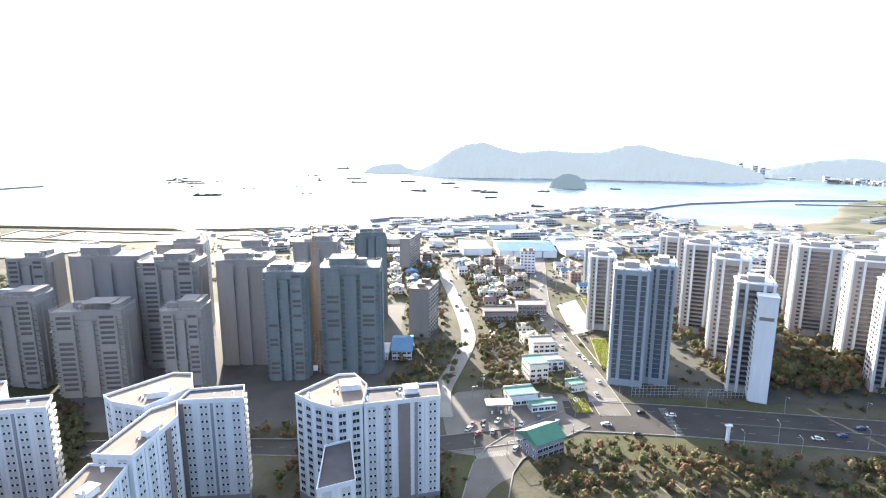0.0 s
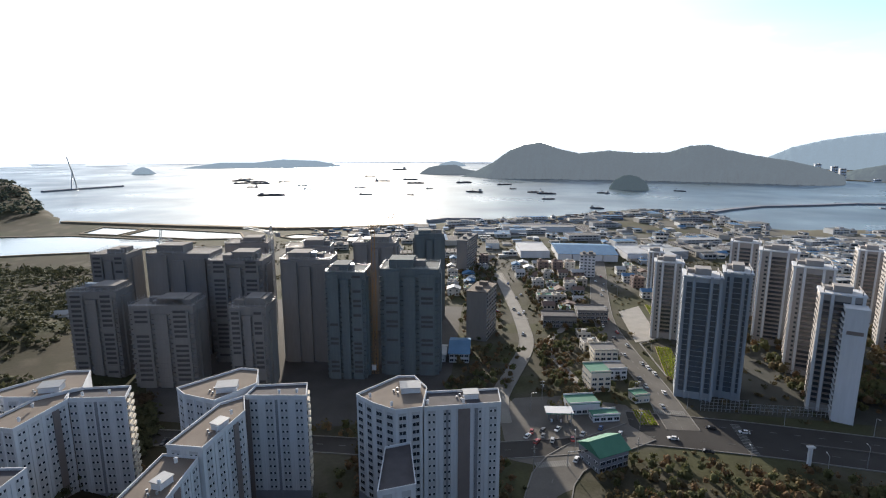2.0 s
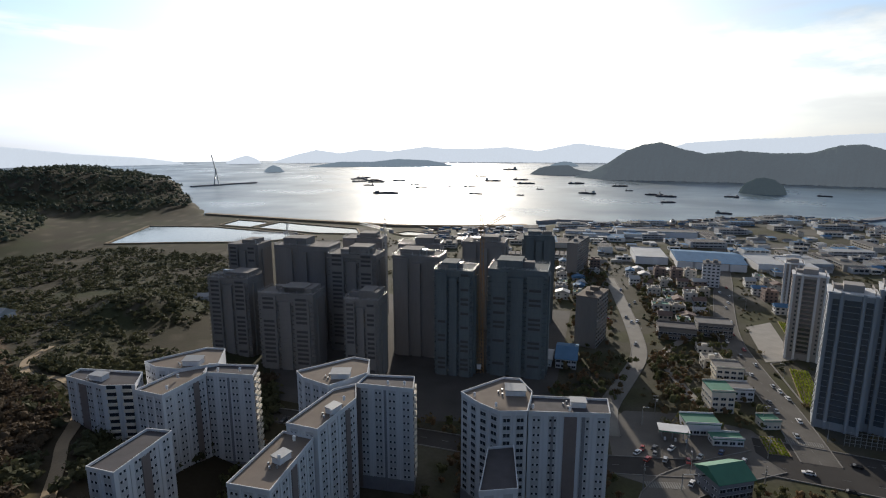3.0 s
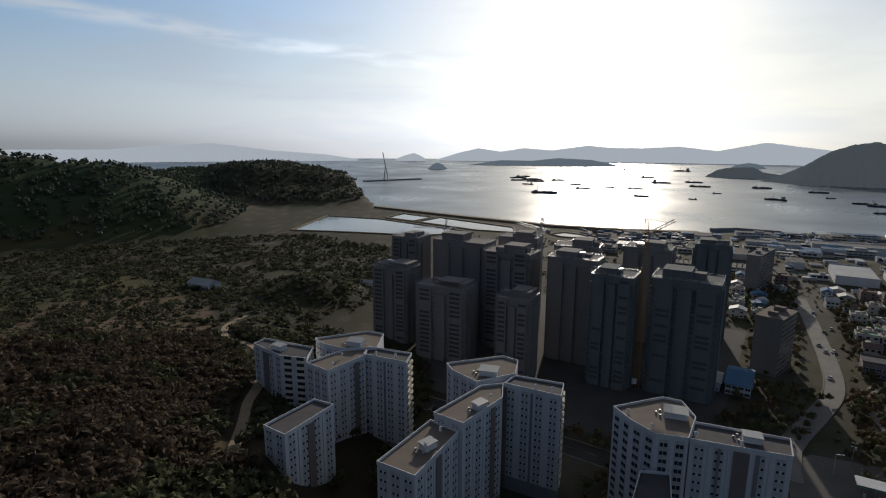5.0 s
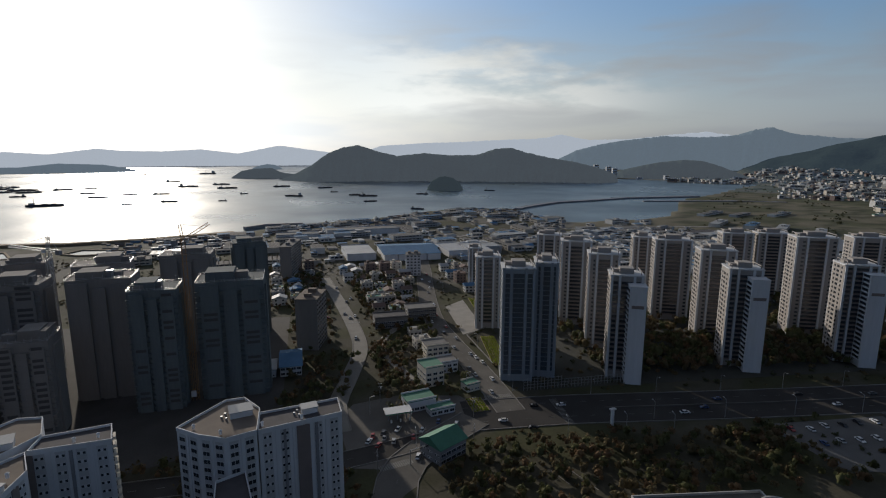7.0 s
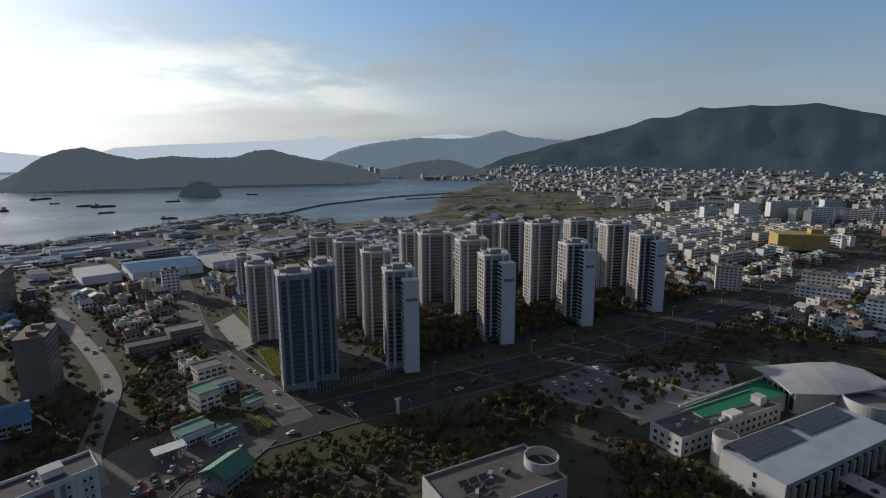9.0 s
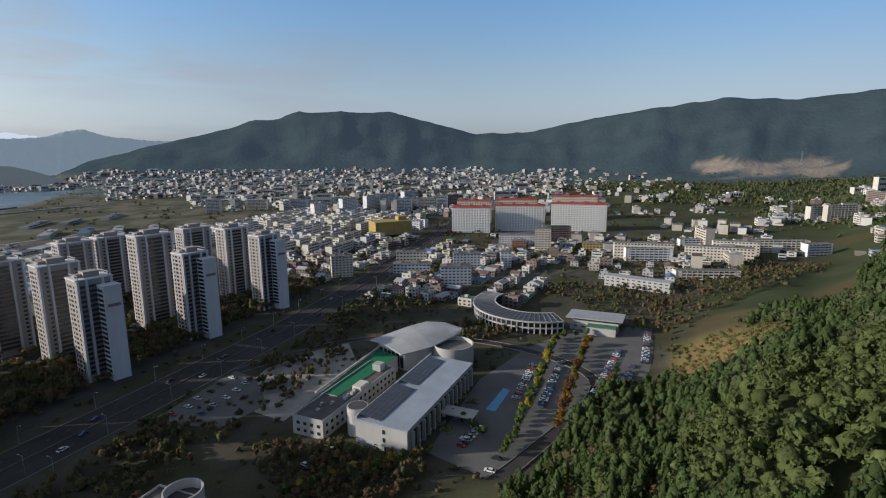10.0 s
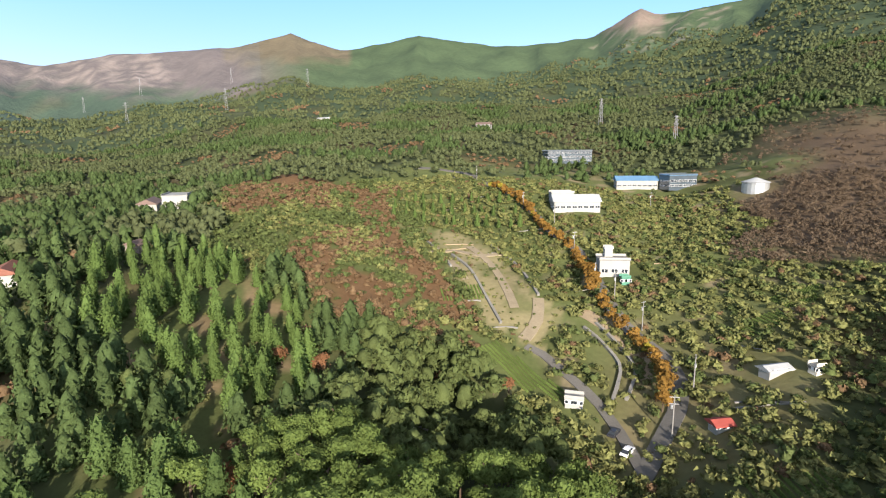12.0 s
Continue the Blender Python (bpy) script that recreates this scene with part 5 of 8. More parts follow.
# ---- slab flats and other blocks ----
def slab_block(x, y, w, d, h, turn, wall, roof, label, floors=None, bay=4.0, name="apartment_block", group="", balcony=True, z=0.0):
    t = thing(name, label, "apartment building", x, y, z, turn, group)
    Shape().box(0, 0, -1.5, w, d, h + 1.5).out("wall", wall, t)
    k = floors or int(h / 2.8)
    st = h / k
    band = Shape()
    n = max(2, int(w / bay))
    for i in range(n):
        band.box((i + 0.5) * w / n - w / 2, 0, 0, w / n * 0.56, 0.18, st * 0.4)
    bm = band.mesh("window_row", [M_glass])
    rl = Shape().box(0, -0.45, 0, w, 0.9, st * 0.3).mesh("balcony_rail", [wall])
    for f in range(k):
        hang("window_row", bm, t, m=Matrix.Translation((0, -d / 2 - 0.05, f * st + st * 0.38)))["kind"] = "stuff"
        if balcony and h > 25:
            hang("balcony_rail", rl, t, m=Matrix.Translation((0, -d / 2 - 0.05, f * st + 0.02)))
    r = Shape()
    r.box(0, 0, h, w + 0.6, d + 0.6, 0.5)
    if roof in (M_red_roof,):
        r.gable(0, 0, h + 0.5, w, d, 3.0)
        for i in range(int(w / 26) + 1):
            r.box(-w / 2 + (i + 0.5) * w / (int(w / 26) + 1), 0, h + 0.5, 4.5, d * 0.5, 4.6)
    else:
        r.box(w * 0.2, 0, h + 0.5, 4, d * 0.4, 2.6)
        r.box(-w * 0.25, 0, h + 0.5, 3, d * 0.35, 2.2)
    r.out("roof", roof, t)
    return t


RED = "red-roofed apartment slabs"
for x, y, w, h, turn in ((828, 176, 60, 39, 95), (858, 102, 78, 40, 97), (861, 10, 84, 44, 90)):
    slab_block(x + 6, y, w, 12, h, turn - 180, M_bright, M_red_roof, "long white apartment slab under a red roof", 15, 4.2, group=RED)
for x, y, w, h, turn in ((930, 190, 60, 40, 95), (945, 118, 70, 42, 96), (1000, 20, 80, 44, 90)):
    slab_block(x, y, w, 12, h, turn - 180, M_cream, M_red_roof, "long pale apartment slab behind, under a red roof", 15, 4.2, group=RED)
slab_block(660, -67, 66, 11, 21, -88, M_cream, M_roof_grey, "long pale five-storey apartment block", 6, 3.6)
slab_block(655, -147, 70, 11, 20, -96, M_cream, M_roof_grey, "long pale apartment block below the wooded hill", 6, 3.6)
slab_block(700, -175, 50, 11, 20, -96, M_cream, M_roof_grey, "apartment block with a blank white gable", 6, 3.6)
slab_block(507, 247, 22, 14, 22, -60, M_cream, M_roof_grey, "cream eight-storey apartment block by the highway", 8, 3.6)
slab_block(502, 122, 30, 14, 18, -75, M_white, M_roof_grey, "white six-storey block of flats", 6, 3.4)
slab_block(570, 126, 30, 13, 18, -75, M_white, M_roof_grey, "pale apartment block on a side street", 6, 3.4)
slab_block(590, 85, 12, 12, 17, -80, M_white, M_roof_grey, "narrow white apartment block", 6, 3.4)
slab_block(690, 52, 20, 13, 30, -85, M_cream, M_roof_grey, "cream ten-storey apartment block", 10, 3.4)
slab_block(720, 85, 56, 12, 17, -82, M_white, M_roof_grey, "white balconied block below the red roofs", 6, 3.6)
slab_block(695, -10, 24, 13, 13, -88, M_ochre, M_roof_grey, "yellow four-storey building by the side road", 4, 3.6)
slab_block(706, 84, 18, 12, 11, -84, M_brick, M_roof_grey, "orange brick building on a corner", 4, 3.4)
slab_block(75, 547, 15, 15, 22, -6, M_white, M_roof_grey, "white office block by the main street", 7, 3.5)
slab_block(-20, 357, 26, 14, 34, 78, M_concrete, M_roof_tan, "grey apartment slab with a blank gable", 12, 4.0, balcony=False)
slab_block(-50, 570, 50, 11, 33, 82, M_concrete, M_roof_grey, "grey apartment slab farther down the road", 12, 4.0, balcony=False)
slab_block(540, 180, 40, 14, 10, -76, M_white, M_roof_grey, "low white school building", 3, 4)
slab_block(600, 200, 36, 13, 11, -74, M_cream, M_roof_grey, "low cream building beside the highway", 3, 4)

mall = thing("department_store", "big windowless ochre-clad store", "shop building", 770, 290, 0, -50)
Shape().box(0, 0, 4, 58, 34, 20).out("cladding", M_ochre, mall)
Shape().box(0, 0, 0, 54, 30, 4).out("ground_floor", M_glass, mall)
Shape().box(18, 0, 24, 14, 14, 6).out("roof_house", M_ochre, mall)
Shape().box(-0.1, -17.1, 4, 0.6, 0.6, 20).out("joint", M_brown, mall)
# ---- civic centre: hall with solar roof, low block with green court, wave-roofed arena ----
hall = thing("civic_hall", "long white civic hall with solar panels on a sloping roof", "public building", 241, 78, 0, -8.5)
HL, HW = 80, 26
Shape().box(0, 0, 0, HL, HW, 11.8).out("wall", M_civic, hall)
r = Shape()
r.v = [(-HL / 2 - .5, -HW / 2 - .5, 11.8), (HL / 2 + .5, -HW / 2 - .5, 11.8), (HL / 2 + .5, HW / 2 + .5, 11.8), (-HL / 2 - .5, HW / 2 + .5, 11.8),
       (-HL / 2 - .5, -HW / 2 - .5, 12.3), (HL / 2 + .5, -HW / 2 - .5, 12.3), (HL / 2 + .5, HW / 2 + .5, 12.9), (-HL / 2 - .5, HW / 2 + .5, 12.9)]
r.f, r.m = [(0, 3, 2, 1), (4, 5, 6, 7), (0, 1, 5, 4), (1, 2, 6, 5), (2, 3, 7, 6), (3, 0, 4, 7)], [0] * 6
roof = r.out("roof", mat("bluish roof membrane", (0.33, 0.365, 0.42), 0.7, 0.2, 0.1, 1.2), hall)
panel = Shape().box(0, 0, 0, 3.7, 2.3, 0.12)
panel.beam((-1.85, 0, 0.13), (1.85, 0, 0.13), 0.05, 1)
pm = panel.mesh("solar_panel", [M_solar, M_steel])
for bank, x0, nx in ((0, -36, 9), (1, 3, 9)):
    for i in range(nx):
        for j in range(5):
            hang("solar_panel", pm, roof, m=Matrix.Translation((x0 + i * 3.85, 2.4 + bank * 1.0 + j * 2.25, 13.05 + j * 0.22)) @ Matrix.Rotation(0.1, 4, "X"))
Shape().box(0, HW / 2 - 0.4, 12.7, HL, 0.8, 1.4).out("parapet", M_civic, hall)
col = Shape().box(0, 0, 0, 1.0, 1.4, 10.2).mesh("column", [M_civic])
pane = Shape().box(0, 0, 0, 4.2, 0.2, 8.6).mesh("tall_window", [M_glass])
for i in range(14):
    hang("column", col, hall, m=Matrix.Translation((-HL / 2 + 4 + i * 5.6, -HW / 2 - 0.9, 0)))
    hang("tall_window", pane, hall, m=Matrix.Translation((-HL / 2 + 6.8 + i * 5.6, -HW / 2 - 0.05, 1.0)))
sm = Shape().box(0, 0, 0, 0.2, 1.3, 2.0).mesh("window", [M_glass])
for z in (4.4, 8.2):
    hang("window", sm, hall, m=Matrix.Translation((-HL / 2 - 0.05, -1.5, z)))
Shape().box(-HL / 2 - 0.6, -3, 3.1, 1.4, 5, 0.3).out("entrance_canopy", M_steel, hall)
Shape().box(-HL / 2 - 0.05, -3, 0.2, 0.2, 3, 2.6).out("door", M_glass, hall)
porch = Shape()
porch.box(-2, -HW / 2 - 9, 4.2, 9, 17, 0.7)
for q in (-1, 1):
    porch.box(-2 + q * 3.6, -HW / 2 - 16.5, 0, 0.9, 0.9, 4.2)
porch.out("porch", M_civic, hall)
Shape().cyl(-30, HW / 2 + 5, 0, 5, 5, 13.5, 24).out("stair_drum", M_civic, hall)
Shape().cyl(-30, HW / 2 + 5, 13.5, 4.4, 4.4, 0.1, 24).out("drum_top", M_roof_dark, hall)

low = thing("civic_block", "low white civic block with rooftop plant and parapet", "public building", 206, 118, 0, -8.5)
Shape().box(33, 3, 0, 70, 17, 8.5).out("wall", M_civic, low)
Shape().box(33, 3, 8.5, 69, 16, 0.1).out("roof", M_roof_old, low)
for q in (-1, 1):
    Shape().box(33, 3 + q * 8.4, 8.5, 70, 0.4, 1.1).out("parapet", M_civic, low)
Shape().box(-1.9, 3, 8.5, 0.4, 17, 1.1).out("parapet", M_civic, low)
wn_ = Shape().box(0, 0, 0, 1.7, 0.15, 1.5).mesh("window", [M_glass])
for i in range(16):
    for z in (1.8, 5.4):
        hang("window", wn_, low, m=Matrix.Translation((1 + i * 4.2, -5.55, z)))
for i in range(4):
    for z in (1.8, 5.4):
        hang("window", wn_, low, m=Matrix.Translation((-2.05, -3 + i * 3.8, z)) @ Matrix.Rotation(radians(90), 4, "Z"))
for i, (x, y) in enumerate(((22, -2), (25, -1.5), (28, -2.2), (31, -1.6), (12, 5), (15, 1), (6, 3))):
    Shape().box(0, 0, 0, 1.8, 1.5, 1.5).out("air_unit", M_civic if i < 4 else M_steel, low).matrix_local = Matrix.Translation((x, y, 8.6))
Shape().box(60, 1, 8.5, 5, 5, 4.2).out("stair_head", M_civic, low)
Shape().box(36, -2, 8.5, 8, 5, 2.6).out("plant_room", M_cream, low)

court = tagged(Shape().prism([(231, 128), (229, 118), (286, 106), (294, 121)], 0, 9.0, top=1).out("sports_court", [M_civic, M_court]), "green-coated rooftop sports court behind a low wall", "sports court")
cw = Shape()
for a, b in zip([(229, 130), (296, 122)], [(296, 122), (300, 123)]):
    cw.beam((*a, 9.6), (*b, 9.6), 1.0)
cw.out("court_wall", M_civic, court)

arena = thing("arena", "hall with a curved pale metal wave roof", "public building", 300, 99, 0, -8.5)
flat_arena = pose(300, 99, 0, 0, 0, -8.5).inverted()
UPPER = ((299, 129, 12.8), (306, 119, 15.6), (316, 109, 17.8), (326, 100, 18.5), (330, 88, 17.6), (324, 74, 16.2))
LOWER = ((281, 102, 12.4), (287, 94, 13.4), (294, 87, 14.0), (302, 83, 14.5), (310, 79, 15.0), (317, 75, 15.6))
s, nx, ny = Shape(), 20, 8
for k in (0, 1):
    for i in range(nx + 1):
        q = [[float(np.interp(i / nx * 5, range(6), [p[a] for p in edge])) for a in range(3)] for edge in (UPPER, LOWER)]
        for j in range(ny + 1):
            v = j / ny
            s.v.append((q[0][0] * (1 - v) + q[1][0] * v, q[0][1] * (1 - v) + q[1][1] * v, q[0][2] * (1 - v) + q[1][2] * v + 1.4 * math.sin(math.pi * v) - 0.8 * k))
n = (nx + 1) * (ny + 1)
for i in range(nx):
    for j in range(ny):
        a = i * (ny + 1) + j
        s.f += [(a, a + 1, a + ny + 2, a + ny + 1), (n + a, n + a + ny + 1, n + a + ny + 2, n + a + 1)]
        s.m += [0, 0]
rim = [i * (ny + 1) for i in range(nx + 1)] + [nx * (ny + 1) + j for j in range(1, ny + 1)] + [i * (ny + 1) + ny for i in range(nx - 1, -1, -1)] + [j for j in range(ny - 1, 0, -1)]
for a, b in zip(rim, rim[1:] + rim[:1]):
    s.f.append((b, a, n + a, n + b))
    s.m.append(0)
hang("wave_roof", s.mesh("wave_roof", [M_sheet]), arena, m=flat_arena)
body = Shape()
poly_ = [(297, 122), (310, 110), (322, 98), (321, 80), (297, 88), (286, 102)]
body.prism(poly_, 0, 12.0)
hang("wall", body.mesh("wall", [M_civic]), arena, m=flat_arena)
for i in range(6):
    f = (i + 0.5) / 6
    w = Shape().box(286 + 11 * f - 0.15, 102 + 20 * f + 0.1, 1.5, 0.3, 2.6, 8.5, radians(-29))
    hang("tall_window", w.mesh("tall_window", [M_glass]), arena, m=flat_arena)

drum = thing("rotunda", "white round drum building with an open top", "public building", 303, 76, 0)
def tube(r_out, r_in, z0, z1, n=48):
    s = Shape()
    for i in range(n):
        a, b = 2 * math.pi * i / n, 2 * math.pi * (i + 1) / n
        p = lambda r, t, z: (r * math.cos(t), r * math.sin(t), z)
        s.face([p(r_out, a, z0), p(r_out, b, z0), p(r_out, b, z1), p(r_out, a, z1)])
        s.face([p(r_in, b, z0), p(r_in, a, z0), p(r_in, a, z1), p(r_in, b, z1)])
        s.face([p(r_out, a, z1), p(r_out, b, z1), p(r_in, b, z1), p(r_in, a, z1)])
        s.face([p(r_out, b, z0), p(r_out, a, z0), p(r_in, a, z0), p(r_in, b, z0)])
    return s
tube(12.5, 11.8, 0, 14).out("wall", M_civic, drum)
Shape().cyl(0, 0, 11, 11.8, 11.8, 0.6, 40).out("deck", M_roof_grey, drum)

ringb = thing("library", "flat-roofed building with a white ring tower on its roof", "public building", 116, 134, 0, -7)
Shape().box(0, 0, 0, 46, 26, 13).out("wall", M_civic, ringb)
Shape().box(0, 0, 13, 45.2, 25.2, 0.12).out("roof", M_roof_old, ringb)
for q in (-1, 1):
    Shape().box(0, q * 12.8, 13, 46, 0.4, 1.0).out("parapet", M_civic, ringb)
    Shape().box(q * 22.8, 0, 13, 0.4, 25.2, 1.0).out("parapet", M_civic, ringb)
t = tube(6.6, 6.1, 12, 17)
t.out("ring_tower", M_civic, ringb).matrix_local = Matrix.Translation((20.5, -1.0, 0))
Shape().cyl(20.5, -1.0, 13.2, 6.0, 6.0, 0.4, 24).out("ring_floor", M_roof_dark, ringb)
rng = random.Random(5)
for i in range(12):
    Shape().box(0, 0, 0, rng.uniform(1.2, 3), rng.uniform(0.8, 2), rng.uniform(0.6, 1.6)).out("roof_plant", rng.choice([M_steel, M_roof_dark, M_civic]), ringb).matrix_local = Matrix.Translation((rng.uniform(-16, 9), rng.uniform(-8, 6), 13.1)) @ Matrix.Rotation(rng.uniform(0, 1), 4, "Z")
for i in range(6):
    p = Shape()
    p.v = [(-1.8, -1, 0.2), (1.8, -1, 0.2), (1.8, 1, 1.4), (-1.8, 1, 1.4), (-1.8, -1, 0.1), (1.8, -1, 0.1), (1.8, 1, 1.3), (-1.8, 1, 1.3)]
    p.f, p.m = [(0, 1, 2, 3), (7, 6, 5, 4), (0, 4, 5, 1), (1, 5, 6, 2), (2, 6, 7, 3), (3, 7, 4, 0)], [0] * 6
    p.out("solar_panel", M_solar, ringb).matrix_local = Matrix.Translation((-12 + 4.2 * (i % 3), -2 + 4 * (i // 3), 13.2))
for i in range(9):
    hang("window", WINDOW_WIDE, ringb, m=Matrix.Translation((-18 + i * 4.4, -13.1, 8)))
    hang("window", WINDOW_WIDE, ringb, m=Matrix.Translation((-18 + i * 4.4, -13.1, 3.5)))

cres = thing("crescent_hall", "crescent-shaped hall with ribbed dark roof and white arcade", "public building", 420, 36, 0)
s, N = Shape(), 30
a0, a1 = radians(62), radians(208)
RO, RI = 50, 33
def cpt(r, k, z):
    t = a0 + (a1 - a0) * k / N
    return (r * math.cos(t), r * math.sin(t), z)
roofs, wall, arcade = Shape(), Shape(), Shape()
for k in range(N):
    for z0, z1 in ((9.0, 9.8),):
        roofs.face([cpt(RO, k, 9.2), cpt(RO, k + 1, 9.2), cpt(RI, k + 1, 10.4), cpt(RI, k, 10.4)][::-1])
        roofs.face([cpt(RO, k, 8.6), cpt(RO, k + 1, 8.6), cpt(RO, k + 1, 9.2), cpt(RO, k, 9.2)])
        roofs.face([cpt(RI, k + 1, 8.6), cpt(RI, k, 8.6), cpt(RI, k, 10.4), cpt(RI, k + 1, 10.4)])
    wall.face([cpt(RO - 3, k, 0), cpt(RO - 3, k + 1, 0), cpt(RO - 3, k + 1, 8.7), cpt(RO - 3, k, 8.7)])
    wall.face([cpt(RI + 1, k + 1, 0), cpt(RI + 1, k, 0), cpt(RI + 1, k, 10), cpt(RI + 1, k + 1, 10)])
roofs.out("roof", mat("dark ribbed roof", (0.075, 0.078, 0.088), 0.5, 0.15, 0.2, 2, metal=0.2), cres)
wall.out("wall", M_glass, cres)
for k in range(N + 1):
    p = Shape()
    p.beam(cpt(RO - 0.5, k, 0), cpt(RO - 0.5, k, 8.7), 0.9)
    p.out("column", M_civic, cres)
    q = Shape()
    q.beam(cpt(RO, k, 9.35), cpt(RI, k, 10.55), 0.35)
    q.out("roof_rib", M_base, cres)
for rr, z, nm in ((RO + 0.3, 8.9, "cornice"), (RI - 0.2, 10.3, "inner_cornice"), (RO - 0.5, 4.2, "balcony_edge")):
    e = Shape()
    for k in range(N):
        e.beam(cpt(rr, k, z), cpt(rr, k + 1, z), 1.0)
    e.out(nm, M_civic, cres)

gym = thing("gymnasium", "white hall under a broad grey metal roof", "public building", 398, -10, 0, 82)
Shape().box(0, 0, 0, 34, 24, 7).out("wall", M_civic, gym)
s = Shape()
s.v = [(-20, -15, 7.2), (20, -15, 7.2), (20, 14, 9.4), (-20, 14, 9.4), (-20, -15, 6.7), (20, -15, 6.7), (20, 14, 8.9), (-20, 14, 8.9)]
s.f, s.m = [(0, 1, 2, 3), (7, 6, 5, 4), (0, 4, 5, 1), (1, 5, 6, 2), (2, 6, 7, 3), (3, 7, 4, 0)], [0] * 6
s.out("roof", M_sheet, gym)
Shape().box(-6, 16, 0, 20, 9, 5.5).out("annex", M_civic, gym)
Shape().box(-6, 16, 5.5, 20, 9, 0.3).out("annex_roof", M_green_roof, gym)
for i in range(6):
    hang("window", WINDOW_WIDE, gym, m=Matrix.Translation((-14 + i * 5.4, 12.1, 2)) @ Matrix.Rotation(math.pi, 4, "Z"))

lib2 = thing("school_building", "white school building below the hill", "public building", 520, -50, 0, 68)
Shape().box(0, 0, 0, 60, 12, 10).out("wall", M_civic, lib2)
Shape().box(0, 0, 10, 60.5, 12.5, 0.4).out("roof", M_sheet, lib2)
for i in range(12):
    for z in (1.5, 4.8, 8.0 - 0.2):
        hang("window", WINDOW_WIDE, lib2, m=Matrix.Translation((-27 + i * 4.9, 6.1, z)) @ Matrix.Rotation(math.pi, 4, "Z"))


# ---- forecourt buildings at the crossing ----
def small_house(x, y, w, d, h, turn, wall, roof, label, pitched=False, name="house"):
    t = thing(name, label, "house", x, y, land(x, y), turn)
    Shape().box(0, 0, -1.5, w, d, h + 1.5).out("wall", wall, t)
    if pitched:
        Shape().gable(0, 0, h, w, d, min(w, d) * 0.28, over=0.7).out("roof", roof, t)
    else:
        Shape().box(0, 0, h, w + 0.5, d + 0.5, 0.35).out("roof", roof, t)
        for q in (-1, 1):
            Shape().box(0, q * d / 2, h + 0.35, w + 0.5, 0.25, 0.8).out("parapet", wall, t)
    if name == "warehouse":
        return t
    for i in range(max(2, int(w / 3))):
        for f in range(max(1, int(h / 2.9))):
            hang("window", WINDOW_WIDE if w > 9 else WINDOW, t, m=Matrix.Translation((-w / 2 + (i + 0.5) * w / max(2, int(w / 3)), -d / 2 - 0.06, 0.9 + f * 2.9)))
    for i in range(max(1, int(d / 4))):
        for f in range(max(1, int(h / 2.9))):
            hang("window", WINDOW, t, m=Matrix.Translation((-w / 2 - 0.06, -d / 2 + (i + 0.5) * d / max(1, int(d / 4)), 0.9 + f * 2.9)) @ Matrix.Rotation(-math.pi / 2, 4, "Z"))
    return t


small_house(37, 254, 15, 10, 5.5, 14, M_white, M_green_roof, "low shop with a green flat roof and parapet")
small_house(47, 246, 13, 6, 3.2, 14, M_white, M_green_roof, "single-storey annex under a green roof")
gh = small_house(41, 209, 15, 13, 7.5, 32, M_base, M_green_roof, "dark grey house with a hipped green roof", True)
small_house(48, 282, 11, 13, 11, 14, M_cream, M_green_roof, "three-storey house with green roof terrace")
small_house(60, 297, 11, 10, 6.5, 12, M_white, M_roof_grey, "white two-storey house with flat roof")
small_house(68, 269, 8, 7, 4, 20, M_cream, M_green_roof, "small house with a green roof")
small_house(57, 318, 14, 12, 9.5, 8, M_cream, M_roof_grey, "cream three-storey house on the main street")
small_house(-31, 318, 12, 27, 6, 4, M_white, M_blue_roof, "long shed with a blue sheet roof", True, "shed")
small_house(-43, 312, 8, 16, 5, 4, M_white, M_sheet, "pale shed beside the blue roof", True, "shed")
small_house(60, 400, 22, 16, 9, 4, M_concrete, M_roof_grey, "unfinished concrete frame building", False, "building")
small_house(35, 385, 24, 14, 8, 4, M_concrete, M_roof_dark, "grey building with stacked dark balconies", False, "building")
canopy = thing("canopy", "open forecourt canopy on posts", "canopy", 25, 241, 0, 6)
Shape().box(0, 0, 5.2, 13, 7, 0.7).out("roof", M_white, canopy)
Shape().box(0, -3.5, 5.3, 13.2, 0.25, 0.5).out("fascia", M_green_roof, canopy)
for q in (-4.5, 0, 4.5):
    Shape().box(q, 1, 0, 0.5, 0.5, 5.2).out("post", M_base, canopy)
    Shape().box(q + 1, -1.2, 0, 0.8, 0.6, 1.6).out("pump", M_white, canopy)
for x, y, w, d, turn in ((97, 322, 10, 52, -6), (112, 418, 8, 55, -3), (67, 250, 9, 15, 4)):
    f = thing("crop_field", "strip of yellow-green crop rows", "field", x, y, 0.1, turn, kind="stuff")
    Shape().box(0, 0, -0.3, w, d, 0.5).out("soil", M_soil, f)
    rng = np.random.RandomState(int(x))
    row = Shape()
    for i in range(int(w / 1.4)):
        for k in range(int(d / 0.8)):
            q = Vector((-w / 2 + 0.7 + i * 1.4 + rng.uniform(-.2, .2), -d / 2 + k * 0.8, 0.2))
            a = rng.uniform(0, 3.1)
            c, sn = math.cos(a) * 0.55, math.sin(a) * 0.55
            row.face([(q.x - c, q.y - sn, q.z), (q.x + c, q.y + sn, q.z), (q.x + c * .8, q.y + sn * .8, q.z + 0.7), (q.x - c * .8, q.y - sn * .8, q.z + 0.75)])
    row.out("crop_rows", M_crop, f)
wall_ = Shape()
wall_.beam((90, 296, 0.8), (86, 352, 0.8), 0.6)
wall_.beam((86, 352, 0.8), (104, 366, 0.8), 0.6)
tagged(wall_.out("retaining_wall", M_kerb), "low concrete retaining wall along the crops", "wall", kind="structure")


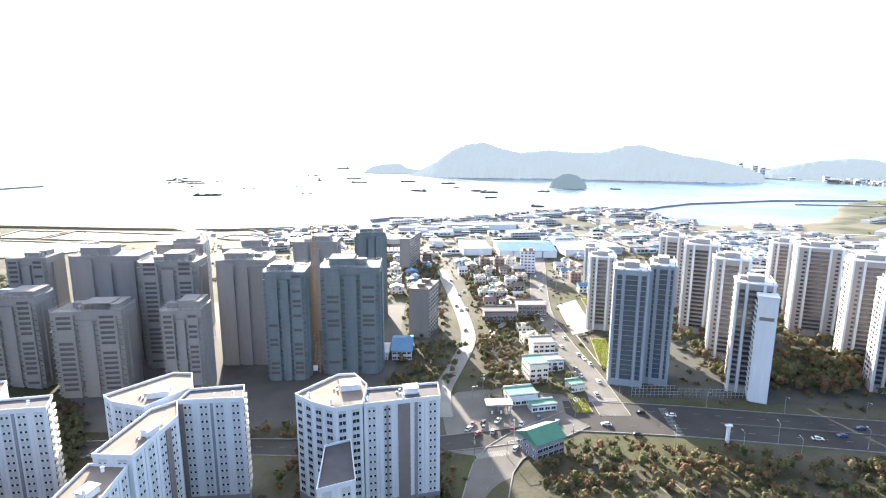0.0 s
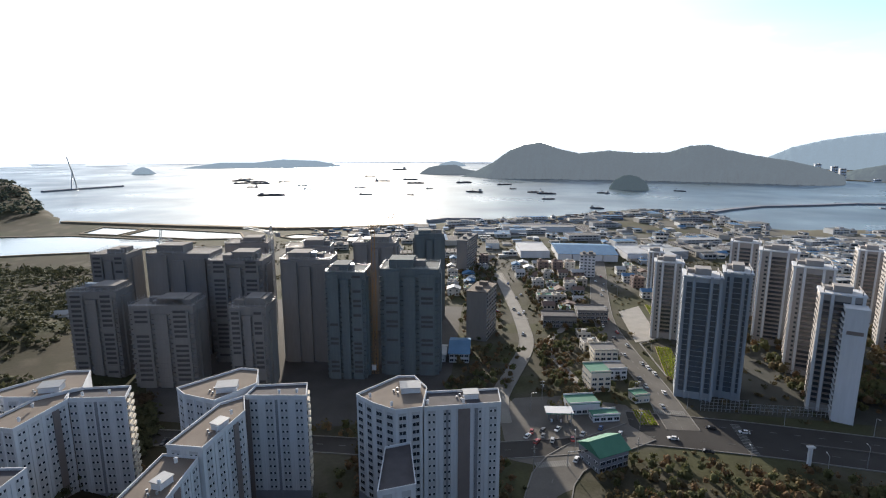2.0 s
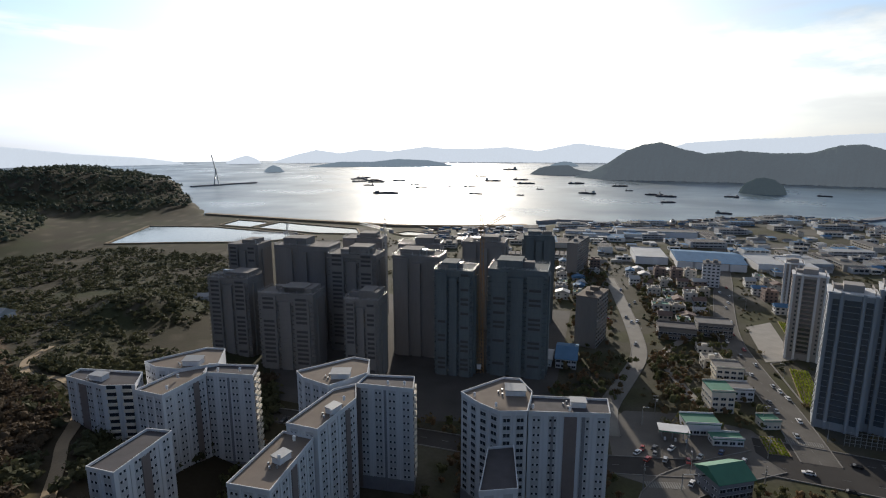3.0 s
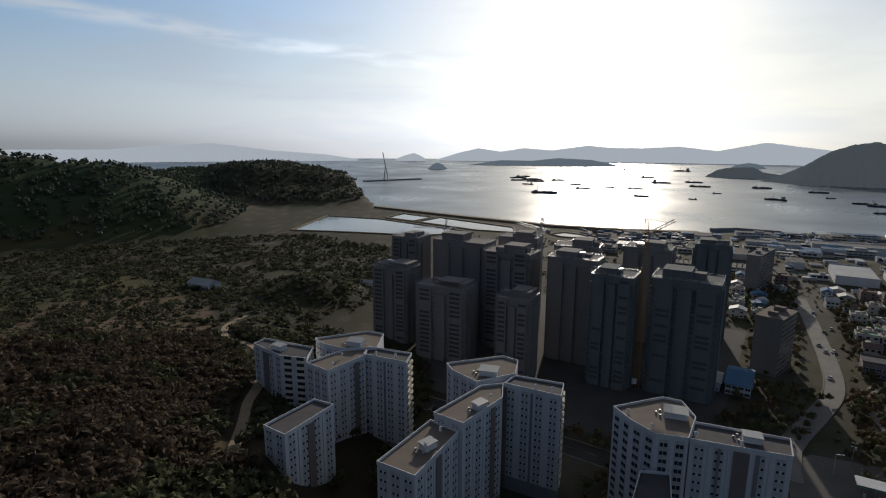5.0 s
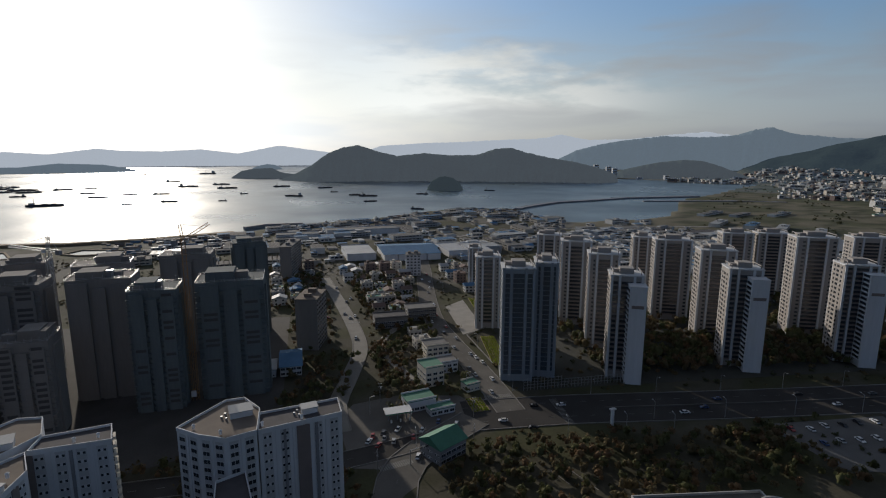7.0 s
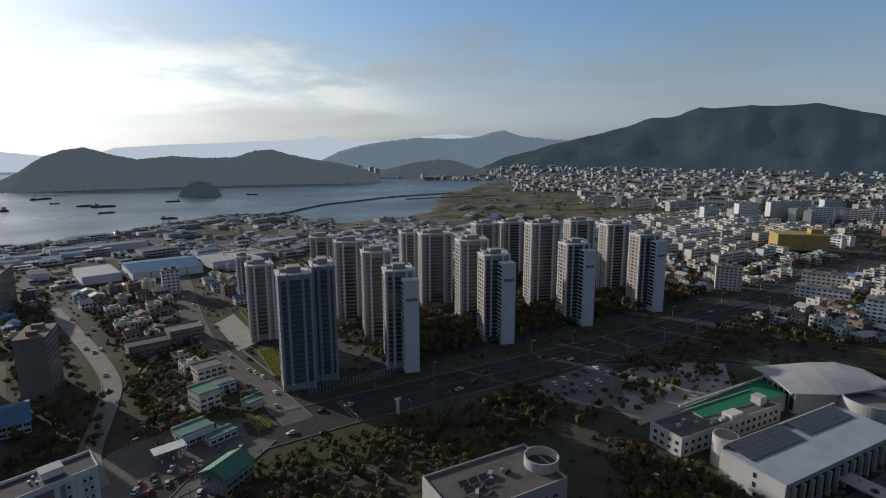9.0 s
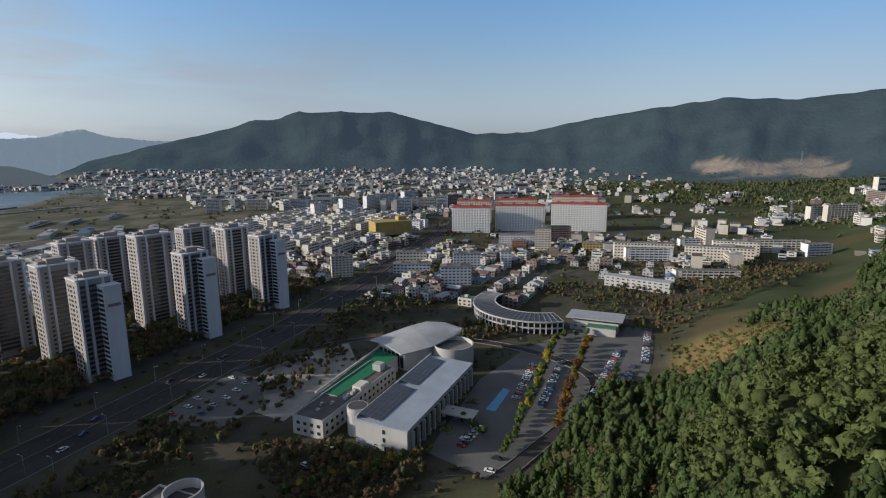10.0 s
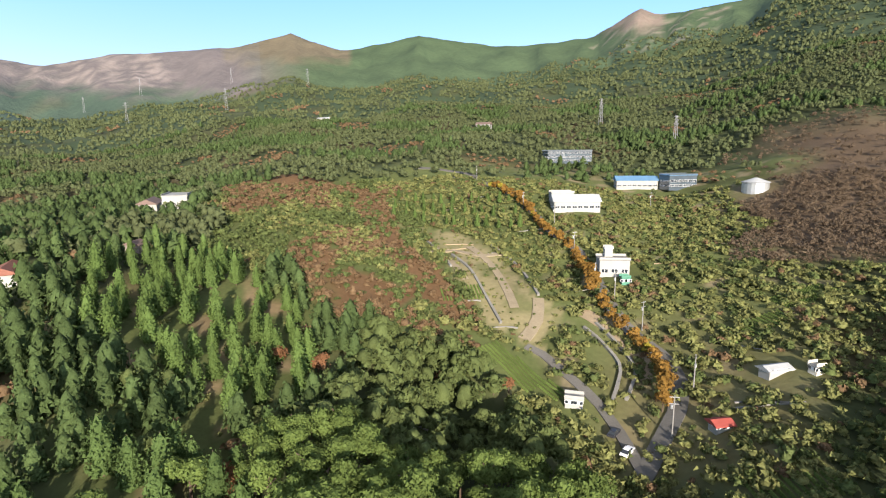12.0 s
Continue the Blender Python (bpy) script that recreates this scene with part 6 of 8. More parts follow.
# ---- the farm and villas up the valley ----
M_lodge = mat("weathered white render", (0.3, 0.292, 0.275), 0.85, 0.12, 0.2, 2, streak=True)
M_red_tile = mat("weathered red tile roof", (0.2, 0.085, 0.06), 0.85, 0.2, 0.5, 5)
def villa(x, y, w, d, h, turn, wall, roof, label, pitched=True):
    return small_house(x, y, w, d, h, turn, wall, roof, label, pitched, "villa")

villa(150, -122, 13, 7, 2.2, 128, M_lodge, M_red_tile, "white villa with a brown tiled roof on the wooded hill")
villa(157, -116, 6, 8, 3.0, 128, M_lodge, M_red_tile, "white villa wing with a gabled roof")
villa(144, -164, 5, 5, 2.6, 100, M_brown, M_terracotta, "small dark pavilion on the hill")
villa(222, -268, 24, 10, 5, 120, M_lodge, M_terracotta, "white lodge with a low brown roof among trees")
villa(196, -258, 24, 12, 8, 118, M_lodge, M_lodge, "white hillside lodge with ribbed wall", False)
villa(-25.5, -209, 11, 8, 5.6, 185, M_lodge, M_roof_grey, "white two-storey villa with roof terrace", False)
villa(-24, -212, 3, 3, 8.5, 185, M_lodge, M_steel, "stair tower of the white villa with a tank", False)
villa(-8.5, -136, 4.6, 3.2, 2.1, 176, M_lodge, M_lodge, "small white field shed", False)
villa(-40, -121.5, 3.8, 3, 1.7, 200, M_lodge, M_red_roof, "small shed with a red roof among scrub")
villa(-58, -141, 6.5, 3.4, 1.5, 205, M_lodge, M_sheet, "farm shed with a pale sheet roof")
villa(-66, -138, 2.4, 2.4, 1.8, 205, M_cream, M_lodge, "little white farm hut", False)
villa(-16, -466, 38, 14, 9, 200, M_blueglass, M_roof_grey, "long blue-walled works shed", False)
villa(-58, -376, 26, 10, 5, 184, M_lodge, M_blue_roof, "long shed with a blue roof")
villa(-83, -370, 19, 12, 8, 200, M_blueglass, M_blue_roof, "blue-roofed hall in the valley", False)
villa(-15, -294, 24, 12, 4.5, 190, M_lodge, M_sheet, "low white sheds by the fields")
villa(-8, -302, 12, 8, 6.5, 190, M_lodge, M_lodge, "white building with a stepped roof", False)
villa(79, -685, 18, 10, 6.5, 170, M_lodge, M_terracotta, "white house high on the slope")
villa(377, -887, 26, 8, 4.5, 160, M_cream, M_sheet, "pale lookout building on the slope")
rot_ = thing("round_house", "round building with a pale conical roof", "house", -114, -326, land(-114, -326), 0)
Shape().cyl(0, 0, -3, 6.8, 6.8, 7, 20).out("wall", M_steel, rot_)
Shape().cyl(0, 0, 4, 7.6, 0.9, 2.4, 20).out("roof", M_sheet, rot_)
villa(-29, -200, 3, 3, 2.2, 190, M_green_roof, M_green_roof, "small turquoise tank shed", False)
# ---- trees ----
def clumps(rng, n, place, size, flat_=0.5):
    """n leaf clumps, each a pointed spray of leaves, at place(rng) = point and outward direction."""
    v, f = [], []
    for i in range(n):
        p, out = place(rng)
        a = rng.uniform(0, 6.28)
        up = np.array([rng.uniform(-1, 1), rng.uniform(-1, 1), rng.uniform(-1, 1)]) * 0.8 + out
        up /= np.linalg.norm(up) + 1e-6
        t = np.cross(up, (math.cos(a), math.sin(a), 0.3))
        t /= np.linalg.norm(t) + 1e-6
        w = np.cross(up, t)
        s = size * rng.uniform(0.6, 1.3)
        k = len(v)
        v += [tuple(p - t * s * 0.5 - w * s * 0.3), tuple(p + t * s * 0.5 - w * s * 0.25), tuple(p + w * s * 0.6 + up * s * flat_ * 0.3)]
        f.append((k, k + 1, k + 2))
    return v, f


def shell(rng, h, r, rings, seg, conifer=False, centre=None):
    """The uneven dark mass inside a crown, on which the leaf sprays sit."""
    v, f = [], []
    for i in range(rings):
        u = (i + 0.75) / rings
        for k in range(seg):
            a, j = 2 * math.pi * (k + 0.5 * (i % 2)) / seg, rng.uniform(0.68, 1.12)
            if conifer:
                v.append((r * 0.86 * u ** 0.42 * j * math.cos(a), r * 0.86 * u ** 0.42 * j * math.sin(a), h * (0.95 - 0.87 * u) + rng.uniform(-.04, .04) * h))
            else:
                t = u * 2.1
                v.append((r * 0.8 * math.sin(t) * j * math.cos(a), r * 0.8 * math.sin(t) * j * math.sin(a), h * 0.5 + h * 0.34 * math.cos(t) * rng.uniform(0.8, 1.15)))
    v.append((0, 0, h * (0.97 if conifer else 0.84)))
    for k in range(seg):
        f.append((rings * seg, k, (k + 1) % seg))
    for i in range(rings - 1):
        for k in range(seg):
            a, b = i * seg + k, i * seg + (k + 1) % seg
            f += [(a, a + seg, b), (b, a + seg, b + seg)]
    if centre is not None:
        v = [tuple(np.array(p) + centre) for p in v]
    return v, f


def lobes_of(h, r, lobes, seed):
    q = np.random.RandomState(seed)
    cs = [np.array([q.uniform(-.5, .5) * r, q.uniform(-.5, .5) * r, h * q.uniform(0.38, 0.76)]) for _ in range(lobes)]
    return cs, [r * q.uniform(0.42, 0.68) for _ in range(lobes)]


def joined(pieces):
    v, f = [], []
    for pv, pf in pieces:
        f += [tuple(i + len(v) for i in q) for q in pf]
        v += list(pv)
    return v, f


def broad_place(h, r, lobes, seed):
    cs, rs = lobes_of(h, r, lobes, seed)
    def place(rng):
        i = rng.randint(lobes)
        d = rng.normal(size=3)
        d /= np.linalg.norm(d)
        d[2] = abs(d[2]) * 0.9 if rng.rand() < 0.7 else d[2]
        return cs[i] + d * rs[i] * rng.uniform(0.75, 1.05) * np.array([1, 1, 0.8]), d
    return place


def pine_place(h, r):
    def place(rng):
        u = 1 - math.sqrt(rng.uniform(0, 1)) * 0.96
        layer = u + rng.uniform(-0.03, 0.03)
        a = rng.uniform(0, 6.28)
        lump = 1 + 0.16 * math.sin(a * 3 + layer * 9) + 0.1 * math.sin(a * 5 - layer * 23)
        q = r * max(0.0, 1 - layer) ** 0.45 * min(1.0, 0.5 + layer * 3.2) * rng.uniform(0.7, 1.03) * lump + 0.08
        return np.array([q * math.cos(a), q * math.sin(a), h * (0.08 + 0.92 * layer) - q * 0.12]), np.array([math.cos(a), math.sin(a), 0.4])
    return place


def trunk_mesh(h, r, seed, conifer=False):
    rng = random.Random(seed)
    s = Shape().cyl(0, 0, -0.6, r * 1.3, r * 0.75, h * 0.35 + 0.6, 7).cyl(0, 0, h * 0.35, r * 0.75, r * 0.2, h * (0.6 if conifer else 0.35), 6)
    if not conifer:
        for i in range(5):
            a = rng.uniform(0, 6.28)
            z = h * rng.uniform(0.28, 0.5)
            s.beam((0, 0, z), (math.cos(a) * h * 0.22, math.sin(a) * h * 0.22, z + h * 0.22), r * 0.5)
    return s.mesh("trunk", [M_bark])


def tree_kind(name, label, h, r, n, size, leaf, seed, conifer=False):
    rng = np.random.RandomState(seed)
    leaves = clumps(rng, n, pine_place(h, r) if conifer else broad_place(h, r, 6, seed), size)
    if conifer:
        v, f = joined([shell(rng, h * 0.96, r * 0.86, 6, 8, True), leaves])
    else:
        v, f = joined([shell(rng, q * 2, q * 0.95, 3, 6, centre=c - np.array([0, 0, q * 1.0])) for c, q in zip(*lobes_of(h, r, 6, seed))] + [leaves])
    me = bpy.data.meshes.new("crown")
    me.from_pydata(v, [], f)
    me.materials.append(leaf)
    return name, label, trunk_mesh(h, r * 0.07, seed, conifer), me, (np.array(v), np.array(f))


PINES = [tree_kind("conifer_tree", "dark green conifer on the wooded hillside", 8 + 1.2 * i, 2.1 + 0.2 * i, 620, 0.52, M_pine, 40 + i, True) for i in range(4)]
CYPRESS = [tree_kind("cypress_tree", "bright green columnar conifer standing in the meadow", 8.5 + i, 1.75 + 0.15 * i, 560, 0.5, M_cypress, 140 + i, True) for i in range(3)]
BROADS = [tree_kind("broadleaf_tree", "full green broadleaf tree on the slope", 9 + i, 3.6 + 0.4 * i, 1250, 0.54, M_leaf, 50 + i) for i in range(4)]
AUTUMN = [tree_kind("autumn_tree", "orange-leaved autumn tree beside the country road", 7 + i, 2.4 + 0.3 * i, 380, 0.75, M_autumn, 60 + i) for i in range(3)]
RUSSET = [tree_kind("russet_tree", "russet-leaved autumn tree on the slope", 7 + i, 3.0 + 0.3 * i, 380, 0.8, M_russet, 70 + i) for i in range(2)]
YELLOW = [tree_kind("yellow_tree", "yellowing tree at the roadside", 7 + i, 2.4, 360, 0.75, M_yellow, 80 + i) for i in range(2)]
STREET = [tree_kind("street_tree", "small dark green tree planted by the car park", 6 + i, 2.3, 360, 0.75, M_leaf, 90 + i) for i in range(2)]


def plant(kind, x, y, size=1.0, turn=0.0, z=None, group="trees"):
    name, label, trunk, crown, _ = kind
    t = thing(name, label, "tree", x, y, (land(x, y) if z is None else z) - 0.1, turn, group)
    t.scale = (size, size, size * (0.92 + 0.16 * ((x * 7.3) % 1)))
    hang("trunk", trunk, t)
    hang("crown", crown, t)


def wood(name, label, spots, makers, n, size, material, seed, h=(8, 12), r=(2.2, 3.4), conifer=False, core=(3, 5)):
    """Many trees in one mesh, a few clumps each: woods nobody could count."""
    rng = np.random.RandomState(seed)
    protos = []
    for k in range(makers):
        hh, rr = rng.uniform(*h), rng.uniform(*r)
        leaves = clumps(rng, n, pine_place(hh, rr) if conifer else broad_place(hh, rr, 4, seed + k), size * rr)
        v, f = joined([shell(rng, hh, rr * (0.9 if conifer else 0.8), *core, conifer), leaves]) if core else leaves
        protos.append((np.array(v), np.array(f)))
    vs, fs, k = [], [], 0
    for x, y, z, s in spots:
        v, f = protos[rng.randint(makers)]
        a = rng.uniform(0, 6.28)
        c, sn = math.cos(a) * s, math.sin(a) * s
        vs.append(np.stack([v[:, 0] * c - v[:, 1] * sn + x, v[:, 0] * sn + v[:, 1] * c + y, v[:, 2] * s * rng.uniform(0.85, 1.15) + z], 1))
        fs.append(f + k)
        k += len(v)
    if not vs:
        return
    vs, fs = np.concatenate(vs), np.concatenate(fs)
    me = bpy.data.meshes.new(name)
    me.vertices.add(len(vs))
    me.vertices.foreach_set("co", vs.ravel())
    me.loops.add(fs.size)
    me.loops.foreach_set("vertex_index", fs.ravel().astype(np.int32))
    me.polygons.add(len(fs))
    me.polygons.foreach_set("loop_start", np.arange(0, fs.size, 3))
    me.update(calc_edges=True)
    me.materials.append(material)
    tagged(new(name, me), label, "woodland", kind="stuff")


KEEP_CLEAR = [(6, -147, 8), (14, -155, 6), (-3, -141, 6), (150, -121, 12), (143, -113, 8), (190, -240, 16), (138, -156, 7), (144, -164, 6), (210, -262, 24), (-25, -209, 11), (-8, -136, 6), (-40, -121, 5), (-60, -140, 9), (-16, -466, 24), (-58, -376, 17), (-83, -370, 15), (-15, -296, 16), (79, -685, 16), (377, -887, 22), (-114, -326, 14),
              (116, 134, 28), (-8.5, -139, 5), (-17, -124, 6)]
ROADWAY = [(-22, -112), (-28, -122), (-33, -131), (-36, -144), (-34, -159), (-25, -176), (-19, -201), (-14, -230), (-4, -250), (3, -271), (10, -293), (20, -312), (30, -330), (52, -363), (-18, -124), (-12, -135), (-6, -144), (0, -153), (-23, -134), (-20, -146), (-17, -158), (-13, -175)]


def free(x, y, pad=0.0):
    return all((x - a) ** 2 + (y - b) ** 2 > (c + pad) ** 2 for a, b, c in KEEP_CLEAR) and all((x - a) ** 2 + (y - b) ** 2 > (4.5 + pad) ** 2 for a, b in ROADWAY)


rng = np.random.RandomState(7)
grove_near, pine_near, broad_near, pine_mid, broad_mid, russet_mid, scrub, far_p, far_b, far_r, left_b, left_r, broad_low, russet_low, thicket = ([] for _ in range(15))
# woods and fields by bearing and distance
tries = [(64, 360, 24000), (360, 950, 19500), (950, 1900, 13500)]
cells = {}


def roomy(x, y, gap):
    """True, and taken from then on, where no tree stands within gap."""
    i, k = int(x // 6), int(y // 6)
    for a in (i - 1, i, i + 1):
        for b in (k - 1, k, k + 1):
            if any((x - p) ** 2 + (y - q) ** 2 < gap * gap for p, q in cells.get((a, b), ())):
                return False
    cells.setdefault((i, k), []).append((x, y))
    return True


for lo, hi, n in tries:
    rr = np.sqrt(rng.uniform(lo * lo, hi * hi, n))
    bb = rng.uniform(82, 216, n)
    px, py = rr * np.sin(np.radians(bb)), rr * np.cos(np.radians(bb))
    grove = wave(px, py, 120, 31)
    rus = wave(px, py, 150, 32)
    edge = wave(px, py, 70, 35) * 3
    gap = wave(px, py, 26, 36)
    for i in range(n):
        x, y, b, r = px[i], py[i], bb[i], rr[i]
        z = land(x, y)
        if z < (2.5 if r < 480 else 9) or not free(x, y) or b > 190 and r < 90:
            continue
        s = rng.uniform(0.75, 1.2)
        edge_b = np.interp(r, (110, 150, 220, 350, 430), (183, 173, 170, 163.5, 162))
        thick = b - edge[i] > 199 and 225 < r < 520
        farm = not thick and edge_b < b - edge[i] * 0.5 < 213 and (100 if b < 187 else 66) < r < 430
        if lo == 64:
            if thick:
                thicket.append((x, y, z, s * 0.5))
                continue
            if any(inside(x, y, q) for q in RUSSETS):
                if rng.rand() < 0.8:
                    (russet_low if rng.rand() < 0.72 else broad_low).append((x, y, z - 0.3, s * rng.uniform(0.4, 0.75)))
                continue
            if farm:
                dry = inside(x, y, DRY)
                if rng.rand() < (0.5 if dry else 0.95):
                    k = rng.rand()
                    (scrub if k < 0.72 else broad_low if k < 0.94 else russet_low).append((x, y, z - 0.2, rng.uniform(0.12, 0.36) if dry else rng.uniform(0.25, 0.75)))
                continue
            if inside(x, y, GROVE):
                if gap[i] > -0.5 and roomy(x, y, 4.9):
                    grove_near.append((x, y, z - 0.2, s * 1.05))
                elif rng.rand() < 0.07:
                    scrub.append((x, y, z - 0.2, rng.uniform(0.2, 0.4)))
                continue
            if inside(x, y, BIG_TREES):
                if roomy(x, y, 3.7):
                    broad_near.append((x, y, z - 0.2, s * 0.95))
                continue
            if 145 < b - edge[i] < edge_b + 2 and (190 + edge[i] * 3 if b + edge[i] < 159 else 150) < r < 430:
                q = wave(x, y, 60, 11) + rng.uniform(-0.75, 0.75)
                (russet_low if q > 0.85 else scrub if q > 0.1 else broad_low).append((x, y, z - 0.2, s * rng.uniform(0.4, 0.8)))
                continue
            if 128 < b + edge[i] < 159 and 84 < r < 200 + edge[i] * 3:
                if gap[i] > -0.45 and roomy(x, y, 3.7):
                    k = rng.rand()
                    (pine_near if k < 0.8 else russet_mid if k < 0.86 else broad_near).append((x, y, z - 0.2, s * (1.0 if k < 0.8 else 0.6)))
                elif rng.rand() < 0.06:
                    scrub.append((x, y, z - 0.2, rng.uniform(0.2, 0.4)))
                continue
            if ((x - 300) / 70) ** 2 + ((y + 72) / 24) ** 2 < 1:
                if rng.rand() < 0.4:
                    (scrub if rng.rand() < 0.7 else russet_low).append((x, y, z - 0.2, rng.uniform(0.3, 0.6)))
                continue
            if not roomy(x, y, 3.2 if b < 150 else 3.6):
                continue
            if b > 150 or grove[i] > 0.45:
                if rng.rand() < 0.8:
                    (broad_near if r < 190 else broad_mid).append((x, y, z - 0.2, s))
            elif rng.rand() < 0.86:
                if rng.rand() < 0.1:
                    russet_mid.append((x, y, z, s * 0.8))
                elif rng.rand() < 0.25:
                    (broad_near if r < 190 else broad_mid).append((x, y, z - 0.2, s * 0.85))
                else:
                    (pine_near if r < 210 else pine_mid).append((x, y, z - 0.2, s))
        elif lo == 360:
            if farm and rng.rand() < 0.5:
                continue
            if thick:
                thicket.append((x, y, z, s * 0.62))
                continue
            if b < 118 and z < 24:
                continue
            if rus[i] > 0.78:
                russet_mid.append((x, y, z, s * 0.7))
            elif grove[i] > 0.25:
                pine_mid.append((x, y, z, s * 0.85))
            else:
                broad_mid.append((x, y, z, s * 0.8))
        else:
            (far_p if grove[i] > 0 else far_b if rus[i] < 0.85 else far_r).append((x, y, z - 1, s * (0.8 + r / 5000)))
NEAREST = 75
for kind, spots, grp in ((CYPRESS, grove_near, "conifers in the meadow"), (PINES, pine_near, "conifers on the hill"), (BROADS, broad_near, "broadleaf trees on the hill")):
    spots.sort(key=lambda q: q[0] ** 2 + q[1] ** 2)
    for i, (x, y, z, s) in enumerate(spots[:NEAREST]):
        plant(kind[i % len(kind)], x, y, s, (i * 77) % 360, z, grp)
wood("conifer_wood", "grove of bright green conifers above the meadow", grove_near[NEAREST:], 6, 170, 0.34, leaf_mat("grove of bright conifers", (0.082, 0.122, 0.034), 0.4), 130, (8, 11), (1.8, 2.3), True, (6, 7))
wood("conifer_wood", "dense dark conifer wood on the hillside", pine_near[NEAREST:], 8, 110, 0.36, M_pine_s, 101, (7.5, 10.5), (2.2, 3.0), True, (4, 6))
wood("broadleaf_wood", "dense green broadleaf wood", broad_near[NEAREST:], 8, 135, 0.32, M_leaf_s, 102, (8, 11), (3.2, 4.2), core=(3, 6))
wood("conifer_wood", "conifer wood farther up the slope", pine_mid, 6, 30, 0.5, M_pine_s, 103, (7, 9.5), (3.0, 3.9), True)
wood("broadleaf_wood", "broadleaf wood farther up the slope", broad_mid, 6, 20, 0.52, M_upper, 104, (7, 10), (3.2, 4.4))
wood("russet_wood", "russet autumn thicket", russet_mid, 6, 30, 0.42, M_russet_s, 105, (3.5, 5.5), (2.8, 3.8))
wood("thicket", "bare brown thicket in the valley", thicket, 6, 44, 0.36, M_thicket, 120, (4.5, 6.5), (2.8, 3.8), core=None)
wood("broadleaf_scrub", "low green scrub on the hill", broad_low, 6, 28, 0.45, M_leaf_s, 118, (3.0, 4.6), (2.8, 3.8))
wood("russet_scrub", "low russet autumn scrub on the hill", russet_low, 6, 44, 0.38, M_russet_s, 119, (2.8, 4.2), (2.8, 3.8))
wood("scrub", "orchard scrub and bushes on the terraces", scrub, 8, 21, 0.48, M_scrub, 106, (2.2, 3.8), (2.8, 4.0))
wood("far_wood", "distant conifer forest on the mountain", far_p, 5, 4, 0.8, M_upper, 107, (7, 10), (4.4, 6.0), True, (2, 5))
wood("far_wood", "distant broadleaf forest on the mountain", far_b, 5, 4, 0.8, M_upper, 108, (6, 9), (4.0, 5.4), core=(2, 5))
wood("far_wood", "distant russet forest on the mountain", far_r, 5, 4, 0.8, M_russet_s, 109, (6, 9), (4.0, 5.4), core=(2, 5))

# avenue of autumn trees along the country road
rng = random.Random(9)
line = ribbon([(-33, -131), (-36, -144), (-34, -159), (-25, -176), (-19, -201), (-14, -230), (-4, -250), (10, -293), (30, -330)], 7.0, 4.6)
for i, q in enumerate(line[0]):
    k = (AUTUMN if rng.random() < 0.7 else YELLOW)
    plant(rng.choice(k), q.x + rng.uniform(-.6, .6), q.y + rng.uniform(-.6, .6), rng.uniform(0.75, 1.05), rng.uniform(0, 360), group="autumn avenue")
for row in range(3):
    for i in range(13):
        f = i / 12
        plant(CYPRESS[(row + i) % 3], 86 - 66 * f - row * 4 + rng.uniform(-1, 1), -306 + 10 * f + row * 18 + rng.uniform(-1.5, 1.5), rng.uniform(0.55, 0.8), rng.uniform(0, 360), group="conifer rows on the terraces")
for x, y in ((28, -136), (23, -135), (18, -134), (13, -137), (9, -139), (63, -114), (49, -69), (47, -65), (53, -113)):
    plant(RUSSET[0], x, y, rng.uniform(0.6, 0.9), rng.uniform(0, 360), group="russet trees")

# park trees round the civic buildings, the crossing and the ring-tower building
spots, spots2, spots3 = [], [], []
PARK = [([(55, 214), (100, 214), (150, 205), (230, 196), (205, 150), (160, 160), (140, 160), (88, 160), (40, 150), (36, 190)], 400), ([(230, 196), (330, 190), (345, 165), (300, 150), (215, 148)], 150), ([(150, 110), (190, 140), (200, 100), (190, 60), (150, 70), (120, 110)], 260),
        ([(330, 100), (350, 60), (372, 40), (380, 80), (360, 130)], 90), ([(420, 180), (640, 170), (640, 120), (470, 150)], 120), ([(380, -60), (520, -70), (520, 20), (470, 60), (420, -20)], 170), ([(150, 270), (470, 246), (470, 300), (150, 330)], 900),
        ([(140, 340), (460, 310), (460, 400), (180, 440)], 700), ([(14, 300), (66, 340), (62, 560), (0, 560), (20, 400)], 260), ([(22, 240), (66, 262), (66, 330), (20, 300)], 70), ([(-150, 430), (-20, 430), (-20, 600), (-190, 620)], 200), ([(-30, 240), (0, 270), (10, 330), (-12, 340), (-40, 290)], 90), ([(20, 275), (38, 300), (30, 360), (18, 330)], 60), ([(340, 170), (480, 175), (470, 190), (350, 192)], 80), ([(170, 175), (225, 168), (235, 205), (180, 205)], 70), ([(150, 108), (200, 108), (215, 66), (185, 62)], 60), ([(325, 170), (440, 110), (440, 170), (360, 192)], 130), ([(40, 262), (62, 285), (30, 300), (20, 270)], 26), ([(395, -62), (470, -130), (640, -260), (660, -190), (560, -90), (470, -50)], 420), ([(-40, 440), (-8, 440), (-20, 560), (-60, 560)], 120), ([(14, 420), (30, 400), (24, 480), (8, 540)], 40), ([(-36, 340), (-6, 345), (-8, 440), (-40, 430)], 70),
        ([(-120, 205), (-20, 212), (-20, 225), (-120, 218)], 50), ([(-70, 130), (-45, 130), (-45, 205), (-68, 200)], 60), ([(-2, 140), (6, 190), (-1, 205), (-12, 150)], 40), ([(-130, 110), (-105, 110), (-125, 200), (-145, 180)], 50), ([(-60, 90), (20, 90), (15, 128), (-60, 120)], 120),
        ([(540, -100), (800, -130), (800, 0), (700, 120), (600, 0)], 260), ([(760, 120), (1000, 150), (1000, 250), (780, 240)], 120), ([(480, 255), (700, 260), (700, 420), (500, 330)], 200)]
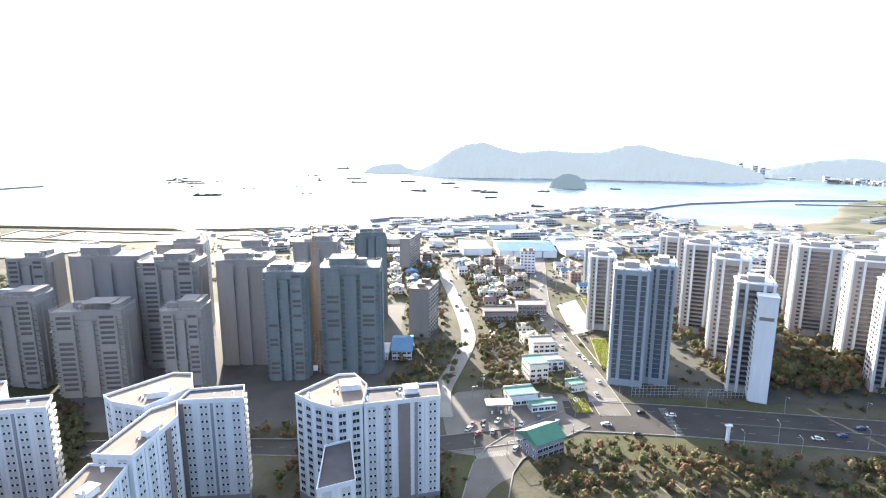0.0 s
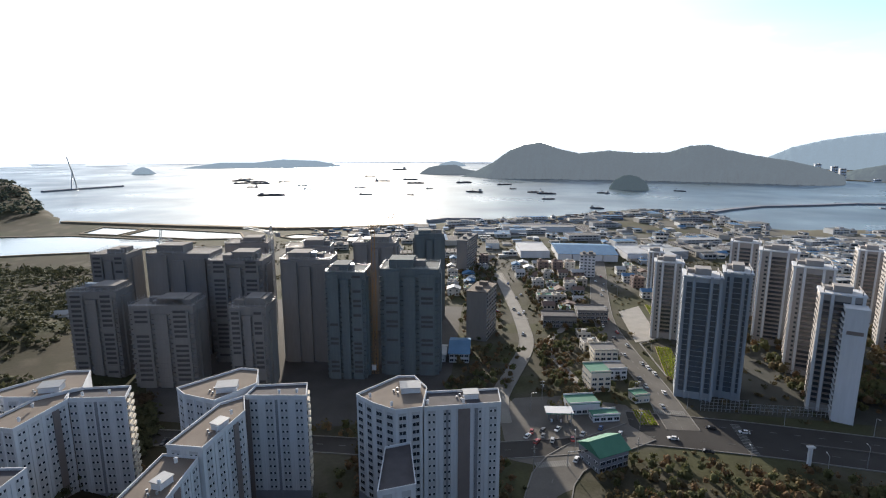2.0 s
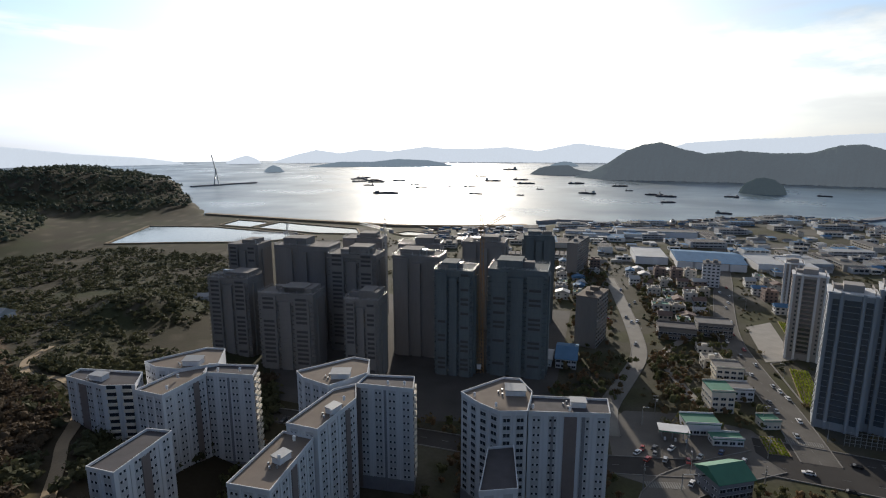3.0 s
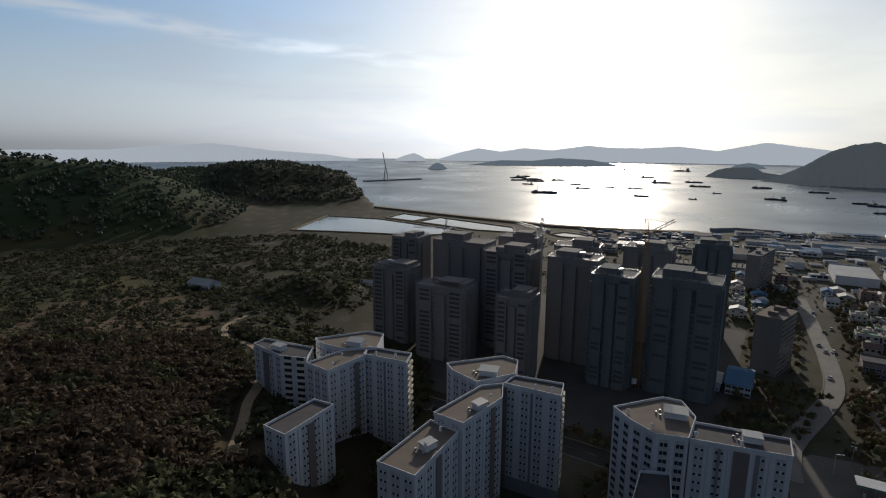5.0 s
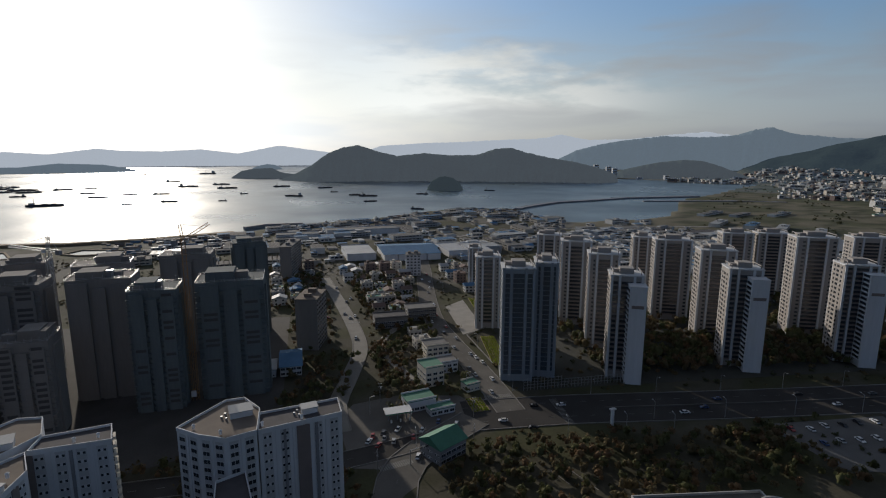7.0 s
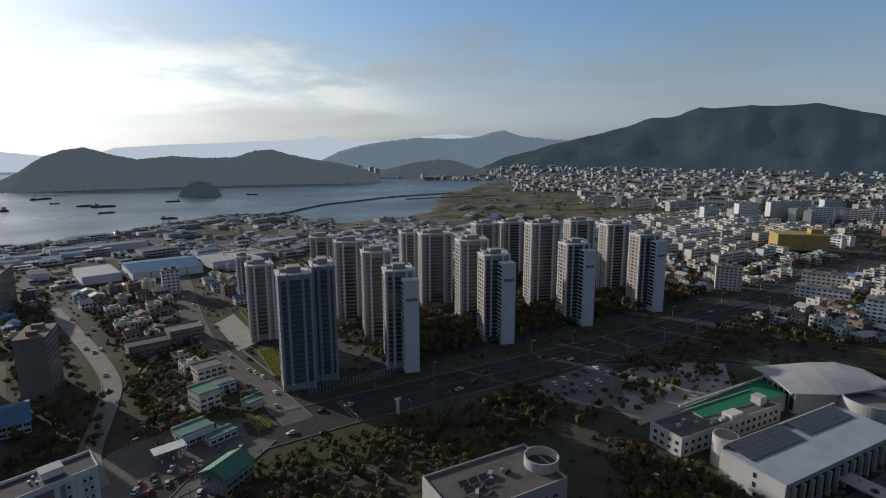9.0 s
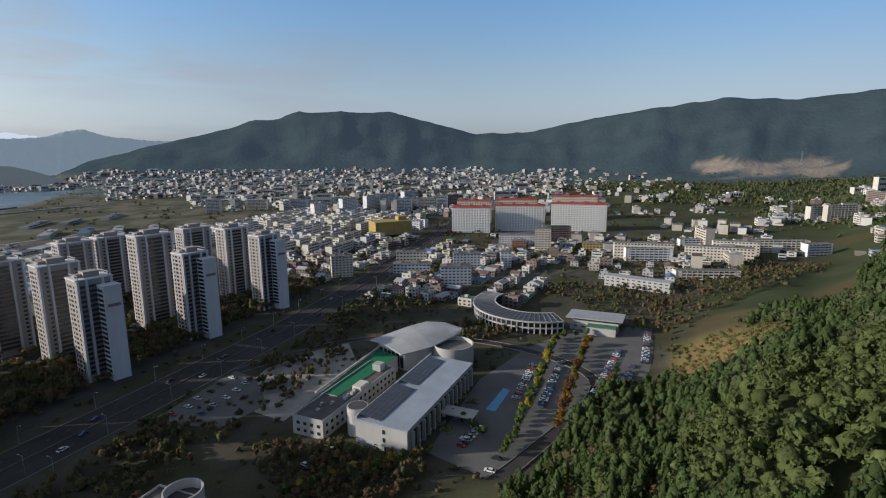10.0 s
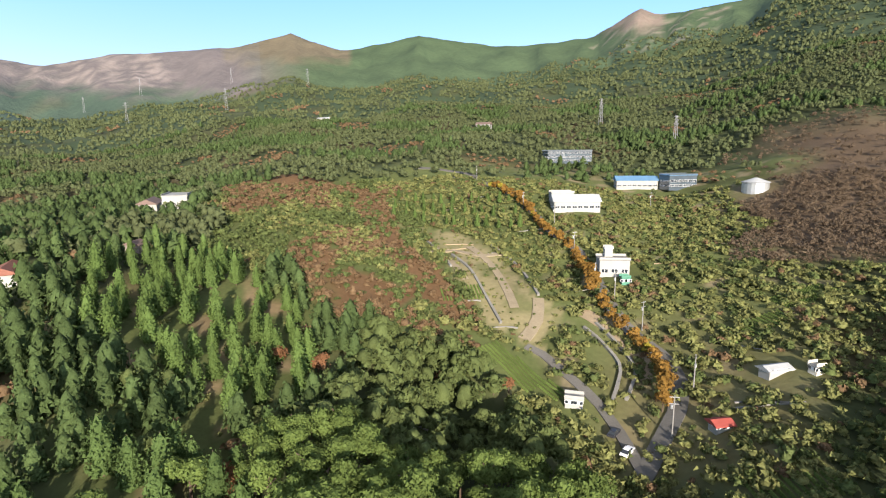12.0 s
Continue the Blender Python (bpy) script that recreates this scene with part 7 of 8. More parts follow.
BUILT = [(48, 282, 6), (60, 297, 6), (37, 254, 9), (57, 318, 8), (60, 400, 11), (35, 385, 11), (241, 78, 42), (240, 118, 26), (300, 99, 32), (302, 72, 18), (116, 134, 27), (41, 209, 11), (430, 40, 40)]
for poly, n in PARK:
    xs, ys = [p[0] for p in poly], [p[1] for p in poly]
    k = 0
    while k < n:
        x, y = rng.uniform(min(xs), max(xs)), rng.uniform(min(ys), max(ys))
        if inside(x, y, poly):
            k += 1
            if inside(x, y, CAR_LOT) or any((x - a) ** 2 + (y - b) ** 2 < c * c for a, b, c in BUILT):
                continue
            (spots if rng.random() < 0.36 else spots2 if rng.random() < 0.55 else spots3).append((x, y, land(x, y) - 0.1, rng.uniform(0.45, 0.85) * (1.35 if y > 240 and x > 90 else 1.0)))
wood("park_trees", "dark green trees in the grounds and verges", spots, 6, 26, 0.5, M_park, 111, (7, 10), (3.0, 4.0))
wood("park_trees", "olive and brown autumn trees in the grounds", spots2, 6, 26, 0.5, M_dark_scrub, 112, (6, 9), (3.0, 4.0))
wood("park_trees", "russet autumn trees in the grounds", spots3, 6, 26, 0.5, M_russet_s, 113, (5, 8), (2.6, 3.6))
for (x0, y0), (x1, y1), n, kinds in (((207, 30), (362, 17), 34, STREET + STREET + YELLOW), ((236, 10), (358, -4), 24, RUSSET + STREET + AUTUMN), ((268, -13), (315, -20), 8, STREET + RUSSET), ((222, 40), (240, 62), 5, STREET), ((160, 108), (205, 62), 14, STREET + YELLOW), ((360, 20), (400, -45), 10, STREET)):
    for i in range(n):
        f = (i + 0.5) / n
        plant(rng.choice(kinds), x0 + (x1 - x0) * f + rng.uniform(-1.2, 1.2), y0 + (y1 - y0) * f + rng.uniform(-1.5, 1.5), rng.uniform(0.75, 1.15), rng.uniform(0, 360), 0.05, "car park trees")

# scrub on the hillside and plain beyond the apartments
left_far, left_plain = [], []
TRACK = [(-150, 88), (-160, 97), (-169, 105), (-177, 111), (-184, 117), (-193, 126), (-202, 135), (-215, 145), (-228, 155), (-241, 160), (-254, 165), (-265, 165), (-276, 165), (-288, 171), (-300, 178), (-313, 192), (-320, 206)]
for i in range(22500):
    zone = 0 if i < 6500 else 1 if i < 15000 else 2
    lo, hi = ((95, 330), (330, 800), (790, 1650))[zone]
    b, r = radians(rng.uniform(-96, -38)), math.sqrt(rng.uniform(lo * lo, hi * hi))
    x, y = r * math.sin(b), r * math.cos(b)
    z = land(x, y)
    if zone == 2:
        if z > 9:
            left_far.append((x, y, z - 1, rng.uniform(1.0, 1.7)))
        continue
    if (y > 505 and x > -760) or (x > -152 and y > 88) or (x > -285 and y > 235) or any((x - p) ** 2 + (y - q) ** 2 < 45 for p, q in TRACK):
        continue
    knoll = (x + 345) ** 2 + (y - 285) ** 2 < 75 ** 2
    if zone == 1 and not knoll and wave(x, y, 100, 33) + wave(x, y, 37, 37) * 0.5 < -0.75:
        continue
    if zone == 1:
        (left_plain if wave(x, y, 60, 38) > -0.2 else left_b).append((x, y, z - 0.3, rng.uniform(0.45, 1.0)))
        continue
    brown = inside(x, y, BROWN_WOOD) and wave(x, y, 45, 34) > -0.5
    (left_r if brown or not knoll and wave(x, y, 70, 34) > 0.55 else left_b).append((x, y, z - 0.3, rng.uniform(0.6, 1.15) if zone == 0 else rng.uniform(0.35, 0.8)))
wood("hillside_scrub", "dark green scrub and trees on the hillside", left_b, 6, 14, 0.6, M_left, 115, (3.5, 6), (3.0, 4.2), core=(2, 5))
wood("hillside_scrub", "brown autumn wood on the hillside", left_r, 6, 24, 0.46, M_brown_scrub, 116, (4.0, 6), (3.0, 4.2), core=(2, 5))
wood("field_scrub", "low olive scrub and hedges over the old fields", left_plain, 6, 12, 0.4, M_left, 123, (1.4, 2.8), (4.0, 6.5), core=(2, 6))
wood("hillside_wood", "dark wooded hill and cape beside the bay", left_far, 5, 5, 0.7, M_cape, 117, (5, 7), (3.4, 4.6), core=(2, 6))
# ---- town houses ----
ROOFS = [M_roof_grey, M_green_roof, M_blue_roof, M_terracotta, M_sheet, M_roof_dark, M_roof_grey, M_roof_grey]


def house_kind(seed):
    """A small town house: walls, roof, parapet or pitch, windows."""
    rng = random.Random(seed)
    w, d, h = rng.uniform(8, 13), rng.uniform(8, 12), rng.choice([3.2, 6.2, 6.2, 9.2])
    wall, roof = rng.choice(WALLS), rng.choice(ROOFS)
    pitched = roof in (M_blue_roof, M_terracotta, M_sheet) and h < 9
    parts = [("wall", Shape().box(0, 0, -0.5, w, d, h + 0.5).mesh("wall", [wall]))]
    if pitched:
        parts.append(("roof", Shape().gable(0, 0, h, w, d, 2.2, over=0.6).mesh("roof", [roof])))
    else:
        s = Shape().box(0, 0, h, w - 0.6, d - 0.6, 0.15)
        parts.append(("roof", s.mesh("roof", [roof])))
        s = Shape().box(0, 0, -0.5, w, d, h + 0.5)
        for q in (-1, 1):
            s.box(0, q * (d / 2 - 0.15), h, w, 0.3, 0.9)
            s.box(q * (w / 2 - 0.15), 0, h, 0.3, d - 0.6, 0.9)
        parts[0] = ("wall", s.mesh("wall", [wall]))
        parts.append(("roof_hut", Shape().box(w * rng.uniform(-.2, .2), d * 0.2, h + 0.1, 3, 2.6, 2.3).mesh("roof_hut", [wall])))
        if rng.random() < 0.6:
            parts.append(("water_tank", Shape().cyl(-w * 0.25, -d * 0.2, h + 0.1, 0.8, 0.8, 1.5, 10).mesh("water_tank", [rng.choice([M_blue_roof, M_ochre, M_steel])])))
    win = Shape()
    for f in range(int(h / 3)):
        for i in range(3):
            win.box(-w / 2 + (i + 0.5) * w / 3, -d / 2 - 0.05, 0.9 + f * 3, 1.9, 0.12, 1.4)
            win.box(-w / 2 + (i + 0.5) * w / 3, d / 2 + 0.05, 0.9 + f * 3, 1.5, 0.12, 1.3)
        for i in range(2):
            win.box(-w / 2 - 0.05, -d / 2 + (i + 0.5) * d / 2, 0.9 + f * 3, 0.12, 1.5, 1.3)
            win.box(w / 2 + 0.05, -d / 2 + (i + 0.5) * d / 2, 0.9 + f * 3, 0.12, 1.5, 1.3)
    parts.append(("window_row", win.mesh("window_row", [M_glass])))
    tone = {"house wall white": "white", "house wall cream": "cream", "house wall grey": "grey", "house wall brick": "red brick", "house wall sand": "sand-coloured"}[wall.name]
    kind = "pitched " + ("blue" if roof is M_blue_roof else "brown tiled" if roof is M_terracotta else "pale sheet") + " roof" if pitched else ("green " if roof is M_green_roof else "") + "flat roof and parapet"
    return f"{tone} {'one two three'.split()[int(h / 3) - 1]}-storey town house with {kind}", parts, max(w, d)


KINDS = [house_kind(200 + i) for i in range(22)]
TAKEN = [(41, 209, 14), (48, 282, 9), (60, 297, 9), (37, 254, 12), (57, 318, 11), (60, 400, 15), (35, 385, 15), (75, 547, 13), (-20, 357, 18), (-31, 318, 18), (507, 247, 18), (502, 122, 20), (570, 126, 20), (590, 85, 10), (690, 52, 14), (695, -10, 16), (706, 84, 14),
         (540, 180, 26), (600, 200, 24), (770, 290, 40), (660, -67, 36), (655, -147, 38), (520, -50, 34), (720, 85, 32)]
STREETS = [[(82, 240), (79, 289), (73, 340), (70, 401), (81, 507), (88, 556), (97, 640), (110, 760)], [(-16, 545), (-4, 470), (8, 387), (11, 340), (4, 300), (-4, 262)], [(218, 224), (330, 213), (420, 210), (500, 209), (600, 213), (700, 216), (800, 220), (1000, 228)], [(40, 380), (25, 345), (34, 300), (44, 272)]]


def off_road(x, y, pad):
    for line in STREETS:
        for (x0, y0), (x1, y1) in zip(line, line[1:]):
            t = max(0, min(1, ((x - x0) * (x1 - x0) + (y - y0) * (y1 - y0)) / ((x1 - x0) ** 2 + (y1 - y0) ** 2)))
            if math.hypot(x - x0 - t * (x1 - x0), y - y0 - t * (y1 - y0)) < pad:
                return False
    return True


rng = random.Random(12)
places = []


def fill(poly, pitch, turn, keep, jitter=1.5, road_pad=14):
    xs, ys = [p[0] for p in poly], [p[1] for p in poly]
    cx, cy = sum(xs) / len(xs), sum(ys) / len(ys)
    c, s = math.cos(radians(turn)), math.sin(radians(turn))
    R = int(max(max(xs) - min(xs), max(ys) - min(ys)) / pitch) + 1
    for i in range(-R, R + 1):
        for k in range(-R, R + 1):
            u, v = i * pitch * 1.05 + (3.0 if k % 2 else 0), k * pitch * (1.0 + 0.22 * (k % 2))
            x, y = cx + u * c - v * s + rng.uniform(-jitter, jitter), cy + u * s + v * c + rng.uniform(-jitter, jitter)
            if inside(x, y, poly) and rng.random() < keep and off_road(x, y, road_pad) and all((x - a) ** 2 + (y - b) ** 2 > q * q for a, b, q in TAKEN) and all((x - a) ** 2 + (y - b) ** 2 > 110 for a, b, _ in places[-400:]):
                places.append((x, y, turn + rng.choice([0, 90, 180, 270]) + rng.uniform(-4, 4)))


fill([(20, 300), (62, 330), (56, 380), (58, 440), (66, 520), (72, 590), (-2, 590), (10, 480), (24, 400)], 14, 6, 0.95)
fill([(100, 450), (150, 470), (170, 560), (120, 600), (98, 560)], 16, 4, 0.8)
fill([(430, 40), (640, 40), (700, 100), (700, 200), (430, 196)], 15, -14, 0.8, 2, 20)
fill([(470, 232), (720, 236), (760, 260), (620, 400), (500, 330)], 15, -10, 0.8, 2, 20)
fill([(540, -30), (760, -40), (760, 40), (640, 40)], 16, -5, 0.75)
fill([(470, -60), (560, -90), (680, -120), (760, -40), (540, -30)], 17, -8, 0.7)
fill([(-150, 430), (-20, 430), (-30, 600), (-190, 620)], 17, 8, 0.75)
near = sorted(places, key=lambda p: p[0] ** 2 + p[1] ** 2)[:190]
for i, (x, y, turn) in enumerate(near):
    label, parts, _ = KINDS[(i * 7 + int(x)) % len(KINDS)]
    t = thing("house", label, "house", x, y, max(0, land(x, y)), turn, "town houses")
    for name, me in parts:
        o = hang(name, me, t)
        if name == "window_row":
            o["kind"] = "stuff"


# ---- the rest of the town, too far and too many to count ----
def crowd(name, label, spots, seed, walls, roofs):
    """Blocks with storeys of windows, joined: spots of (x, y, w, d, h, turn)."""
    rng = random.Random(seed)
    s = Shape()
    nw = len(walls)
    for x, y, w, d, h, turn in spots:
        m, rf = rng.randrange(nw), nw + 1 + rng.randrange(len(roofs))
        a, z = radians(turn), max(-0.2, land(x, y) - 0.3)
        s.box(x, y, z, w, d, h, a, m, rf)
        c, sn = math.cos(a), math.sin(a)
        if h > 4:
            if rng.random() < 0.6:
                s.box(x + c * w * 0.15, y + sn * w * 0.15, z + h, w * 0.28, d * 0.4, 2.2, a, m, rf)
            n = max(1, int(h / 3)) if x * x + y * y < 1.7e6 else max(1, int(h / 9))
            for f in range(n):
                zz = z + h * (f + 0.4) / n
                s.box(x, y, zz, w * 0.86, d + 0.16, h / n * 0.42, a, nw)
                if n < 8 and x * x + y * y < 1.6e6:
                    s.box(x, y, zz, w + 0.16, d * 0.55, h / n * 0.42, a, nw)
            k = max(2, int(w / 5)) if w > 13 else 0
            for i in range(k + 1 if k else 0):
                u = -w / 2 + i * w / k
                s.box(x + c * u, y + sn * u, z, 0.9, d + 0.5, h, a, m)
        elif rng.random() < 0.5:
            s.gable(x, y, z + h, w, d, min(w, d) * 0.2, a, 0.4, rf)
    ob = s.out(name, list(walls) + [M_glass] + list(roofs))
    return tagged(ob, label, "buildings", kind="stuff")


rng = random.Random(21)
spots = [(x, y, rng.uniform(8, 13), rng.uniform(8, 12), rng.choice([3.2, 6.2, 9]), t) for x, y, t in sorted(places, key=lambda p: p[0] ** 2 + p[1] ** 2)[190:]]
for i in range(13500):
    b, r = rng.uniform(34, 116), math.sqrt(rng.uniform(620 ** 2, 2900 ** 2))
    x, y = r * math.sin(radians(b)), r * math.cos(radians(b))
    if b < 43 and r < 2330 or b < 58 and r < 1250 or b > 88 and r > 1350 and rng.random() < 0.75 or b > 100 and r > 1500 or b > 92 and wave(x, y, 160, 42) < 0.1 or b < 50 and r < 1700 or not off_road(x, y, 24) or land(x, y) > 45 or wave(x, y, 300, 41) < -0.55:
        continue
    if 560 < x < 1000 and 250 < y < 640 or 790 < x < 1060 and -120 < y < 260 or r < 760 and rng.random() < 0.5:
        continue
    big = rng.random()
    if big < 0.06:
        spots.append((x, y, rng.uniform(26, 50), 11, rng.uniform(15, 30) if r < 1400 else rng.uniform(10, 17), rng.choice([-75, -70, 12])))
    elif big < 0.2:
        spots.append((x, y, rng.uniform(14, 24), rng.uniform(10, 14), rng.uniform(9, 16), rng.uniform(-20, 10)))
    else:
        spots.append((x, y, rng.uniform(8, 13), rng.uniform(7, 11), rng.choice([3, 3.2, 6, 6.2, 9]), rng.choice([-14, 76]) + rng.uniform(-6, 6)))
crowd("town", "dense pale town of houses and flats spread over the plain", spots, 22, [WALLS[1], WALLS[4], WALLS[2], WALLS[1], WALLS[4], WALLS[3], WALLS[0]], [M_roof_grey, M_sheet, M_terracotta, M_roof_grey, M_green_roof, M_blue_roof])
rows_ = []
for i in range(14):
    for k in range(9):
        x, y = 600 + i * 27 + k * 6, 300 + k * 36 - i * 3
        if y > 262 + (x - 600) * 0.02 and math.hypot(x - 770, y - 290) > 55 and rng.random() < 0.93:
            rows_.append((x + rng.uniform(-2, 2), y + rng.uniform(-2, 2), 24, 9, 14.5, -8 + rng.choice([0, 0, 0, 80])))
for x, y, w, turn in ((654, -72, 52, -80), (668, -150, 62, -76), (724, -220, 84, -80), (705, -262, 30, -70), (760, -150, 60, -78), (560, -116, 60, -80)):
    rows_.append((x, y, w, 11, 15 if w != 60 else 9, turn))
crowd("flats_estate", "estate of white five-storey walk-up flats in rows", rows_, 23, [M_white, M_cream], [M_roof_grey, M_roof_grey])
for x, y, w, h in ((1010, 470, 40, 34), (1060, 440, 36, 36), (1120, 430, 50, 34), (1190, 400, 40, 36), (940, 500, 30, 30)):
    slab_block(x, y, w, 12, h, -25, M_white, M_roof_grey, "pale apartment slab beyond the estate", 12, 4.2)

# low growth on every free patch of the town
BLOCKED = [(x, y, 7.5) for x, y, _ in places] + TAKEN + [(241, 78, 44), (240, 118, 30), (300, 99, 30), (116, 134, 27), (418, 36, 50), (398, -10, 24)]
BLOCKED += [(160, 274, 14), (238, 276, 14), (312, 269, 14), (387, 259, 14), (173, 368, 14), (170, 320, 13), (251, 366, 16), (252, 318, 14), (326, 315, 16), (406, 303, 14), (98, 282, 13), (116, 285, 12), (106, 372, 12), (257, 417, 11), (338, 404, 15), (368, 398, 15), (436, 369, 16), (177, 430, 13)]
LOTS = [[(190, 30), (219, 23), (240, 2), (272, -30), (352, -46), (403, -50), (398, 0), (343, 34), (285, 56), (205, 64)], [(-280, 240), (-275, 420), (-40, 420), (-30, 240), (-100, 214), (-230, 215)], [(-4, 246), (4, 262), (28, 268), (60, 262), (70, 240), (48, 222), (36, 228), (24, 200), (2, 205)], [(84, 355), (104, 366), (106, 440), (85, 424)], [(90, 290), (106, 296), (106, 352), (90, 352)]]
STREETS.append([(62, 236), (25, 205), (15, 170), (8, 130)])
STREETS.append([(40, 222), (-20, 208), (-90, 205), (-160, 200), (-230, 190)])
STREETS.append([(58, 240), (110, 237), (160, 231), (218, 224)])
low_g, low_b = [], []
for i in range(9500):
    b, r = radians(rng.uniform(-34, 104)), math.sqrt(rng.uniform(150 ** 2, 760 ** 2))
    x, y = r * math.sin(b), r * math.cos(b)
    if wave(x, y, 50, 51) < -0.25 or (x < -5 and y < 205) or not off_road(x, y, 10 if y > 262 or y < 190 else 18) or any(inside(x, y, q) for q in LOTS) or any((x - a) ** 2 + (y - c) ** 2 < q * q for a, c, q in BLOCKED):
        continue
    z = land(x, y)
    if z > 8:
        continue
    (low_g if rng.random() < 0.6 else low_b).append((x, y, z - 0.3, rng.uniform(0.25, 0.75)))
wood("town_scrub", "weeds, hedges and garden shrubs between the houses", low_g, 5, 13, 0.55, M_left, 121, (2.5, 4.5), (3.0, 4.2), core=(2, 5))
wood("town_scrub", "brown weeds and shrubs on vacant ground", low_b, 5, 13, 0.55, M_dark_scrub, 122, (2.2, 4), (3.0, 4.2), core=(2, 5))

# trees and hedges over the farmland below the mountain and on the flats
country, flats_green = [], []
for i in range(6500):
    b, r = radians(rng.uniform(34, 112)), math.sqrt(rng.uniform(480 ** 2, 2300 ** 2))
    x, y = r * math.sin(b), r * math.cos(b)
    z = land(x, y)
    if not -0.4 < z < 40 or wave(x, y, 120, 61) < (0.3 if b < 0.95 else 0.0) or b < 0.95 and r < 880 or not off_road(x, y, 16):
        continue
    (country if b > 0.95 else flats_green).append((x, y, z - 0.3, rng.uniform(0.5, 1.1)))
for i in range(160):
    a, q = rng.uniform(0, 6.28), math.sqrt(rng.random())
    flats_green.append((1395 + 62 * q * math.cos(a), 745 + 62 * q * math.sin(a), 12 * (1 - q) - 0.4, rng.uniform(1.6, 2.4)))
wood("country_trees", "hedges and trees over the farmland below the mountain", country, 6, 14, 0.55, M_park, 124, (4, 7), (3.2, 5), core=(2, 5))
wood("country_trees", "dark bushes and a wooded knoll on the flats", flats_green, 6, 12, 0.55, M_left, 125, (3, 5), (3.2, 6), core=(2, 5))
# harbour works and warehouses
ind = []
for i in range(520):
    x, y = rng.uniform(-230, 560), rng.uniform(600, 1130)
    b, r = math.degrees(math.atan2(x, y)), math.hypot(x, y)
    if r > table(SHORE, b) - 30 or not off_road(x, y, 12) or 0 < x < 115 and 600 < y < 715 or (x > 150 and y < 640):
        continue
    long_ = rng.random() < 0.22
    ind.append((x, y, rng.uniform(26, 60) if long_ else rng.uniform(8, 18), rng.uniform(14, 24) if long_ else rng.uniform(6, 12), rng.uniform(5, 8) if long_ else rng.uniform(2.5, 6), rng.choice([0, 90, 6]) + 8 + rng.uniform(-3, 3)))
crowd("harbour_sheds", "harbour works, yards and warehouses by the shore", ind, 24, [WALLS[2], WALLS[0], WALLS[4]], [M_roof_grey, M_roof_grey, M_sheet, M_roof_grey, M_blue_roof, M_roof_dark])
fl = [(655, 826, 70, 16, 6, 40), (690, 789, 60, 16, 6, 40), (719, 754, 60, 15, 6, 42), (743, 705, 50, 15, 6, 42), (744, 965, 90, 14, 5, 30), (788, 935, 70, 14, 5, 30), (870, 925, 80, 14, 5, 28)]
for i in range(240):
    b, r = rng.uniform(24, 48), rng.uniform(620, 900)
    x, y = r * math.sin(radians(b)), r * math.cos(radians(b))
    if math.hypot(x - 97, y - 640) > 30 and land(x, y) > -1:
        fl.append((x, y, rng.uniform(10, 34), rng.uniform(9, 16), rng.uniform(4, 7), rng.uniform(-10, 20)))
crowd("harbour_sheds", "pale workshops behind the tall flats", fl, 25, [WALLS[0], WALLS[1], WALLS[2]], [M_sheet, M_roof_grey, M_roof_grey, M_blue_roof])
yard = []
for i in range(420):
    b, r = rng.uniform(-22, 20), 0
    r = table(SHORE, b) - rng.uniform(25, 150)
    yard.append((r * math.sin(radians(b)), r * math.cos(radians(b)), rng.uniform(3, 14), rng.uniform(2.5, 5), rng.uniform(1.5, 3.5), rng.uniform(-15, 25)))
crowd("stacked_goods", "stacks of goods and containers on the quay", yard, 26, [M_brown, WALLS[2], WALLS[3], M_blue_roof], [M_roof_grey, M_sheet, M_brown])
for i in range(4):
    x = 57 + i * 17
    small_house(x, 652, 16, 70, 8, 3, M_white, M_blue_roof, "warehouse bay with a blue sheet roof", True, "warehouse")
for x, y, w, d in ((22, 658, 34, 62), (140, 655, 26, 56), (170, 650, 24, 60), (35, 838, 110, 30), (-60, 800, 60, 24)):
    small_house(x, y, w, d, 7.5, 6, M_white, M_sheet if x > 0 and y < 700 else M_roof_grey, "large pale-roofed warehouse near the harbour", False, "warehouse")
for x, y, w, d, turn in ((-262, 400, 60, 10, 25), (-300, 372, 26, 16, 30), (-322, 340, 30, 8, 20), (-440, 245, 26, 14, 10)):
    small_house(x, y, w, d, 4.5, turn, M_white, M_sheet, "pale farm building at the edge of the site", True, "farm_building")
far_sites = [(math.sin(radians(b)) * r, math.cos(radians(b)) * r, 22, 12, h, 0) for b, r, h in ((26.2, 2600, 40), (26.8, 2610, 60), (27.4, 2640, 34), (28, 2600, 52), (28.6, 2620, 44), (33.5, 2560, 18), (31, 2540, 10), (24.5, 2580, 8))]
crowd("far_towers", "cluster of white towers on the far shore", far_sites, 27, [M_white], [M_white])


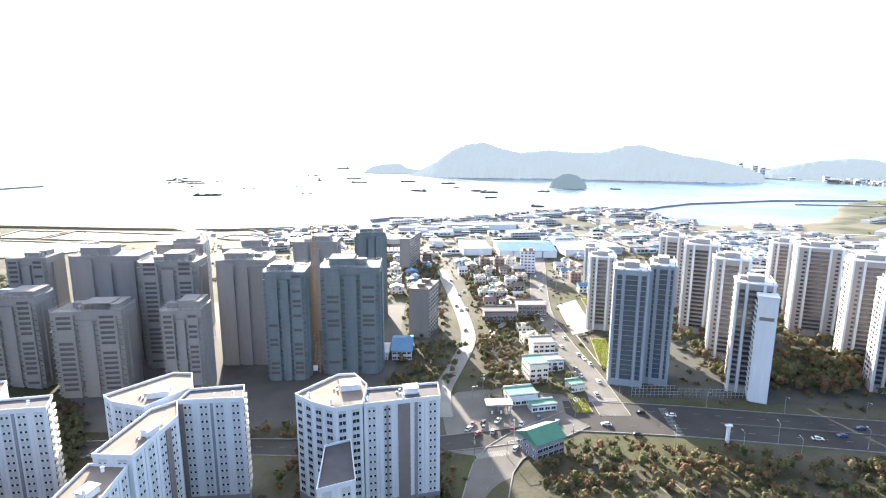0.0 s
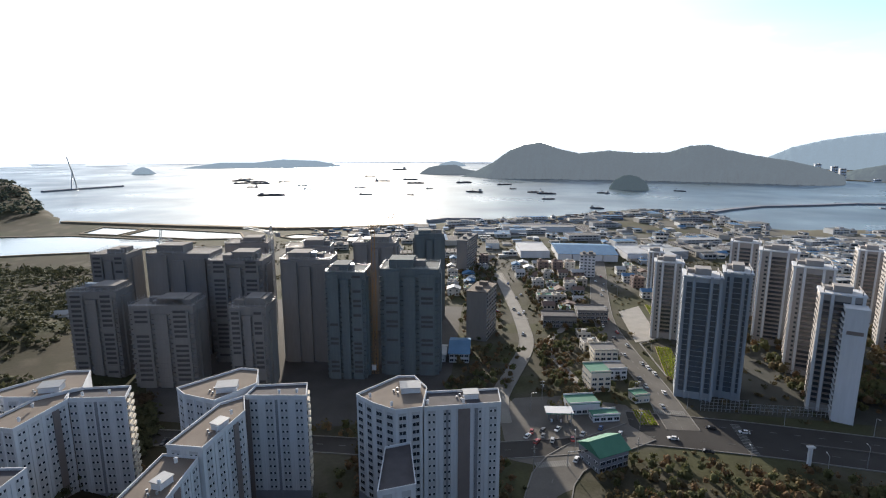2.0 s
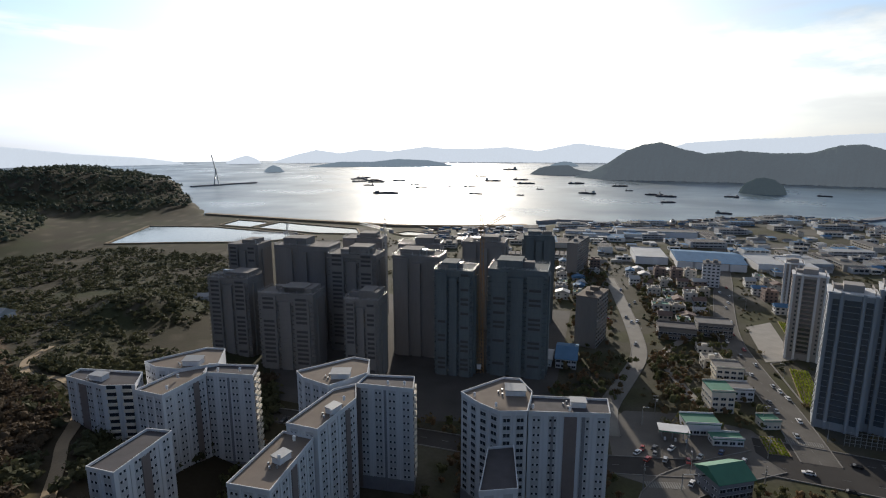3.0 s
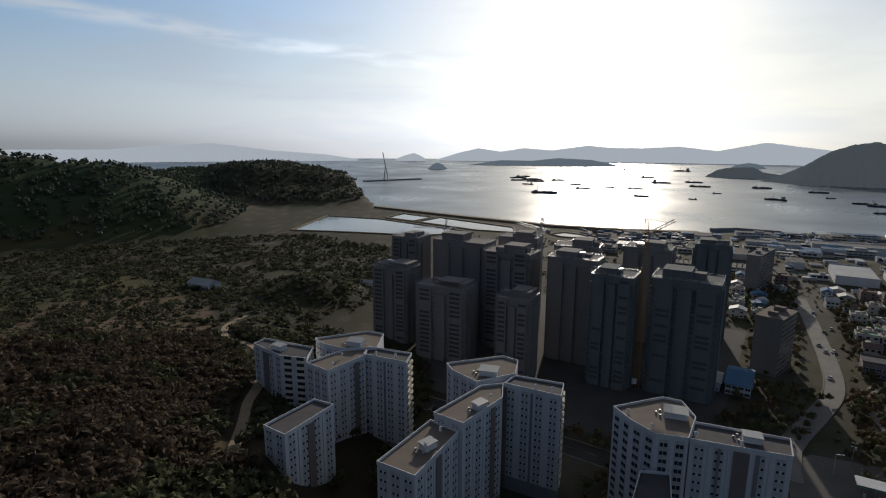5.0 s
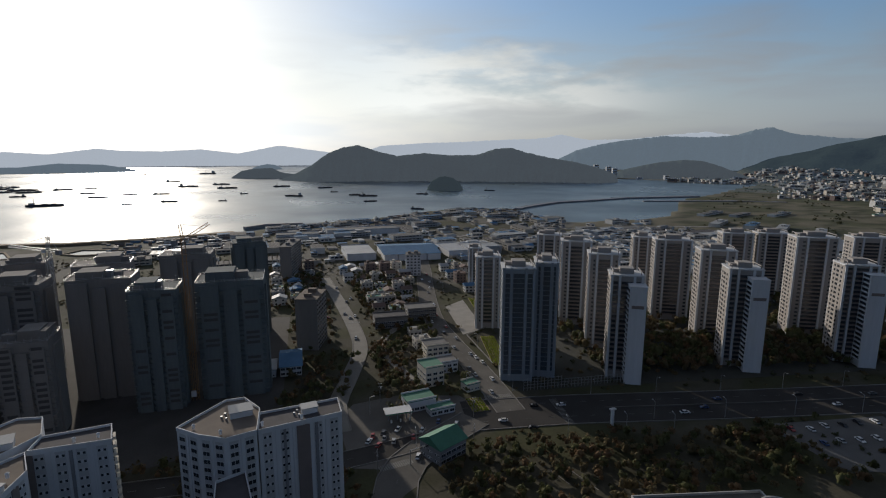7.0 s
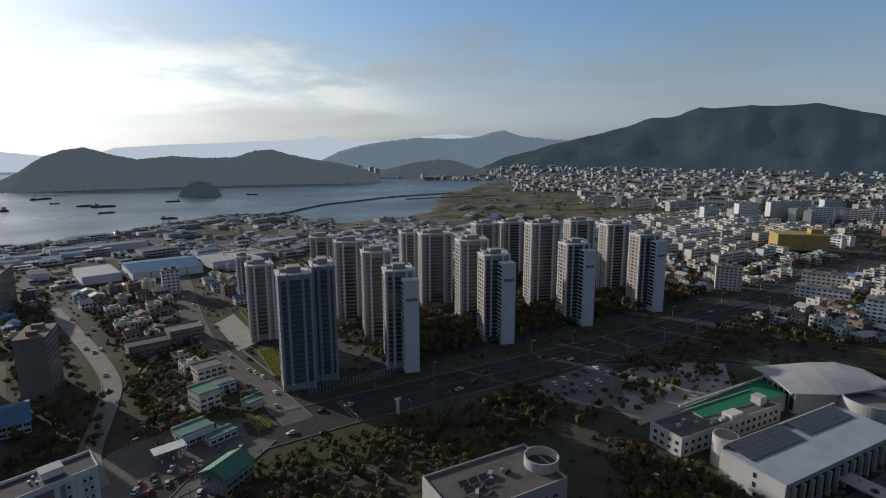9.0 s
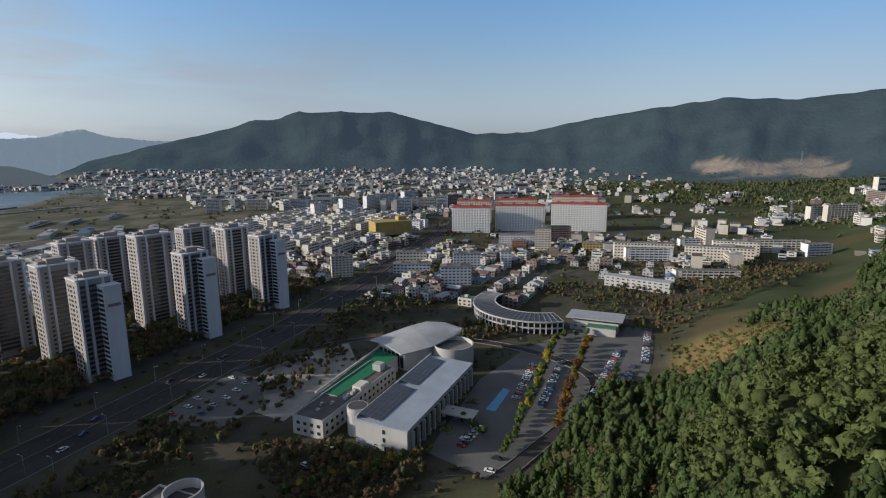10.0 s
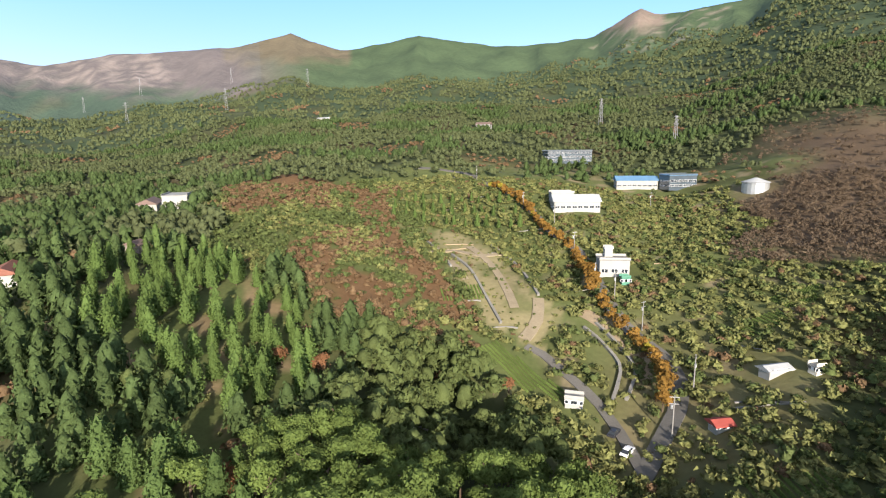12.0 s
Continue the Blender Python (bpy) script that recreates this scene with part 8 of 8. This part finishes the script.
# ---- cars ----
def car_kind(paint, seed):
    rng = random.Random(seed)
    L, W = rng.choice([4.4, 4.6, 4.8]), 1.82
    body = Shape()
    sec = [(-L / 2, 0.35, 0.62), (-L / 2 + 0.08, 0.3, 0.78), (-L * 0.24, 0.28, 0.92), (L * 0.26, 0.28, 0.94), (L / 2 - 0.1, 0.3, 0.86), (L / 2, 0.36, 0.66)]
    n = len(sec)
    for s_ in (-1, 1):
        for x, z0, z1 in sec:
            body.v += [(x, s_ * W / 2, z0), (x, s_ * W / 2 * 0.96, z1)]
    for i in range(n - 1):
        a, b = 2 * i, 2 * (n + i)
        body.f += [(a, a + 2, a + 3, a + 1), (b + 2, b, b + 1, b + 3), (a + 1, a + 3, b + 3, b + 1), (a + 2, a, b, b + 2)]
    body.f += [(0, 1, 2 * n + 1, 2 * n), (2 * n - 1, 2 * n - 2, 4 * n - 2, 4 * n - 1)]
    body.m = [0] * len(body.f)
    cab = Shape()
    cab.v = [(-L * 0.27, -0.82, 0.92), (L * 0.42, -0.82, 0.92), (L * 0.42, 0.82, 0.92), (-L * 0.27, 0.82, 0.92), (-L * 0.1, -0.66, 1.42), (L * 0.26, -0.66, 1.42), (L * 0.26, 0.66, 1.42), (-L * 0.1, 0.66, 1.42)]
    cab.f, cab.m = [(0, 1, 5, 4), (1, 2, 6, 5), (2, 3, 7, 6), (3, 0, 4, 7)], [0] * 4
    body.box(L * 0.08, 0, 1.42, L * 0.36, 1.34, 0.06)
    wh = Shape()
    for k in range(10):
        a, b = 2 * math.pi * k / 10, 2 * math.pi * (k + 1) / 10
        p = lambda t, y: (0.33 * math.cos(t), y, 0.33 * math.sin(t))
        wh.face([p(a, -.1), p(b, -.1), p(b, .1), p(a, .1)])
    wh.face([(0.33 * math.cos(2 * math.pi * k / 10), -.1, 0.33 * math.sin(2 * math.pi * k / 10)) for k in range(10)])
    wh.face([(0.33 * math.cos(-2 * math.pi * k / 10), .1, 0.33 * math.sin(-2 * math.pi * k / 10)) for k in range(10)])
    return body.mesh("body", [paint]), cab.mesh("window_band", [M_glass]), wh.mesh("wheel", [M_rubber]), L


CARS = [car_kind(p, 300 + i) for i, p in enumerate(PAINT)]
COLOUR = ("white", "silver", "black", "dark grey", "red", "blue")


def car(x, y, turn, k, z=0.2, where="parked on the asphalt"):
    body, cab, wheel, L = CARS[k]
    c = thing("car", f"{COLOUR[k]} car {where}", "car", x, y, z, turn, "cars")
    hang("body", body, c)
    hang("window_band", cab, c)
    for u in (-L * 0.31, L * 0.3):
        for v in (-0.82, 0.82):
            hang("wheel", wheel, c, m=Matrix.Translation((u, v, 0.33)))


rng = random.Random(33)
pick = lambda: rng.choice([0, 0, 0, 0, 1, 1, 2, 2, 3, 3, 4, 5])
for x, y in ((10, 224), (17, 225), (14, 220), (21, 222), (17, 230), (30, 224), (35, 229), (30, 208), (44, 236), (52, 232), (12, 228), (24, 232)):
    car(x, y, rng.choice([70, 80, 250]) + rng.uniform(-10, 10), pick())
for x, y in ((80, 317), (82, 311), (84, 303), (83, 278), (77, 347), (75, 285), (74, 295), (71, 360), (75, 372), (67, 385), (73, 402), (68, 420), (76, 430), (78, 470), (82, 486), (86, 508), (80, 520), (88, 540), (84, 560), (78, 262), (72, 330)):
    car(x, y, 95 + rng.choice([0, 180]), pick(), 0.22, "driving on the main street")
for x, y in ((75, 231), (87, 222), (95, 243), (109, 241), (167, 222), (180, 225), (193, 232), (240, 229), (250, 215), (280, 222), (330, 220), (372, 205), (420, 216), (450, 204), (520, 214), (560, 206), (600, 220), (640, 208), (700, 222)):
    car(x, y, 174 + rng.choice([0, 180]), pick(), 0.18, "driving on the highway")
for x, y in ((8, 462), (4, 452), (6, 407), (2, 418), (10, 410), (-4, 500), (9, 360)):
    car(x, y, 80, pick(), 0.2, "on the pale concrete road")
for x, y, t in ((-17.5, -125, 62), (-19.8, -118.5, 60)):
    car(x, y, t, 2 if y < -120 else 0, land(x, y) + 0.36, "parked on the farm lane")
bay = Shape()
for (x0, y0), (x1, y1), full in (((262, 33), (314, 28), 0.75), ((260, 19), (325, 11), 0.75), ((236, 3), (354, -25), 0.8), ((247, -8), (314, -24), 0.75), ((331, -38), (392, -46), 0.85), ((260, -12), (272, -14), 0.8), ((272, -20), (330, -31), 0.6), ((214, 52), (224, 48), 0.7), ((212, 51), (232, 45), 0.6), ((196, 35), (212, 33), 0.5)):
    a, b = Vector((x0, y0)), Vector((x1, y1))
    n = int((b - a).length / 2.7)
    head = math.degrees(math.atan2(y1 - y0, x1 - x0))
    for i in range(n + 1):
        q = a + (b - a) * i / n
        bay.box(q.x, q.y, 0.085, 0.12, 4.8, 0.015, radians(head))
        if i < n and rng.random() < full:
            q = a + (b - a) * (i + 0.5) / n
            car(q.x, q.y, head + 90 + rng.choice([0, 180]) + rng.uniform(-3, 3), pick(), 0.09, "parked in the civic car park")
tagged(bay.out("trim", M_mark), "white painted parking bay lines", "road marking", kind="structure")
for i in range(11):
    car(206 + i * 4.6, 197 - (i % 2) * 13 + rng.uniform(-1, 1), 84 + rng.choice([0, 180]), pick(), 0.12, "parked in the lot beside the highway")
for i in range(8):
    car(180 + i * 2.7, 108 - i * 0.5 + (3 if i % 2 else 0), 80, pick(), 0.12, "parked beside the low civic block")
for i in range(8):
    car(rng.uniform(-22, -8), rng.uniform(385, 440), rng.uniform(0, 180), pick(), 0.1, "parked among the trees")
for i in range(7):
    car(rng.uniform(-235, -105), rng.uniform(196, 214), rng.choice([5, 95]), pick(), 0.2, "parked behind the apartment blocks")


# ---- ships on the bay ----
def ship(x, y, length, turn, tall):
    s = thing("ship", "dark cargo barge lying at anchor in the bay" if not tall else "dark cargo ship with a pale deckhouse at anchor", "ship", x, y, -0.5, turn, "ships at anchor")
    L, B = length, length * 0.18
    h = Shape()
    h.prism([(-L / 2, -B / 2), (L * 0.36, -B / 2), (L / 2, 0), (L * 0.36, B / 2), (-L / 2, B / 2), (-L * 0.53, 0)], -1, L * 0.055 + 1)
    h.out("hull", M_hull, s)
    Shape().box(-L * 0.36, 0, L * 0.055 + 1, L * 0.14, B * 0.8, L * (0.13 if tall else 0.05)).out("deckhouse", M_deck, s)
    for q in (0.0, 0.22):
        Shape().box(L * q, 0, L * 0.055 + 1, L * 0.16, B * 0.7, L * 0.02).out("hatch", M_hull, s)
    Shape().cyl(L * 0.1 if tall else -L * 0.3, 0, L * 0.055 + 1, L * 0.008, L * 0.005, L * 0.2, 6).out("mast", M_hull, s)


FLEET = [(-1029, 1900, 60, 0), (-934, 1839, 75, 0), (-1047, 1983, 60, 0), (-836, 1616, 36, 1), (-646, 1352, 70, 0), (-838, 1870, 50, 0), (-779, 1913, 40, 0), (-621, 1563, 45, 0), (-481, 1362, 24, 0), (-934, 2855, 50, 1), (-625, 2254, 50, 1), (-498, 1964, 60, 1), (-575, 1651, 36, 0),
         (-492, 1653, 44, 0), (-405, 1414, 38, 0), (-647, 2927, 80, 1), (-412, 2064, 56, 0), (-354, 1867, 60, 0), (-284, 1420, 20, 1), (-266, 1636, 22, 1), (-188, 1925, 56, 0), (-120, 1531, 48, 1), (-41, 1839, 50, 0), (-11, 1661, 22, 1), (53, 1543, 46, 0), (82, 1500, 50, 0), (79, 1349, 32, 0), (239, 1545, 34, 1), (170, 1160, 30, 1),
         (-960, 1780, 50, 0), (-880, 1760, 60, 0), (-700, 1700, 40, 0), (470, 1640, 34, 0)]
for i, (x, y, L, tall) in enumerate(FLEET):
    ship(x, y, L, math.degrees(math.atan2(y, x)) - 90 + random.Random(i).uniform(-22, 22) + (180 if i % 3 == 0 else 0), tall)
gan = thing("harbour_crane", "tall shipyard crane on the headland", "crane", -1310, 1440, 0, 30)
for q in (-8, 8):
    Shape().beam((q, 0, 0), (0, 0, 55), 3).out("leg", M_steel, gan)
Shape().beam((0, 0, 52), (-10, 0, 100), 3).out("jib", M_steel, gan)


# ---- poles, pylons, lamps ----
def pylon(x, y, h, turn):
    p = thing("pylon", "pale steel lattice power pylon on the wooded slope", "pylon", x, y, land(x, y) - 1, turn, "power pylons")
    leg = Shape()
    w = h * 0.06
    for a, b in ((-1, -1), (1, -1), (1, 1), (-1, 1)):
        leg.beam((a * w, b * w, 0), (a * 0.5, b * 0.5, h), 0.26)
    for i in range(7):
        z0, z1 = h * i / 7, h * (i + 1) / 7
        k0, k1 = w + (0.8 - w) * i / 7, w + (0.8 - w) * (i + 1) / 7
        for s_ in (-1, 1):
            leg.beam((-k0, s_ * k0, z0), (k1, s_ * k1, z1), 0.14)
            leg.beam((s_ * k0, -k0, z0), (s_ * k1, k1, z1), 0.14)
    leg.out("tower", M_base, p)
    for z in (0.72, 0.84, 0.95):
        Shape().beam((-h * 0.12, 0, h * z), (h * 0.12, 0, h * z), 0.22).out("cross_arm", M_base, p)


for x, y, h in ((1106, -1802, 60), (707, -1123, 49), (1314, -1603, 59), (731, -1611, 58), (950, -1106, 48), (-60, -665, 32), (1415, -1475, 49), (-114, -529, 26), (1748, -641, 60), (2038, -685, 59), (958, -315, 36)):
    pylon(x, y, h, 35)


def pole(x, y, h, turn=0, wires=True):
    p = thing("utility_pole", "grey concrete utility pole with cross arms", "pole", x, y, land(x, y) - 0.2, turn, "utility poles")
    Shape().cyl(0, 0, 0, 0.2, 0.13, h, 8).out("shaft", M_kerb, p)
    for z in (0.8, 0.95):
        Shape().box(0, 0, h * z, 2.2, 0.15, 0.15).out("cross_arm", M_steel, p)
    Shape().cyl(0.5, 0, h * 0.7, 0.3, 0.3, 0.9, 8).out("transformer", M_steel, p)


for x, y, h in ((-30, -122, 11), (-38, -137, 11), (-24, -187, 11), (-18, -196, 10), (-12, -228, 10), (-4, -262, 10), (12, -285, 10), (56, 214, 10), (12, 198, 12), (18, 262, 11), (62, 238, 11), (30, 232, 10), (-31, -172, 10), (45, -350, 10), (-60, -330, 10)):
    pole(x, y, h, rng.uniform(0, 90))


def street_lamp(x, y, turn, h=9):
    p = thing("street_lamp", "tall pale street lamp beside the road", "street lamp", x, y, 0.1, turn, "street lamps")
    Shape().cyl(0, 0, 0, 0.14, 0.08, h, 8).out("pole", M_steel, p)
    Shape().beam((0, 0, h), (2.0, 0, h + 0.5), 0.12).out("arm", M_steel, p)
    Shape().box(2.2, 0, h + 0.42, 0.9, 0.35, 0.18).out("lamp_head", M_white, p)


for i in range(16):
    x = 130 + i * 36
    y = float(np.interp(x, [110, 218, 330, 420, 500, 700], [237, 224, 213, 210, 209, 216]))
    street_lamp(x, y + 15.5, -90)
    street_lamp(x + 18, y - 15.5, 90)
for x, y, t in ((90, 262, 180), (66, 270, 0), (64, 310, 0), (88, 330, 180), (60, 372, 0), (62, 440, 0), (92, 470, 180), (12, 250, 0), (30, 214, 90), (100, 212, 90), (128, 210, 90), (150, 206, 90)):
    street_lamp(x, y, t)
sig = thing("signal_gantry", "overhead traffic signal arms at the crossing", "traffic signal", 26, 203, 0.1, 20)
Shape().cyl(0, 0, 0, 0.2, 0.16, 7, 8).out("post", M_steel, sig)
Shape().beam((0, 0, 6.6), (9, 0, 6.8), 0.2).out("arm", M_steel, sig)
for q in (5, 8):
    Shape().box(q, 0, 6.0, 1.2, 0.3, 0.5).out("signal_head", M_roof_dark, sig)
mon = thing("monument_post", "white pillar with a flat head by the highway", "pillar", 124, 216, 0.1, 10)
Shape().box(0, 0, 0, 1.2, 1.2, 9).out("shaft", M_white, mon)
Shape().box(0, 0, 9, 3, 1.6, 0.6).out("head", M_white, mon)
pool = tagged(Shape().prism([(250, 46), (277, 41), (275, 37), (249, 41)], 0, 0.15).out("water_basin", mat("blue basin tiles", (0.1, 0.28, 0.5), 0.3, 0.1)), "shallow blue water basin in front of the hall", "basin")
for x, y in ((238, 52), (244, 58), (225, 60), (262, 62), (256, 54), (232, 66)):
    bed = thing("planting_bed", "round kerbed bed of dark shrubs", "planting bed", x, y, 0.08)
    Shape().cyl(0, 0, 0, 3.6, 3.6, 0.4, 18).out("kerb", M_kerb, bed)
    v, f = clumps(np.random.RandomState(int(x)), 160, lambda g: (np.array([g.uniform(-2.8, 2.8), g.uniform(-2.8, 2.8), g.uniform(0.5, 1.3)]), np.array([0, 0, 1.0])), 0.7)
    me = bpy.data.meshes.new("shrubs")
    me.from_pydata(v, [], f)
    me.materials.append(M_leaf)
    hang("shrubs", me, bed)

# vegetable beds, terrace walls and poly rows on the farm
for x, y, w, d, turn in ((6, -147, 9, 14, 40), (14, -155, 8, 10, 40), (-3, -141, 6, 9, 40), (-46, -98, 16, 8, 5), (30, -190, 18, 10, 20), (-62, -165, 20, 8, 20), (-80, -180, 22, 9, 25)):
    t = thing("vegetable_bed", "rows of green vegetables on dark soil", "field", x, y, land(x, y) + 0.15, turn)
    for i in range(int(w / 1.3)):
        s = Shape()
        for k in range(int(d / 0.7)):
            px, py = -w / 2 + 0.6 + i * 1.3, -d / 2 + k * 0.7
            wx, wy = x + px * math.cos(radians(turn)) - py * math.sin(radians(turn)), y + px * math.sin(radians(turn)) + py * math.cos(radians(turn))
            s.cyl(px, py, land(wx, wy) - land(x, y) - 0.1, 0.5, 0.15, 0.55, 5)
        s.out("crop_row", M_leaf, t)
for pts in ([(-22, -138), (-25, -146), (-26, -154), (-22, -165), (-17, -174)], [(-18, -136), (-21, -146), (-22, -154), (-18, -164), (-13, -172)], [(24, -240), (12, -222), (6, -205), (2, -192)], [(40, -226), (30, -210), (22, -192), (14, -172)], [(56, -244), (46, -228), (38, -212)]):
    s = Shape()
    line = ribbon(pts, 1.0, 3.0)[2]
    for p, q in zip(line, line[1:]):
        s.beam((p.x, p.y, land(p.x, p.y) + 0.4), (q.x, q.y, land(q.x, q.y) + 0.4), 0.9)
    tagged(s.out("terrace_wall", M_lane), "curved pale stone retaining wall below the terrace", "wall")
for pts, wide in (([(34, -238), (22, -218), (15, -200), (10, -182)], 3.2), ([(50, -236), (38, -216), (30, -200)], 2.6), ([(2, -190), (2, -176), (6, -164)], 4.0), ([(18, -232), (28, -226), (40, -232), (50, -226)], 2.4)):
    road("path", "trodden pale earth path across the terraces", pts, wide, M_path, marks=False, kerb=False, drape=True)
rng = random.Random(44)
for i in range(34):
    b, r = radians(rng.uniform(163, 206)), rng.uniform(115, 400)
    x, y = r * math.sin(b), r * math.cos(b)
    if not free(x, y, 3):
        continue
    n, L = 6, rng.uniform(5, 15)
    s = Shape()
    a = math.atan2(x, -y) + rng.uniform(-.2, .2)
    for k in range(n):
        p, q = [(x + math.cos(a) * L * (m / n - .5), y + math.sin(a) * L * (m / n - .5) + math.sin(m * 0.9 + i) * 0.5) for m in (k, k + 1)]
        s.beam((p[0], p[1], land(*p) + 0.15), (q[0], q[1], land(*q) + 0.1), rng.uniform(0.3, 0.6))
    tagged(s.out("terrace_wall", M_kerb if rng.random() < 0.6 else M_soil), "low dry-stone terrace wall across the field", "wall")
